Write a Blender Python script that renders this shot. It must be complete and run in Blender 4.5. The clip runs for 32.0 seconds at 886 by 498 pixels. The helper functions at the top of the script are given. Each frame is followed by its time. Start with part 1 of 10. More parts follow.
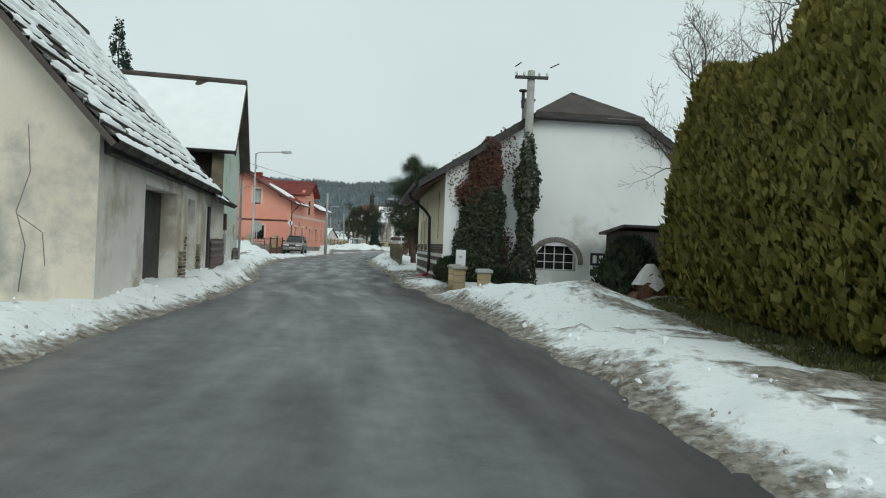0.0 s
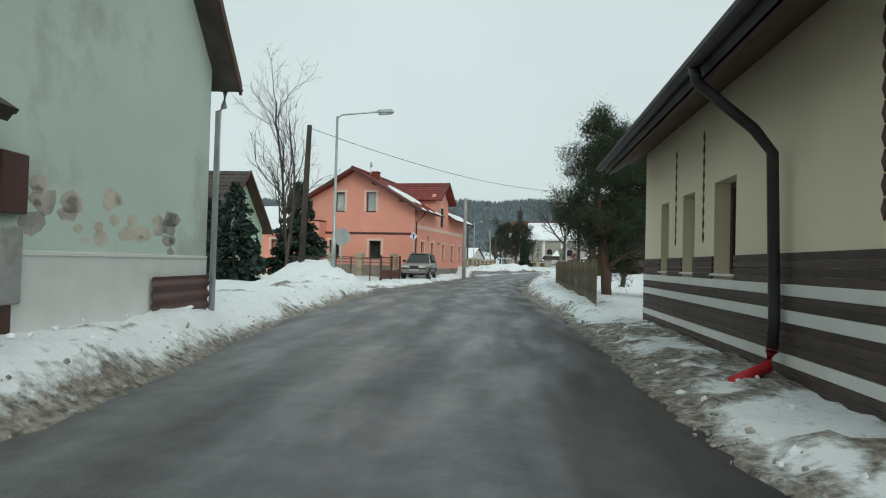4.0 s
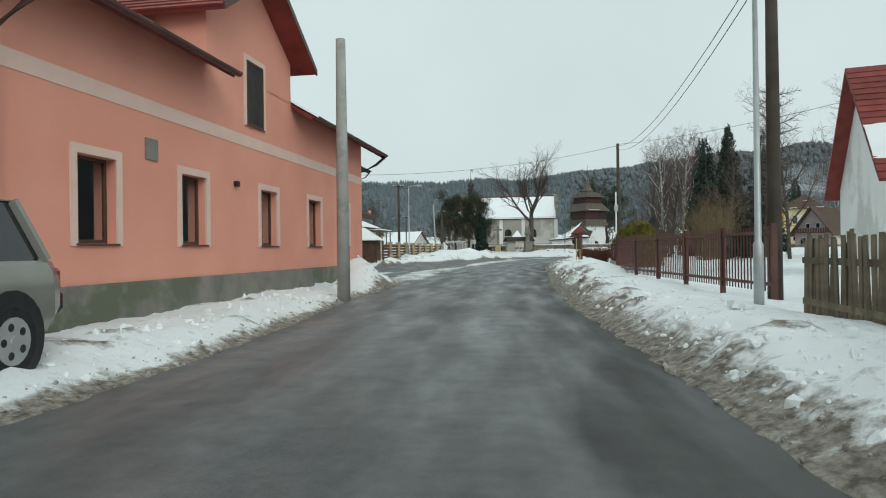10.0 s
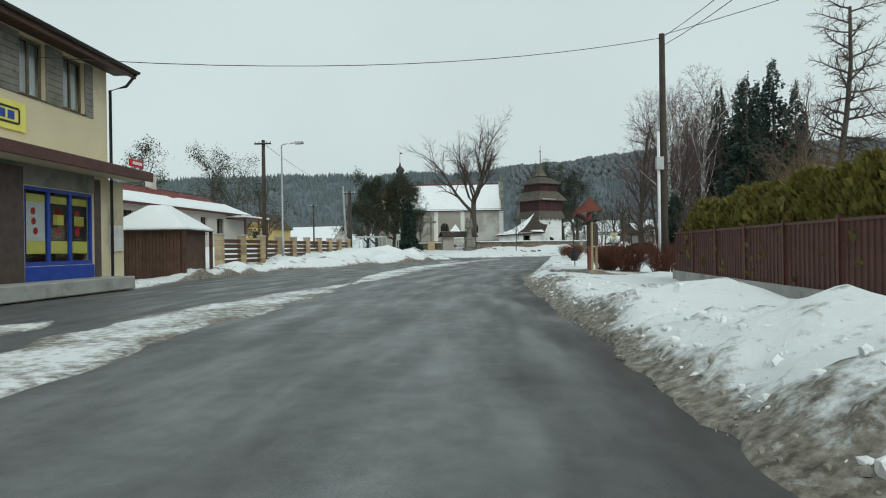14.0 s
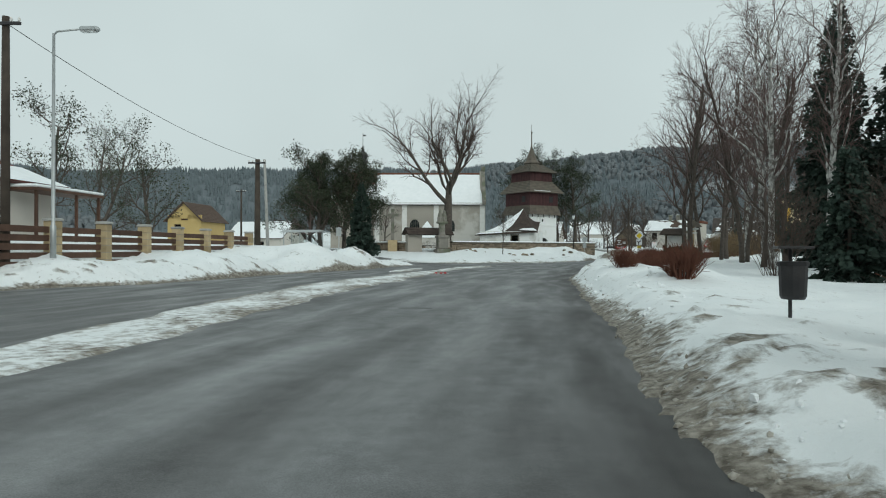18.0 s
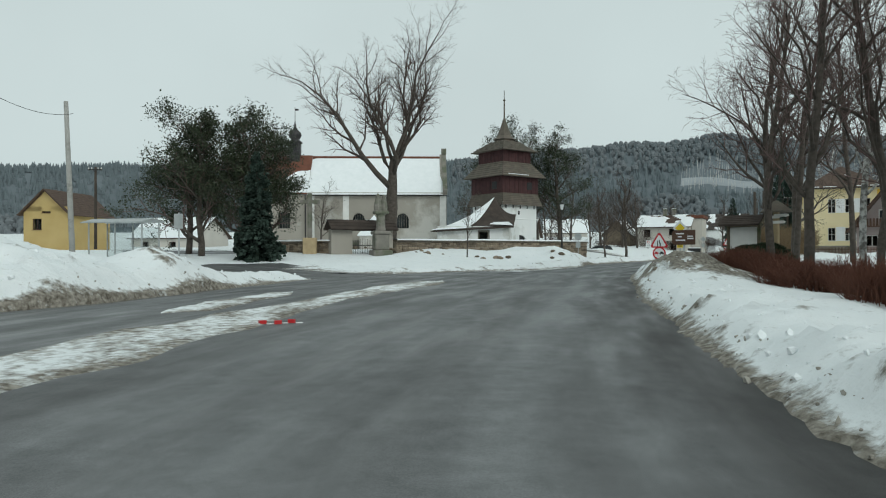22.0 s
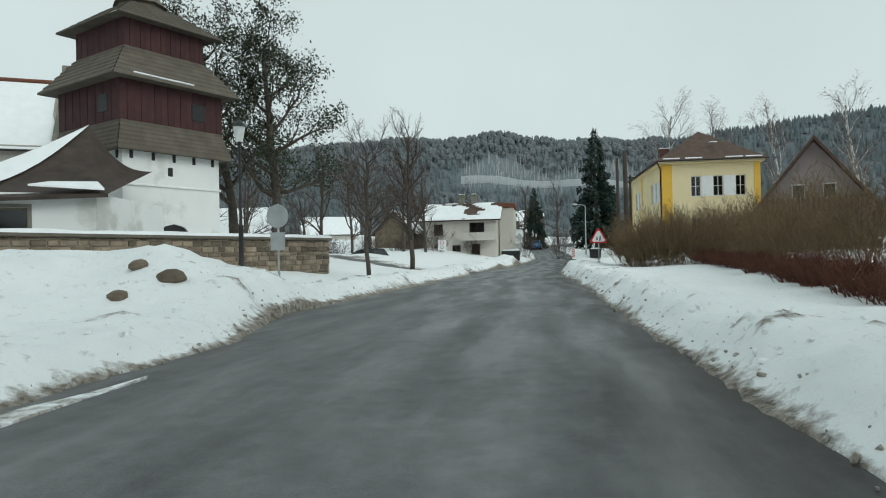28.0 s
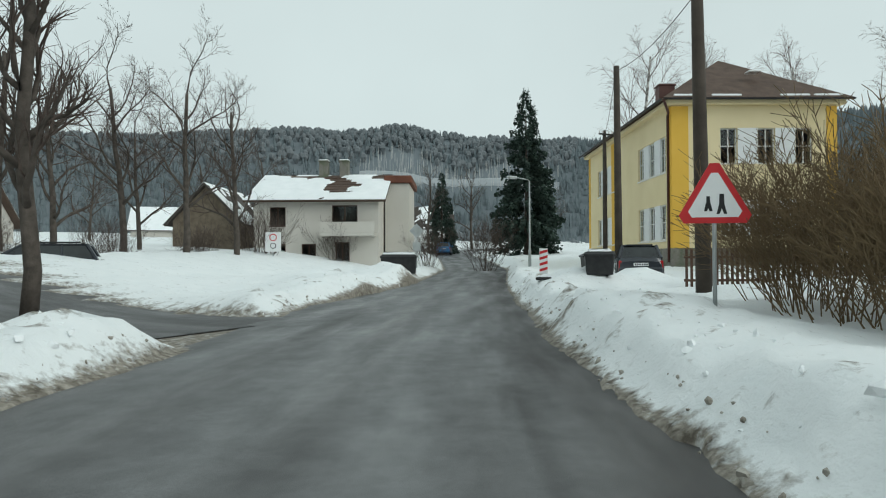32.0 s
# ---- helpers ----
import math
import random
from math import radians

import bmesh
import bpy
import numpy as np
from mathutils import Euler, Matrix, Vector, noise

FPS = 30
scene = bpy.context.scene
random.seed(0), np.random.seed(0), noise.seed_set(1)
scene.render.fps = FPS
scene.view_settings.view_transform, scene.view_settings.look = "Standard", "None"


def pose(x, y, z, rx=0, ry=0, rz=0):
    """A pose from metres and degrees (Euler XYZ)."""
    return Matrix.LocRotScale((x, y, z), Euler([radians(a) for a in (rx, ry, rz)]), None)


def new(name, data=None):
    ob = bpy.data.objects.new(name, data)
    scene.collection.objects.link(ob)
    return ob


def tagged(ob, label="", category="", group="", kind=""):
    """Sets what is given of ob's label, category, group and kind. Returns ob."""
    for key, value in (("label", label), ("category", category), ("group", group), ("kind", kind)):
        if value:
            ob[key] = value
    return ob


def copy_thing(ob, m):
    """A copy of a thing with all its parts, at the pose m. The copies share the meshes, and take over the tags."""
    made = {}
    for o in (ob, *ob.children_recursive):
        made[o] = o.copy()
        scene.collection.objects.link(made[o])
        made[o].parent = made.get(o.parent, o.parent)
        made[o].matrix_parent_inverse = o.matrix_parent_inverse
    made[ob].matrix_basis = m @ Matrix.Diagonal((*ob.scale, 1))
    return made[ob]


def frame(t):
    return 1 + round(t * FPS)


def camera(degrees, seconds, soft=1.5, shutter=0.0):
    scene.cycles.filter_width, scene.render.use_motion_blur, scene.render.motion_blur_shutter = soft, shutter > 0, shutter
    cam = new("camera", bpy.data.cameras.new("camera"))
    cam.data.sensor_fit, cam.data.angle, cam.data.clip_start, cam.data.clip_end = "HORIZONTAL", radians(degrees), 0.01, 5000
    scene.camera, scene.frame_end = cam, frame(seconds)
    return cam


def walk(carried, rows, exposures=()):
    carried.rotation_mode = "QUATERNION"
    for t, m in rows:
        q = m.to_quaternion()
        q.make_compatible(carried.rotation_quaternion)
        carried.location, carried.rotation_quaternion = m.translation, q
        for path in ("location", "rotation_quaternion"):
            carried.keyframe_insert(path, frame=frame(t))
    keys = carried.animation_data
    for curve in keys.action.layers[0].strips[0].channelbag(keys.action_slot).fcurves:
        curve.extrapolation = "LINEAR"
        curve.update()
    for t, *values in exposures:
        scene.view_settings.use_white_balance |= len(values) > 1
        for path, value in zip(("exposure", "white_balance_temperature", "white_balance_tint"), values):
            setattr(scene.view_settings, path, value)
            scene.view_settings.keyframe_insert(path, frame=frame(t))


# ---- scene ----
cam = camera(67.56, 32.0, 1.1)
PATH = [
    (0.0, 0.023, 0.035, 1.324, 89.89, -2.43, 0.04),
    (0.5, -0.101, 2.356, 1.297, 89.94, -3.26, 3.76),
    (1.0, -0.347, 4.830, 1.277, 90.28, -3.72, 6.07),
    (1.5, -0.631, 7.117, 1.251, 90.59, -3.14, 8.19),
    (2.0, -0.966, 9.291, 1.223, 90.49, -2.66, 10.07),
    (2.5, -1.314, 11.434, 1.203, 90.32, -2.14, 11.74),
    (3.0, -1.656, 13.603, 1.224, 90.46, -1.44, 12.16),
    (3.5, -2.009, 15.946, 1.231, 90.98, -1.06, 12.50),
    (4.0, -2.387, 18.405, 1.248, 91.23, -1.44, 12.79),
    (4.5, -2.667, 20.970, 1.245, 91.62, -1.62, 13.32),
    (6.5, -4.704, 32.346, 1.237, 92.11, -0.18, 14.38),
    (7.0, -5.314, 35.546, 1.224, 92.01, 0.08, 14.44),
    (7.5, -5.861, 39.000, 1.206, 91.26, 0.29, 13.97),
    (8.0, -6.383, 42.590, 1.197, 91.26, 0.32, 13.90),
    (8.5, -6.932, 46.172, 1.199, 91.03, 0.47, 12.65),
    (9.0, -7.236, 49.435, 1.204, 90.44, 0.56, 11.36),
    (9.5, -7.687, 53.107, 1.238, 90.17, 0.64, 9.67),
    (10.0, -8.006, 56.474, 1.263, 90.15, 0.79, 8.19),
    (10.5, -8.351, 59.888, 1.263, 90.19, 1.44, 7.49),
    (11.0, -8.555, 63.673, 1.254, 90.03, 1.28, 6.14),
    (11.5, -8.717, 67.367, 1.247, 90.03, 0.97, 5.22),
    (12.0, -8.829, 70.719, 1.255, 89.97, 1.12, 4.51),
    (12.5, -8.924, 74.123, 1.232, 89.98, 0.84, 3.99),
    (13.0, -9.033, 77.470, 1.222, 90.01, 0.80, 3.45),
    (13.5, -9.037, 80.615, 1.226, 90.06, 0.91, 3.11),
    (14.0, -9.128, 83.551, 1.247, 89.92, 0.83, 2.75),
    (14.5, -9.078, 86.463, 1.256, 89.98, 0.78, 2.81),
    (16.5, -8.973, 97.280, 1.205, 90.06, 0.33, 1.52),
    (17.0, -8.948, 99.920, 1.199, 89.91, 0.22, 1.37),
    (17.5, -8.859, 102.586, 1.202, 90.02, -0.08, 1.06),
    (18.0, -8.771, 105.371, 1.182, 90.05, -0.17, 0.81),
    (18.5, -8.665, 107.730, 1.193, 90.09, -0.01, 0.74),
    (19.0, -8.514, 110.314, 1.221, 90.07, -0.05, 0.36),
    (19.5, -8.385, 112.867, 1.255, 89.80, 0.13, 0.08),
    (20.0, -8.103, 115.474, 1.261, 89.95, -0.03, -0.12),
    (20.5, -7.841, 118.155, 1.254, 89.96, -0.00, -0.44),
    (21.0, -7.570, 120.916, 1.236, 90.04, 0.03, -1.01),
    (21.5, -7.285, 123.778, 1.223, 89.97, -0.00, -1.55),
    (22.0, -6.947, 126.742, 1.231, 90.11, 0.10, -2.03),
    (22.5, -6.462, 129.734, 1.251, 90.26, 0.14, -2.73),
    (23.0, -5.988, 132.784, 1.283, 90.05, 0.30, -3.74),
    (23.5, -5.555, 135.817, 1.266, 90.03, 0.04, -4.85),
    (24.0, -4.969, 139.071, 1.263, 90.31, 0.04, -6.11),
    (24.5, -3.971, 142.361, 1.256, 90.35, 0.43, -7.22),
    (25.0, -3.237, 145.437, 1.224, 90.26, 0.32, -9.08),
    (25.5, -2.183, 148.826, 1.218, 90.22, 0.56, -10.96),
    (26.0, -1.073, 152.037, 1.165, 89.99, 0.84, -12.82),
    (26.5, 0.148, 155.230, 1.143, 89.94, 0.86, -14.79),
    (28.5, 6.268, 168.654, 1.272, 90.46, 1.37, -22.75),
    (29.0, 7.937, 171.777, 1.278, 90.35, 1.58, -24.25),
    (29.5, 9.677, 175.026, 1.278, 90.50, 1.72, -25.28),
    (30.0, 11.446, 178.303, 1.269, 90.68, 1.30, -26.23),
    (30.5, 13.247, 181.589, 1.261, 91.02, 1.20, -26.82),
    (31.0, 15.004, 184.893, 1.260, 90.90, 0.91, -27.66),
    (31.5, 16.843, 188.302, 1.253, 91.20, 0.68, -28.31),
    (32.0, 18.866, 191.633, 1.229, 90.86, 0.24, -29.04),
]
walk(cam, [(r[0], pose(*r[1:])) for r in PATH], [(0, 0.1), (12, 0.1), (16, -0.04), (22, -0.04), (25, 0.08), (29, 0.08), (32, 0.12)])

# ---------------------------------------------------------------- light
world = bpy.data.worlds.new("overcast")
scene.world = world
world.use_nodes = True
_n, _l = world.node_tree.nodes, world.node_tree.links
_n.clear()
_sky = _n.new("ShaderNodeTexSky")
_sky.sky_type = "NISHITA"
_sky.sun_disc = False
_sky.sun_elevation, _sky.sun_rotation = radians(32), radians(150)
_sky.air_density, _sky.dust_density = 1.0, 4.0
_grey = _n.new("ShaderNodeHueSaturation")
_grey.inputs["Saturation"].default_value = 0.12
_cloud = _n.new("ShaderNodeTexNoise")
_cloud.inputs["Scale"].default_value = 2.2
_cloud.inputs["Detail"].default_value = 4.0
_co = _n.new("ShaderNodeTexCoord")
_ramp = _n.new("ShaderNodeMapRange")
_ramp.inputs["From Min"].default_value, _ramp.inputs["From Max"].default_value = 0.3, 0.7
_ramp.inputs["To Min"].default_value, _ramp.inputs["To Max"].default_value = 5.2, 5.75
_tint = _n.new("ShaderNodeVectorMath")
_tint.operation = "SCALE"
_tint.inputs[0].default_value = (0.845, 1.0, 1.0)
_mix = _n.new("ShaderNodeMix")
_mix.data_type = "RGBA"
_mix.inputs["Factor"].default_value = 0.9
_bg = _n.new("ShaderNodeBackground")
_bg.inputs["Strength"].default_value = 0.13
_out = _n.new("ShaderNodeOutputWorld")
_l.new(_sky.outputs[0], _grey.inputs["Color"])
_l.new(_co.outputs["Generated"], _cloud.inputs["Vector"])
_l.new(_cloud.outputs["Fac"], _ramp.inputs["Value"])
_l.new(_ramp.outputs[0], _tint.inputs["Scale"])
_l.new(_grey.outputs[0], _mix.inputs["A"])
_l.new(_tint.outputs[0], _mix.inputs["B"])
_l.new(_mix.outputs["Result"], _bg.inputs["Color"])
_l.new(_bg.outputs[0], _out.inputs["Surface"])

_sun = bpy.data.lights.new("sun", "SUN")
_sun.energy, _sun.angle, _sun.color = 0.8, radians(35), (0.95, 1.0, 0.95)
sun = new("sun", _sun)
sun.rotation_euler = (radians(58), 0, radians(30))

# ---------------------------------------------------------------- materials
def mat(name, a, b, scale=6.0, rough=0.8, bump=0.2, metal=0.0, fine=60.0, spread=0.5, stain=None, stain_amt=0.0, spec=0.35, vary=0.0, bscale=None):
    """A surface of two tones, with broad patches, fine grain, relief and, where given, stains."""
    m = bpy.data.materials.new(name)
    m.use_nodes = True
    n, l = m.node_tree.nodes, m.node_tree.links
    p = n["Principled BSDF"]
    co = n.new("ShaderNodeTexCoord")
    broad = n.new("ShaderNodeTexNoise")
    broad.inputs["Scale"].default_value, broad.inputs["Detail"].default_value = scale, 5
    grain = n.new("ShaderNodeTexNoise")
    grain.inputs["Scale"].default_value, grain.inputs["Detail"].default_value = fine, 3
    for t in (broad, grain):
        l.new(co.outputs["Object"], t.inputs["Vector"])
    mr = n.new("ShaderNodeMapRange")
    mr.inputs["From Min"].default_value, mr.inputs["From Max"].default_value = 0.5 - spread * 0.4, 0.5 + spread * 0.4
    l.new(broad.outputs["Fac"], mr.inputs["Value"])
    add = n.new("ShaderNodeMath")
    add.operation = "MULTIPLY_ADD"
    l.new(grain.outputs["Fac"], add.inputs[0])
    add.inputs[1].default_value = 0.5
    sub = n.new("ShaderNodeMath")
    sub.operation = "MULTIPLY_ADD"
    l.new(mr.outputs[0], sub.inputs[0])
    sub.inputs[1].default_value, sub.inputs[2].default_value = 0.8, -0.15
    l.new(sub.outputs[0], add.inputs[2])
    mix = n.new("ShaderNodeMix")
    mix.data_type = "RGBA"
    mix.inputs["A"].default_value, mix.inputs["B"].default_value = (*a, 1), (*b, 1)
    l.new(add.outputs[0], mix.inputs["Factor"])
    col = mix.outputs["Result"]
    if stain:
        st = n.new("ShaderNodeTexNoise")
        st.inputs["Scale"].default_value, st.inputs["Detail"].default_value = scale * 0.45, 7
        st.inputs["Roughness"].default_value = 0.65
        l.new(co.outputs["Object"], st.inputs["Vector"])
        r2 = n.new("ShaderNodeMapRange")
        r2.inputs["From Min"].default_value, r2.inputs["From Max"].default_value = 0.62 - stain_amt * 0.3, 0.68 - stain_amt * 0.2
        l.new(st.outputs["Fac"], r2.inputs["Value"])
        mx = n.new("ShaderNodeMix")
        mx.data_type = "RGBA"
        mx.inputs["B"].default_value = (*stain, 1)
        l.new(r2.outputs[0], mx.inputs["Factor"])
        l.new(col, mx.inputs["A"])
        col = mx.outputs["Result"]
    if vary:
        oi = n.new("ShaderNodeObjectInfo")
        rv = n.new("ShaderNodeMapRange")
        rv.inputs["To Min"].default_value, rv.inputs["To Max"].default_value = 1 - vary, 1 + vary
        l.new(oi.outputs["Random"], rv.inputs["Value"])
        hv = n.new("ShaderNodeHueSaturation")
        l.new(col, hv.inputs["Color"])
        l.new(rv.outputs[0], hv.inputs["Value"])
        col = hv.outputs["Color"]
    l.new(col, p.inputs["Base Color"])
    p.inputs["Roughness"].default_value, p.inputs["Metallic"].default_value = rough, metal
    p.inputs["Specular IOR Level"].default_value = spec
    if bump:
        bp = n.new("ShaderNodeBump")
        bp.inputs["Strength"].default_value, bp.inputs["Distance"].default_value = bump, 0.02
        if bscale:
            bn = n.new("ShaderNodeTexNoise")
            bn.inputs["Scale"].default_value, bn.inputs["Detail"].default_value = bscale, 4
            l.new(co.outputs["Object"], bn.inputs["Vector"])
            l.new(bn.outputs["Fac"], bp.inputs["Height"])
        else:
            l.new(add.outputs[0], bp.inputs["Height"])
        l.new(bp.outputs[0], p.inputs["Normal"])
    return m


def glass_mat(name, tint=(0.75, 0.8, 0.8)):
    m = bpy.data.materials.new(name)
    m.use_nodes = True
    p = m.node_tree.nodes["Principled BSDF"]
    p.inputs["Base Color"].default_value = (*tint, 1)
    p.inputs["Roughness"].default_value = 0.03
    p.inputs["Transmission Weight"].default_value = 1.0
    p.inputs["IOR"].default_value = 1.45
    return m


M = {}
M["glass"] = glass_mat("window_glass")
M["car_glass"] = mat("car_glass", (0.012, 0.015, 0.016), (0.03, 0.035, 0.036), 2, 0.05, 0, spec=0.6)
M["plaster_cream"] = mat("cream_plaster", (0.60, 0.53, 0.43), (0.72, 0.66, 0.56), 0.9, 0.92, 0.35, stain=(0.36, 0.34, 0.30), stain_amt=0.55, fine=25)
M["plaster_grey"] = mat("grey_white_plaster", (0.48, 0.49, 0.46), (0.62, 0.62, 0.58), 1.2, 0.92, 0.3, stain=(0.33, 0.31, 0.26), stain_amt=0.6, fine=25)
M["plaster_mint"] = mat("mint_plaster", (0.56, 0.66, 0.58), (0.64, 0.74, 0.66), 0.7, 0.9, 0.15, stain=(0.47, 0.52, 0.45), stain_amt=0.3, fine=30)
M["plaster_white"] = mat("white_plaster", (0.76, 0.78, 0.77), (0.83, 0.84, 0.83), 0.8, 0.9, 0.2, stain=(0.60, 0.60, 0.57), stain_amt=0.35, fine=30)
M["plaster_yellow"] = mat("pale_yellow_plaster", (0.74, 0.65, 0.47), (0.82, 0.73, 0.54), 0.6, 0.9, 0.15, fine=40)
M["plaster_pink"] = mat("salmon_plaster", (0.72, 0.30, 0.22), (0.80, 0.36, 0.27), 0.6, 0.9, 0.12, fine=45)
M["plaster_green"] = mat("light_green_plaster", (0.47, 0.62, 0.46), (0.54, 0.68, 0.53), 0.6, 0.9, 0.12)
M["plaster_school"] = mat("school_yellow_plaster", (0.74, 0.62, 0.37), (0.81, 0.69, 0.44), 0.5, 0.9, 0.1)
M["plaster_ochre"] = mat("ochre_plaster", (0.72, 0.42, 0.06), (0.78, 0.48, 0.09), 0.5, 0.9, 0.1)
M["plaster_dull_ochre"] = mat("dull_ochre_plaster", (0.46, 0.33, 0.13), (0.54, 0.40, 0.18), 0.5, 0.9, 0.1)
M["plaster_church"] = mat("weathered_church_plaster", (0.31, 0.285, 0.245), (0.40, 0.37, 0.325), 0.25, 0.95, 0.3, stain=(0.56, 0.54, 0.50), stain_amt=0.3, fine=12)
M["plaster_shop"] = mat("shop_cream_plaster", (0.62, 0.54, 0.36), (0.70, 0.62, 0.44), 0.6, 0.9, 0.15, stain=(0.52, 0.45, 0.32), stain_amt=0.15)
M["plaster_far"] = mat("pale_house_plaster", (0.55, 0.52, 0.47), (0.64, 0.61, 0.56), 0.4, 0.9, 0.1)
M["trim_white"] = mat("white_trim", (0.66, 0.65, 0.62), (0.76, 0.75, 0.72), 2, 0.8, 0.08)
M["trim_pink"] = mat("pale_pink_trim", (0.72, 0.50, 0.42), (0.78, 0.56, 0.48), 2, 0.85, 0.08)
M["brown_wood"] = mat("dark_brown_wood", (0.06, 0.03, 0.02), (0.11, 0.06, 0.04), 3, 0.65, 0.2, vary=0.2)
M["red_wood"] = mat("red_brown_boards", (0.042, 0.018, 0.019), (0.075, 0.030, 0.030), 2, 0.8, 0.25, vary=0.15)
M["grey_wood"] = mat("weathered_grey_wood", (0.09, 0.072, 0.05), (0.22, 0.18, 0.125), 3, 0.9, 0.35, stain=(0.10, 0.11, 0.06), stain_amt=0.4, vary=0.25)
M["shingle"] = mat("mossy_wood_shingles", (0.085, 0.074, 0.06), (0.16, 0.135, 0.11), 1.5, 0.9, 0.4, stain=(0.11, 0.10, 0.08), stain_amt=0.4, vary=0.15)
M["dark_shingle"] = mat("dark_wood_shingles", (0.035, 0.027, 0.022), (0.08, 0.06, 0.05), 1.5, 0.9, 0.4)
M["tile_dark"] = mat("dark_roof_tiles", (0.045, 0.038, 0.035), (0.10, 0.085, 0.075), 2, 0.85, 0.3, vary=0.2)
M["tile_red"] = mat("dark_red_roof_tiles", (0.15, 0.025, 0.02), (0.25, 0.05, 0.04), 2, 0.6, 0.25, vary=0.2)
M["tile_brown"] = mat("brown_roof_tiles", (0.07, 0.045, 0.035), (0.12, 0.08, 0.06), 2, 0.8, 0.25)
M["tile_rust"] = mat("rust_red_roof_tiles", (0.13, 0.05, 0.033), (0.20, 0.08, 0.05), 1.2, 0.85, 0.25)
M["sheet_dark"] = mat("dark_sheet_metal", (0.03, 0.03, 0.032), (0.07, 0.065, 0.065), 2, 0.5, 0.08, metal=0.4)
M["sheet_brown"] = mat("brown_painted_metal", (0.07, 0.028, 0.022), (0.12, 0.05, 0.04), 2, 0.5, 0.08)
M["galv"] = mat("galvanised_steel", (0.35, 0.37, 0.37), (0.5, 0.52, 0.52), 3, 0.45, 0.06, metal=0.6)
M["concrete"] = mat("grey_concrete", (0.30, 0.30, 0.28), (0.42, 0.41, 0.39), 2, 0.92, 0.25, stain=(0.24, 0.24, 0.22), stain_amt=0.3)
M["plinth"] = mat("damp_grey_plinth", (0.17, 0.16, 0.14), (0.27, 0.25, 0.22), 1.6, 0.93, 0.3, stain=(0.13, 0.14, 0.10), stain_amt=0.5)
M["sandstone"] = mat("yellow_sandstone", (0.34, 0.26, 0.15), (0.46, 0.36, 0.22), 4, 0.9, 0.35, vary=0.25)
M["rubble"] = mat("brown_rubble_stone", (0.13, 0.10, 0.072), (0.27, 0.22, 0.165), 2.5, 0.95, 0.4, vary=0.5)
M["mortar"] = mat("grey_brown_mortar", (0.26, 0.23, 0.18), (0.36, 0.32, 0.26), 5, 0.95, 0.3)
M["brick_dark"] = mat("dark_brown_clinker", (0.05, 0.035, 0.03), (0.10, 0.07, 0.06), 4, 0.6, 0.15, vary=0.3)
M["snow"] = mat("snow", (0.80, 0.83, 0.84), (0.88, 0.90, 0.91), 1.5, 0.7, 0.35, fine=18, spec=0.2)
M["black"] = mat("black_plastic", (0.012, 0.012, 0.013), (0.03, 0.03, 0.031), 6, 0.5, 0.05)
M["rubber"] = mat("tyre_rubber", (0.012, 0.012, 0.012), (0.03, 0.03, 0.03), 8, 0.85, 0.2)
M["white"] = mat("white_paint", (0.74, 0.75, 0.75), (0.82, 0.83, 0.83), 3, 0.45, 0.03)
M["red"] = mat("signal_red_paint", (0.50, 0.02, 0.025), (0.62, 0.035, 0.04), 3, 0.4, 0.03)
M["yellow"] = mat("sign_yellow", (0.75, 0.55, 0.02), (0.85, 0.62, 0.04), 3, 0.45, 0.03)
M["poster_yellow"] = mat("pale_yellow_board", (0.75, 0.68, 0.12), (0.85, 0.78, 0.2), 3, 0.5, 0.03)
M["blue"] = mat("deep_blue_paint", (0.012, 0.04, 0.28), (0.02, 0.07, 0.38), 3, 0.4, 0.03)
M["bark"] = mat("grey_brown_bark", (0.05, 0.042, 0.035), (0.12, 0.10, 0.085), 5, 0.95, 0.6, fine=30)
M["bark_red"] = mat("red_brown_split_wood", (0.09, 0.045, 0.03), (0.2, 0.11, 0.075), 5, 0.95, 0.6, fine=30)
M["twig"] = mat("brown_twigs", (0.055, 0.04, 0.034), (0.10, 0.075, 0.062), 3, 0.9, 0)
M["birch"] = mat("white_birch_bark", (0.10, 0.09, 0.08), (0.62, 0.61, 0.58), 4, 0.8, 0.2, spread=0.25)
M["birch_twig"] = mat("birch_twigs", (0.10, 0.065, 0.058), (0.16, 0.11, 0.10), 3, 0.9, 0)
M["red_stem"] = mat("red_brown_stems", (0.085, 0.032, 0.02), (0.15, 0.06, 0.038), 3, 0.85, 0)
M["hedge_stem"] = mat("tan_brown_stems", (0.11, 0.075, 0.042), (0.20, 0.14, 0.075), 2, 0.85, 0)
M["needle"] = mat("dark_spruce_needles", (0.020, 0.038, 0.030), (0.045, 0.072, 0.054), 2, 0.75, 0)
M["pine"] = mat("pine_needles", (0.018, 0.032, 0.016), (0.042, 0.062, 0.028), 2, 0.75, 0)
M["pine_bark"] = mat("orange_brown_pine_bark", (0.07, 0.043, 0.031), (0.14, 0.088, 0.064), 4, 0.9, 0.5)
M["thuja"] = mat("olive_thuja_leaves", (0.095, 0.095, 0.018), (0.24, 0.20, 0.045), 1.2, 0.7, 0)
# Darkened thuja tone for hedge cores: shade between the leaves, put into colour.
M["thuja_core"] = mat("shaded_thuja_core", (0.022, 0.035, 0.010), (0.06, 0.07, 0.02), 1.2, 0.7, 0)
M["ivy"] = mat("dark_ivy_leaves", (0.016, 0.028, 0.013), (0.045, 0.055, 0.026), 2, 0.45, 0)
M["ivy_brown"] = mat("brown_withered_creeper", (0.065, 0.030, 0.021), (0.115, 0.052, 0.034), 2, 0.8, 0)
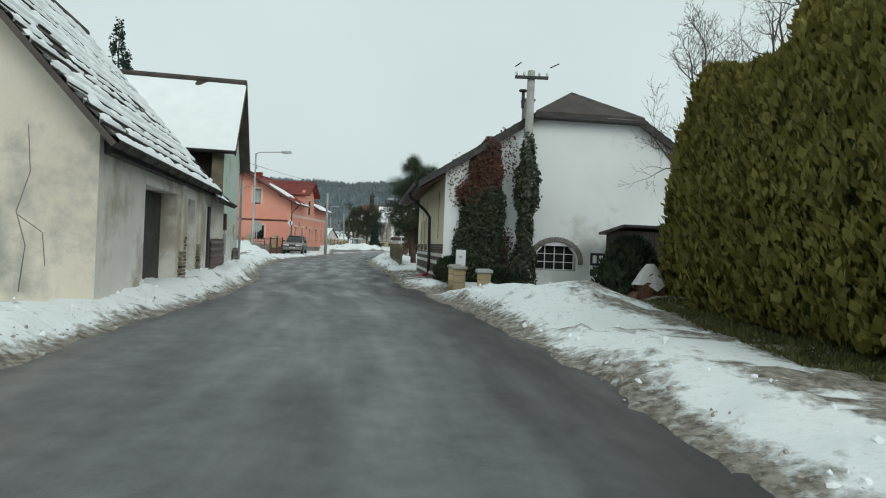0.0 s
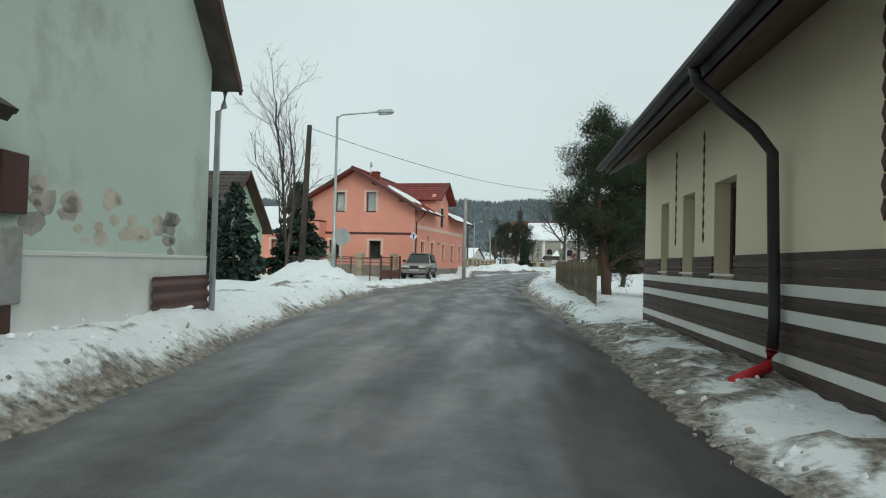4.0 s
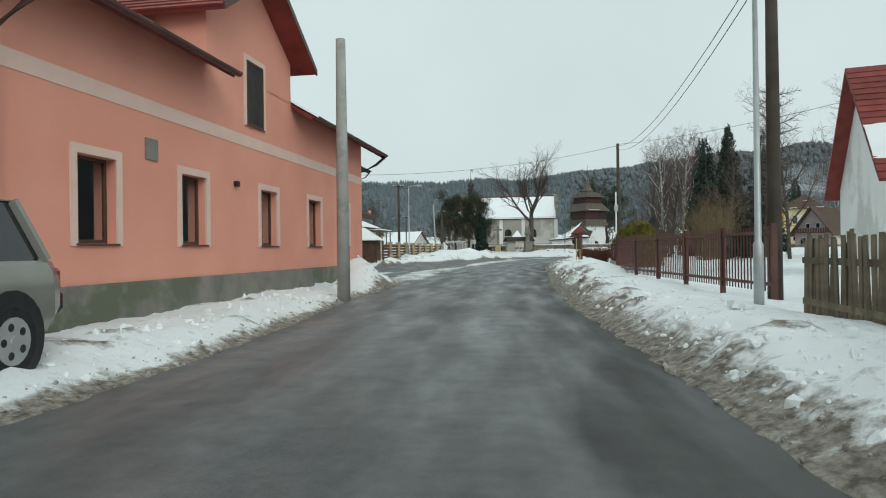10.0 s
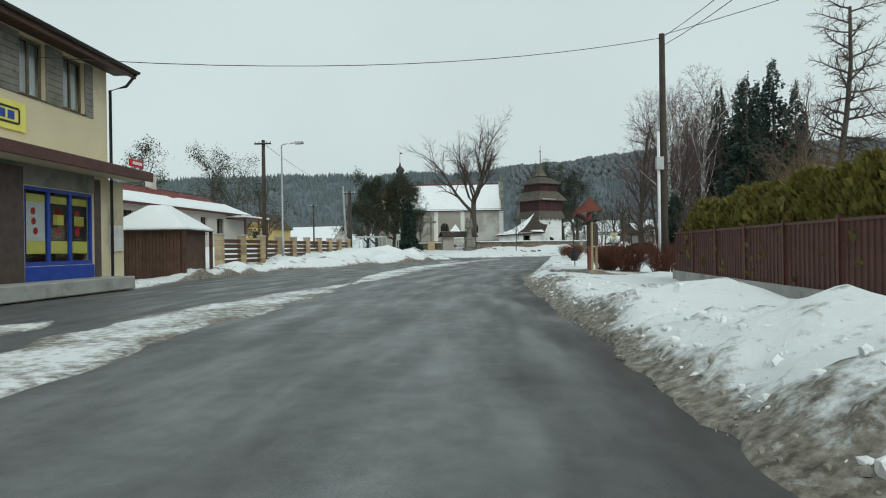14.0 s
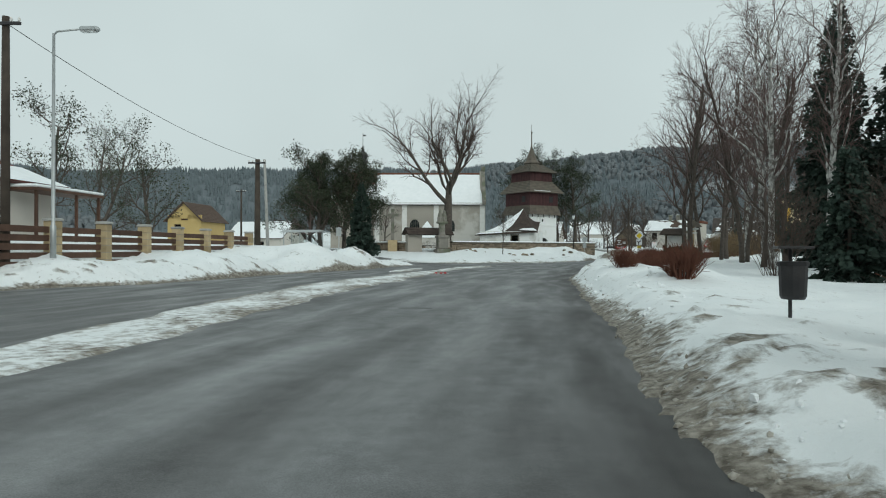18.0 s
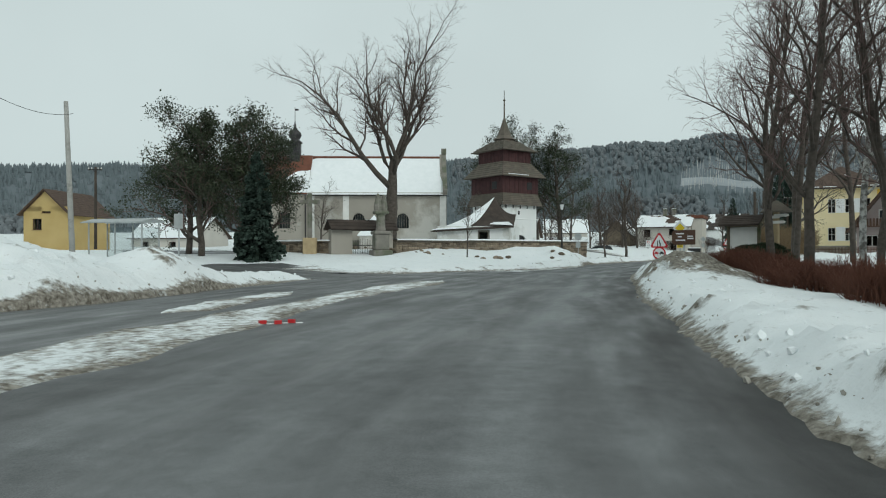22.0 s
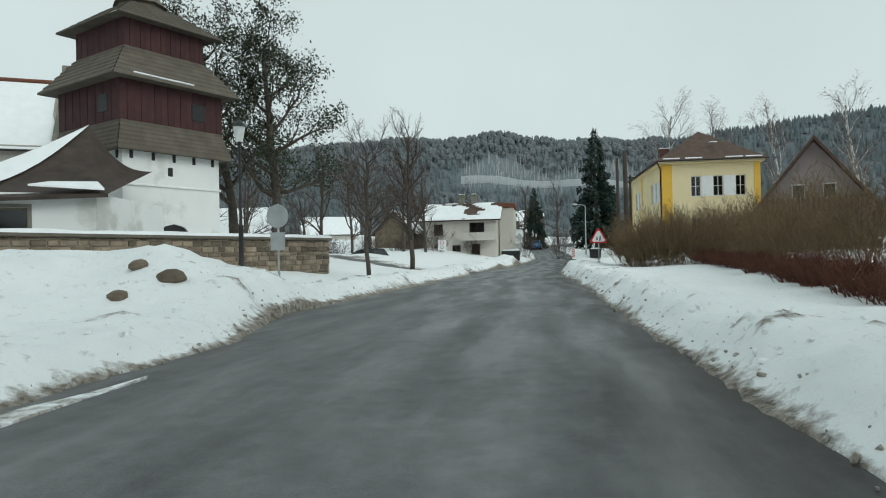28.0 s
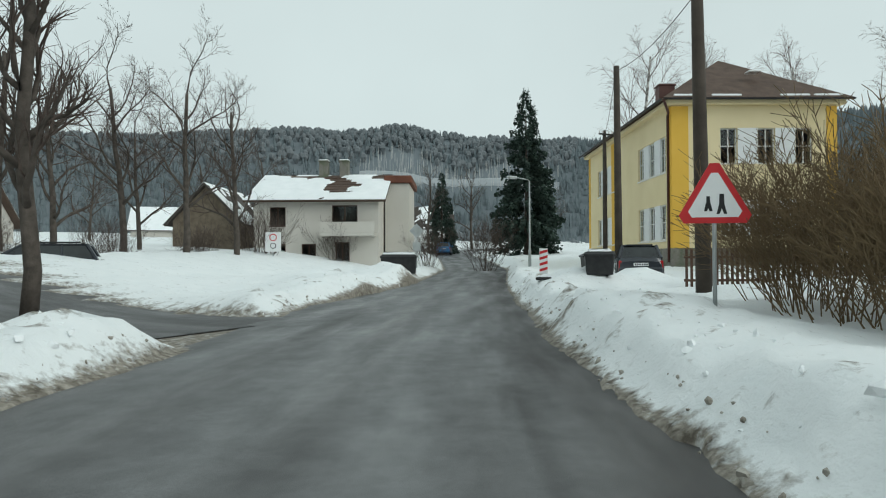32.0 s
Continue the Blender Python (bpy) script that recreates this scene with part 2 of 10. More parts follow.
# Both hill forest colours are paled and blued: distance haze painted in.
M["forest"] = mat("hazed_spruce_forest", (0.138, 0.168, 0.18), (0.155, 0.185, 0.197), 0.02, 0.95, 0, fine=0.6)
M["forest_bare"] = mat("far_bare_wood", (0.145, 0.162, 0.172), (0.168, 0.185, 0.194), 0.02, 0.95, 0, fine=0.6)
M["lens"] = mat("clear_lamp_lens", (0.55, 0.57, 0.57), (0.7, 0.72, 0.72), 5, 0.12, 0, spec=0.7)
M["tail"] = mat("red_lamp_lens", (0.28, 0.008, 0.01), (0.4, 0.02, 0.02), 5, 0.15, 0, spec=0.6)
M["amber"] = mat("amber_lens", (0.6, 0.2, 0.01), (0.7, 0.26, 0.02), 5, 0.15, 0)
M["curtain"] = mat("pale_curtain", (0.55, 0.56, 0.55), (0.7, 0.7, 0.69), 3, 0.9, 0.1)
# Near-black colour for sheets that stand in for the shade of unlit rooms.
M["room_shade"] = mat("painted_room_shade", (0.03, 0.03, 0.03), (0.06, 0.055, 0.05), 2, 0.95, 0)
M["grass"] = mat("dull_winter_grass", (0.06, 0.075, 0.02), (0.12, 0.11, 0.04), 3, 0.95, 0.3)


def car_paint(name, a, b):
    m = mat(name, a, b, 2.0, 0.28, 0, spec=0.5)
    m.node_tree.nodes["Principled BSDF"].inputs["Coat Weight"].default_value = 0.6
    return m


# ---------------------------------------------------------------- mesh building
class Build:
    """Collects vertices and faces for one mesh."""

    def __init__(self):
        self.v, self.f = [], []

    def quad(self, a, b, c, d):
        k = len(self.v)
        self.v += [tuple(a), tuple(b), tuple(c), tuple(d)]
        self.f.append((k, k + 1, k + 2, k + 3))
        return self

    def poly(self, pts):
        k = len(self.v)
        self.v += [tuple(p) for p in pts]
        self.f.append(tuple(range(k, k + len(pts))))
        return self

    def box(self, x0, x1, y0, y1, z0, z1, b=0.0):
        """A box with its edges cut off by b."""
        if b <= 0:
            k = len(self.v)
            self.v += [(x0, y0, z0), (x1, y0, z0), (x1, y1, z0), (x0, y1, z0), (x0, y0, z1), (x1, y0, z1), (x1, y1, z1), (x0, y1, z1)]
            for q in ((3, 2, 1, 0), (4, 5, 6, 7), (0, 1, 5, 4), (1, 2, 6, 5), (2, 3, 7, 6), (3, 0, 4, 7)):
                self.f.append(tuple(k + i for i in q))
            return self
        return self.loft([(z0, b), (z0 + b, 0), (z1 - b, 0), (z1, b)], x0, x1, y0, y1, b)

    def loft(self, rings, x0, x1, y0, y1, b):
        k = len(self.v)
        for z, i in rings:
            for px, py in ((x0 + b, y0 + i), (x1 - b, y0 + i), (x1 - i, y0 + b), (x1 - i, y1 - b), (x1 - b, y1 - i), (x0 + b, y1 - i), (x0 + i, y1 - b), (x0 + i, y0 + b)):
                self.v.append((px, py, z))
        for r in range(len(rings) - 1):
            for j in range(8):
                a = k + r * 8
                self.f.append((a + j, a + (j + 1) % 8, a + 8 + (j + 1) % 8, a + 8 + j))
        self.f.append(tuple(k + 7 - j for j in range(8)))
        self.f.append(tuple(k + (len(rings) - 1) * 8 + j for j in range(8)))
        return self

    def prism(self, pts, d):
        """A closed outline pts, drawn out along d."""
        n, k = len(pts), len(self.v)
        self.v += [tuple(p) for p in pts] + [tuple(Vector(p) + Vector(d)) for p in pts]
        self.f.append(tuple(k + n - 1 - i for i in range(n)))
        self.f.append(tuple(k + n + i for i in range(n)))
        for i in range(n):
            j = (i + 1) % n
            self.f.append((k + i, k + j, k + n + j, k + n + i))
        return self

    def tube(self, path, radii, sides=8, cap=True):
        """A round bar along path; radii is one number or one for each point."""
        path = [Vector(p) for p in path]
        if not hasattr(radii, "__len__"):
            radii = [radii] * len(path)
        k = len(self.v)
        for i, p in enumerate(path):
            d = path[min(i + 1, len(path) - 1)] - path[max(i - 1, 0)]
            d.normalize()
            s = d.cross(Vector((0, 0, 1)) if abs(d.z) < 0.9 else Vector((1, 0, 0))).normalized()
            u = s.cross(d)
            for j in range(sides):
                a = 2 * math.pi * j / sides
                self.v.append(tuple(p + (s * math.cos(a) + u * math.sin(a)) * radii[i]))
        for i in range(len(path) - 1):
            for j in range(sides):
                a = k + i * sides
                self.f.append((a + j, a + (j + 1) % sides, a + sides + (j + 1) % sides, a + sides + j))
        if cap:
            self.f.append(tuple(k + sides - 1 - j for j in range(sides)))
            self.f.append(tuple(k + (len(path) - 1) * sides + j for j in range(sides)))
        return self

    def disc(self, c, r, axis, h, sides=20, r2=None):
        c, axis = Vector(c), Vector(axis).normalized()
        return self.tube([c, c + axis * h], [r, r if r2 is None else r2], sides)

    def lathe(self, prof, c=(0, 0, 0), sides=16):
        """Turned about the upright axis through c: prof is (radius, height)."""
        k = len(self.v)
        for r, z in prof:
            for j in range(sides):
                a = 2 * math.pi * j / sides
                self.v.append((c[0] + r * math.cos(a), c[1] + r * math.sin(a), c[2] + z))
        for i in range(len(prof) - 1):
            for j in range(sides):
                a = k + i * sides
                self.f.append((a + j, a + (j + 1) % sides, a + sides + (j + 1) % sides, a + sides + j))
        self.f.append(tuple(k + sides - 1 - j for j in range(sides)))
        self.f.append(tuple(k + (len(prof) - 1) * sides + j for j in range(sides)))
        return self

    def move(self, m, start=0):
        self.v[start:] = [tuple(m @ Vector(p)) for p in self.v[start:]]
        return self


def mesh_of(name, b, material, smooth=False):
    me = bpy.data.meshes.new(name)
    me.from_pydata(b.v, [], b.f)
    if material:
        me.materials.append(M[material] if isinstance(material, str) else material)
    if smooth:
        me.polygons.foreach_set("use_smooth", [True] * len(me.polygons))
    me.update()
    return me


def part(name, b, material, parent=None, label="", smooth=False):
    ob = new(name, b if isinstance(b, bpy.types.Mesh) else mesh_of(name, b, material, smooth))
    ob.parent = parent
    if label:
        ob["label"] = label
    return ob


def thing(name, m, label, category, group="", kind=""):
    ob = new(name)
    ob.empty_display_size = 0.3
    ob.matrix_basis = m
    return tagged(ob, label, category, group, kind)


def fbm(x, y, s=1.0, seed=0.0):
    return noise.fractal(Vector((x * s + seed, y * s - seed, seed * 0.7)), 1.0, 2.0, 4)

# ---------------------------------------------------------------- ground, road, snow
RIGHT = [(-30, 2.6), (0, 2.1), (4.2, 1.9), (8.5, 1.4), (14.5, 0.4), (18, -0.55), (21, -1.25), (25.5, -1.95), (28, -2.2), (36, -3.4), (41, -4.4), (47, -5.4),
         (54, -6.05), (60, -6.5), (66, -6.95), (72, -7.4), (80, -7.6), (90, -7.6), (104, -7.6), (110, -7.3), (115.5, -6.4), (121, -5.7), (127, -4.8), (131, -4.35), (136, -3.2),
         (143.5, -1.4), (150, 0.65), (155, 2.1), (159.5, 3.65), (162.4, 4.9), (171, 9.6), (176.7, 12.6), (184, 16.8), (194, 21.9), (199.5, 25.0), (207, 29.7), (217, 36.2),
         (230, 45.2), (245, 53.2), (260, 60.5), (280, 76), (300, 94), (360, 140)]
LEFT = [(-30, -3.4), (0, -3.3), (5.7, -4.0), (10, -4.5), (15, -4.85), (20, -5.6), (25, -6.8), (32, -8.7), (37.5, -9.6), (42, -10.4), (50, -11.5), (57, -11.85), (65, -12.0),
        (73, -12.8), (80, -13.1), (82, -13.3), (84, -14.8), (86, -17.2), (88.5, -20.2), (95, -20.4), (107, -20.6), (109, -21.2), (124.5, -21.2), (127, -18.9),
        (133, -17.4), (138, -16.2), (142.7, -14.4), (151, -12.5), (154, -11.8), (160, -9.0), (163, -6.5), (166.3, -2.0), (168, 0.8), (175.4, 5.2), (180, 6.5), (184, 9.0),
        (196.5, 17.0), (198, 18.3), (203, 21.4), (208.8, 24.4), (212, 27.0), (219, 32.6), (230, 40.4), (245, 48.4), (260, 55.2), (280, 70), (300, 88), (360, 134)]
_RY, _RX = zip(*RIGHT)
_LY, _LX = zip(*LEFT)
# side roads and cleared yards: middle line and half width
BRANCHES = [([(-9, 45.5), (-14, 45.9), (-22, 46.6), (-40, 49)], 2.1), ([(-8, 157), (-13, 160), (-19, 168), (-27, 182), (-40, 200)], 3.4),
            ([(21, 203.5), (17, 210), (10, 220), (-2, 236)], 2.2), ([(0.5, 19.8), (4, 19.2), (9, 20.2)], 1.4), ([(-6, 85.4), (-3, 85.0), (1, 84.4)], 1.2),
            ([(60, 262), (66, 300), (70, 380)], 2.2)]
HEAPS = [(-12.9, 43.2, 1.5, 0.95), (-13.9, 42.2, 1.2, 0.35), (1.9, 16.2, 1.0, 0.2), (2.9, 13.4, 1.6, 0.4), (-5.5, 81.0, 1.2, 0.25), (-5.9, 88.0, 0.9, 0.15), (-5.3, 90.0, 1.1, 0.3), (-5.2, 94.5, 1.5, 0.25),
         (-14.1, 78.2, 1.0, 0.7), (-17, 82.6, 1.6, 0.55), (-23.0, 128, 2.2, 0.7), (-20.5, 134, 2.4, 0.8), (-17.4, 143.0, 2.4, 1.0), (-15.5, 147.5, 1.8, 0.8), (-21.5, 112.5, 1.3, 0.4), (-22, 119, 1.0, 0.4),
         (-21.6, 116, 1.1, 0.35), (2.6, 149.6, 1.4, 0.62), (1.5, 145.7, 1.4, 0.45), (3.8, 152.5, 1.3, 0.5), (-2.9, 121.5, 1.6, 0.35), (-2.2, 127.5, 1.6, 0.3), (3.6, 181.5, 2.6, 1.1), (0.4, 181, 1.8, 0.55), (-14, 176, 4, 0.4),
         (26.2, 214, 2.2, 0.5), (31, 219, 1.8, 0.5), (32, 206.5, 1.2, 0.5), (34.5, 207, 1.5, 0.5), (27, 199, 1.5, 0.2), (5.8, 15.6, 0.9, 0.3)]


EARTH = [(2.5, 149.4, 1.6), (1.7, 145.4, 1.3), (3.5, 152.2, 1.2)]


def right_edge(y):
    return float(np.interp(y, _RY, _RX))


def left_edge(y):
    return float(np.interp(y, _LY, _LX))


def seg_dist(x, y, pts):
    best = 1e9
    for (ax, ay), (bx, by) in zip(pts, pts[1:]):
        dx, dy = bx - ax, by - ay
        k = max(0, min(1, ((x - ax) * dx + (y - ay) * dy) / (dx * dx + dy * dy)))
        best = min(best, math.hypot(x - ax - k * dx, y - ay - k * dy))
    return best


def ramp(v, a, b):
    k = max(0.0, min(1.0, (v - a) / (b - a)))
    return k * k * (3 - 2 * k)


def rise(y):
    """The far road climbs towards the hills."""
    d = max(0.0, min(y, 400) - 212)
    return 0.045 * d * d / (d + 14)


def base_height(x, y):
    """The lie of the land beside the road."""
    d_left, d_right = left_edge(y) - x, x - right_edge(y)
    z = rise(y)
    z += 1.3 * ramp(d_left, 2, 16) * ramp(y, 160, 186)
    z += 1.0 * ramp(d_right, 2, 22) * ramp(y, 150, 195)
    z += 1.15 * ramp(d_left, 3.5, 7.5) * ramp(y, 112, 120) * (1 - ramp(y, 150, 158))
    return z


_BANK = np.interp
BANK_R = ([-30, 10, 16, 19, 22, 24, 34, 38, 60, 75, 90, 104, 112, 122, 140, 150, 165, 200, 215, 300], [0.16, 0.2, 0.3, 0.06, 0.22, 0.12, 0.12, 0.28, 0.34, 0.42, 0.42, 0.26, 0.3, 0.45, 0.42, 0.5, 0.4, 0.5, 0.5, 0.4])
BANK_L = ([-30, 10, 30, 36, 43, 52, 62, 80, 86, 88, 112, 127, 140, 152, 166, 180, 200, 214, 300], [0.2, 0.3, 0.42, 0.42, 0.45, 0.14, 0.24, 0.3, 0.3, 0.03, 0.05, 0.5, 0.5, 0.35, 0.22, 0.42, 0.42, 0.35, 0.35])


def snow_height(x, y):
    """Height of the ground with its ploughed snow, and how dirty it is there."""
    dr, dl = x - right_edge(y), left_edge(y) - x
    d = max(dr, dl)
    if d <= 0:
        return rise(y) - 0.10, 1.0
    amp = float(np.interp(y, *(BANK_R if dr > dl else BANK_L)))
    lump = fbm(x, y, 0.55, 3.1)
    small = fbm(x, y, 2.6, 9.4)
    crest = 0.95 + 0.25 * fbm(x, y, 0.25, 5.0)
    prof = ramp(d, 0.0, crest) * (1 - 0.45 * ramp(d, 1.6, 4.0))
    clod = max(0.0, fbm(x, y, 4.5, 2.2)) * ramp(d, 0.1, 0.6) * (1 - 0.75 * ramp(d, 1.2, 2.4))
    z = amp * prof * (1.0 + 0.35 * lump) + 0.06 * small * min(1, d / 0.5) + 0.16 * clod * (0.4 + amp) + 0.012
    for hx, hy, r, h in HEAPS:
        q = ((x - hx) ** 2 + (y - hy) ** 2) / (r * r)
        if q < 6:
            z += h * math.exp(-q) * (1 + 0.25 * lump + 0.12 * small)
    z += base_height(x, y) + 0.05 * lump * ramp(d, 2, 6)
    wide = float(np.interp(y, [0, 24, 34, 60, 70, 112, 122, 300], [0.8, 1.0, 0.7, 0.8, 1.3, 1.2, 0.42, 0.34] if dr > dl else [0.6, 0.6, 0.6, 0.5, 0.5, 0.4, 0.4, 0.55]))
    dirty = 0.95 - ramp(d, 0.05, wide * (1 + 0.6 * lump))
    dirty = max(dirty, 0.75 * ramp(small + lump * 0.6, 0.50, 0.85) * (1 - ramp(d, 1.2, 3.2)))
    if dr > dl and -5 < y < 17:
        dirty = max(dirty, ramp(x + 0.3 * small, 3.9, 4.6) * (1 - ramp(x, 6.5, 7.5)))
    if dr > dl and y < 9:
        dirty = max(dirty, 0.9 * ramp(lump + small * 0.6, -0.05, 0.2) * ramp(x, 2.6, 3.2))
    if dr > dl and 9 < y < 24:
        dirty = max(dirty, ramp(lump + small * 0.5, 0.05, 0.35) * ramp(x, 2.3 - 0.04 * y, 4.4 - 0.05 * y))
    if dr > dl and 22 < y < 33:
        dirty = max(dirty, 0.8 * ramp(lump + small, -0.5, 0.2))
    if dr > dl and 68 < y < 112:
        dirty = max(dirty, 0.8 * ramp(lump * 0.7 + small, 0.0, 0.5) * (1 - ramp(d, 0.9, 1.9)))
    if math.hypot((x + 4.9) * .9, y - 109.2) < 1.15 + .3 * small:
        dirty = 1.0
    if dr > dl and 82.5 < y < 87 and dr < 1.7:
        dirty = max(dirty, 0.7)
    for hx, hy, r in EARTH:
        q = ((x - hx) ** 2 + (y - hy) ** 2) / (r * r)
        if q < 2.5:
            dirty = max(dirty, 1.25 * ramp(lump * .8 + small, -.55, .0) * (1 - ramp(q, .6, 2.0)))
    clear = 1.0
    for pts, w in BRANCHES:
        q = seg_dist(x, y, pts)
        clear = min(clear, ramp(q, w - 0.2 + 0.3 * small, w + 0.9))
        if q < w + 0.8:
            dirty = max(dirty, 0.8 - ramp(q, w, w + 0.7))
    z = z * clear + (1 - clear) * (-0.012 + base_height(x, y))
    return z, max(0.0, min(1.0, dirty))


def ground_material():
    m = bpy.data.materials.new("trodden_snow_and_grit")
    m.use_nodes = True
    n, l = m.node_tree.nodes, m.node_tree.links
    p = n["Principled BSDF"]
    at = n.new("ShaderNodeAttribute")
    at.attribute_name = "grit"
    co = n.new("ShaderNodeTexCoord")
    t1, t2, t3 = (n.new("ShaderNodeTexNoise") for _ in range(3))
    for t, s, dt in ((t1, 5.5, 8), (t2, 9, 9), (t3, 1.6, 5)):
        t.inputs["Scale"].default_value, t.inputs["Detail"].default_value = s, dt
        l.new(co.outputs["Object"], t.inputs["Vector"])
    t2.inputs["Roughness"].default_value = 0.62
    # the dirt breaks up along the grain of the snow
    a1 = n.new("ShaderNodeMath")
    a1.operation = "MULTIPLY_ADD"
    l.new(t1.outputs["Fac"], a1.inputs[0])
    a1.inputs[1].default_value = 2.2
    l.new(at.outputs["Fac"], a1.inputs[2])
    mr = n.new("ShaderNodeMapRange")
    t1.inputs["Roughness"].default_value = 0.68
    mr.inputs["From Min"].default_value, mr.inputs["From Max"].default_value = 1.30, 1.85
    l.new(a1.outputs[0], mr.inputs["Value"])
    snow = n.new("ShaderNodeMix")
    snow.data_type = "RGBA"
    snow.inputs["A"].default_value, snow.inputs["B"].default_value = (0.76, 0.80, 0.81, 1), (0.88, 0.90, 0.90, 1)
    l.new(t3.outputs["Fac"], snow.inputs["Factor"])
    dirt = n.new("ShaderNodeMix")
    dirt.data_type = "RGBA"
    dirt.inputs["A"].default_value, dirt.inputs["B"].default_value = (0.10, 0.084, 0.065, 1), (0.38, 0.35, 0.30, 1)
    dr = n.new("ShaderNodeMapRange")
    dr.inputs["From Min"].default_value, dr.inputs["From Max"].default_value = 0.36, 0.68
    l.new(t2.outputs["Fac"], dr.inputs["Value"])
    l.new(dr.outputs[0], dirt.inputs["Factor"])
    mix = n.new("ShaderNodeMix")
    mix.data_type = "RGBA"
    l.new(mr.outputs[0], mix.inputs["Factor"])
    l.new(snow.outputs["Result"], mix.inputs["A"])
    l.new(dirt.outputs["Result"], mix.inputs["B"])
    l.new(mix.outputs["Result"], p.inputs["Base Color"])
    p.inputs["Roughness"].default_value = 0.75
    p.inputs["Specular IOR Level"].default_value = 0.25
    ad = n.new("ShaderNodeMath")
    ad.operation = "ADD"
    l.new(t1.outputs["Fac"], ad.inputs[0])
    l.new(t2.outputs["Fac"], ad.inputs[1])
    bp = n.new("ShaderNodeBump")
    bp.inputs["Strength"].default_value, bp.inputs["Distance"].default_value = 0.55, 0.05
    l.new(ad.outputs[0], bp.inputs["Height"])
    l.new(bp.outputs[0], p.inputs["Normal"])
    return m


def road_material():
    m = bpy.data.materials.new("damp_worn_asphalt")
    m.use_nodes = True
    n, l = m.node_tree.nodes, m.node_tree.links
    p = n["Principled BSDF"]
    co = n.new("ShaderNodeTexCoord")
    at = n.new("ShaderNodeAttribute")
    at.attribute_name = "wheel"
    t1, t2, t3 = (n.new("ShaderNodeTexNoise") for _ in range(3))
    for t, s, dt in ((t1, 0.9, 6), (t2, 120, 3), (t3, 1.6, 6)):
        t.inputs["Scale"].default_value, t.inputs["Detail"].default_value = s, dt
        l.new(co.outputs["Object"], t.inputs["Vector"])
    t1.inputs["Distortion"].default_value = 0.4
    ln = n.new("ShaderNodeAttribute")
    ln.attribute_name = "lane"
    sx = n.new("ShaderNodeSeparateXYZ")
    l.new(co.outputs["Object"], sx.inputs[0])
    cb = n.new("ShaderNodeCombineXYZ")
    my = n.new("ShaderNodeMath")
    my.operation = "MULTIPLY"
    my.inputs[1].default_value = 0.2
    l.new(sx.outputs["Y"], my.inputs[0])
    l.new(ln.outputs["Fac"], cb.inputs["X"])
    l.new(my.outputs[0], cb.inputs["Y"])
    l.new(cb.outputs[0], t1.inputs["Vector"])
    l.new(cb.outputs[0], t3.inputs["Vector"])
    sc = n.new("ShaderNodeMapRange")
    sc.inputs["From Min"].default_value, sc.inputs["From Max"].default_value = 0.28, 0.72
    l.new(t1.outputs["Fac"], sc.inputs["Value"])
    ad = n.new("ShaderNodeMath")
    ad.operation = "MULTIPLY_ADD"
    l.new(at.outputs["Fac"], ad.inputs[0])
    ad.inputs[1].default_value = 0.5
    sm = n.new("ShaderNodeMath")
    sm.operation = "MULTIPLY"
    sm.inputs[1].default_value = 0.32
    l.new(sc.outputs[0], sm.inputs[0])
    l.new(sm.outputs[0], ad.inputs[2])
    base = n.new("ShaderNodeMix")
    base.data_type = "RGBA"
    base.inputs["A"].default_value, base.inputs["B"].default_value = (0.046, 0.044, 0.043, 1), (0.200, 0.207, 0.210, 1)
    l.new(ad.outputs[0], base.inputs["Factor"])
    gr = n.new("ShaderNodeMix")
    gr.data_type, gr.blend_type = "RGBA", "MULTIPLY"
    gr.inputs["Factor"].default_value = 0.7
    g2 = n.new("ShaderNodeMapRange")
    g2.inputs["From Min"].default_value, g2.inputs["From Max"].default_value = 0.3, 0.7
    g2.inputs["To Min"].default_value, g2.inputs["To Max"].default_value = 0.55, 1.35
    l.new(t2.outputs["Fac"], g2.inputs["Value"])
    l.new(base.outputs["Result"], gr.inputs["A"])
    l.new(g2.outputs[0], gr.inputs["B"])
    # small blotches of damp and dust
    t4 = n.new("ShaderNodeTexNoise")
    t4.inputs["Scale"].default_value, t4.inputs["Detail"].default_value, t4.inputs["Roughness"].default_value = 2.6, 10, 0.68
    l.new(co.outputs["Object"], t4.inputs["Vector"])
    g4 = n.new("ShaderNodeMapRange")
    g4.inputs["From Min"].default_value, g4.inputs["From Max"].default_value = 0.34, 0.66
    g4.inputs["To Min"].default_value, g4.inputs["To Max"].default_value = 0.74, 1.22
    l.new(t4.outputs["Fac"], g4.inputs["Value"])
    bl = n.new("ShaderNodeMix")
    bl.data_type, bl.blend_type = "RGBA", "MULTIPLY"
    bl.inputs["Factor"].default_value = 1.0
    l.new(gr.outputs["Result"], bl.inputs["A"])
    l.new(g4.outputs[0], bl.inputs["B"])
    l.new(bl.outputs["Result"], p.inputs["Base Color"])
    rr = n.new("ShaderNodeMapRange")
    rr.inputs["From Min"].default_value, rr.inputs["From Max"].default_value = 0.35, 0.65
    rr.inputs["To Min"].default_value, rr.inputs["To Max"].default_value = 0.36, 0.72
    l.new(t3.outputs["Fac"], rr.inputs["Value"])
    l.new(rr.outputs[0], p.inputs["Roughness"])
    p.inputs["Specular IOR Level"].default_value = 0.4
    bp = n.new("ShaderNodeBump")
    bp.inputs["Strength"].default_value, bp.inputs["Distance"].default_value = 0.35, 0.008
    l.new(t2.outputs["Fac"], bp.inputs["Height"])
    l.new(bp.outputs[0], p.inputs["Normal"])
    return m


M["ground"], M["road"] = ground_material(), road_material()


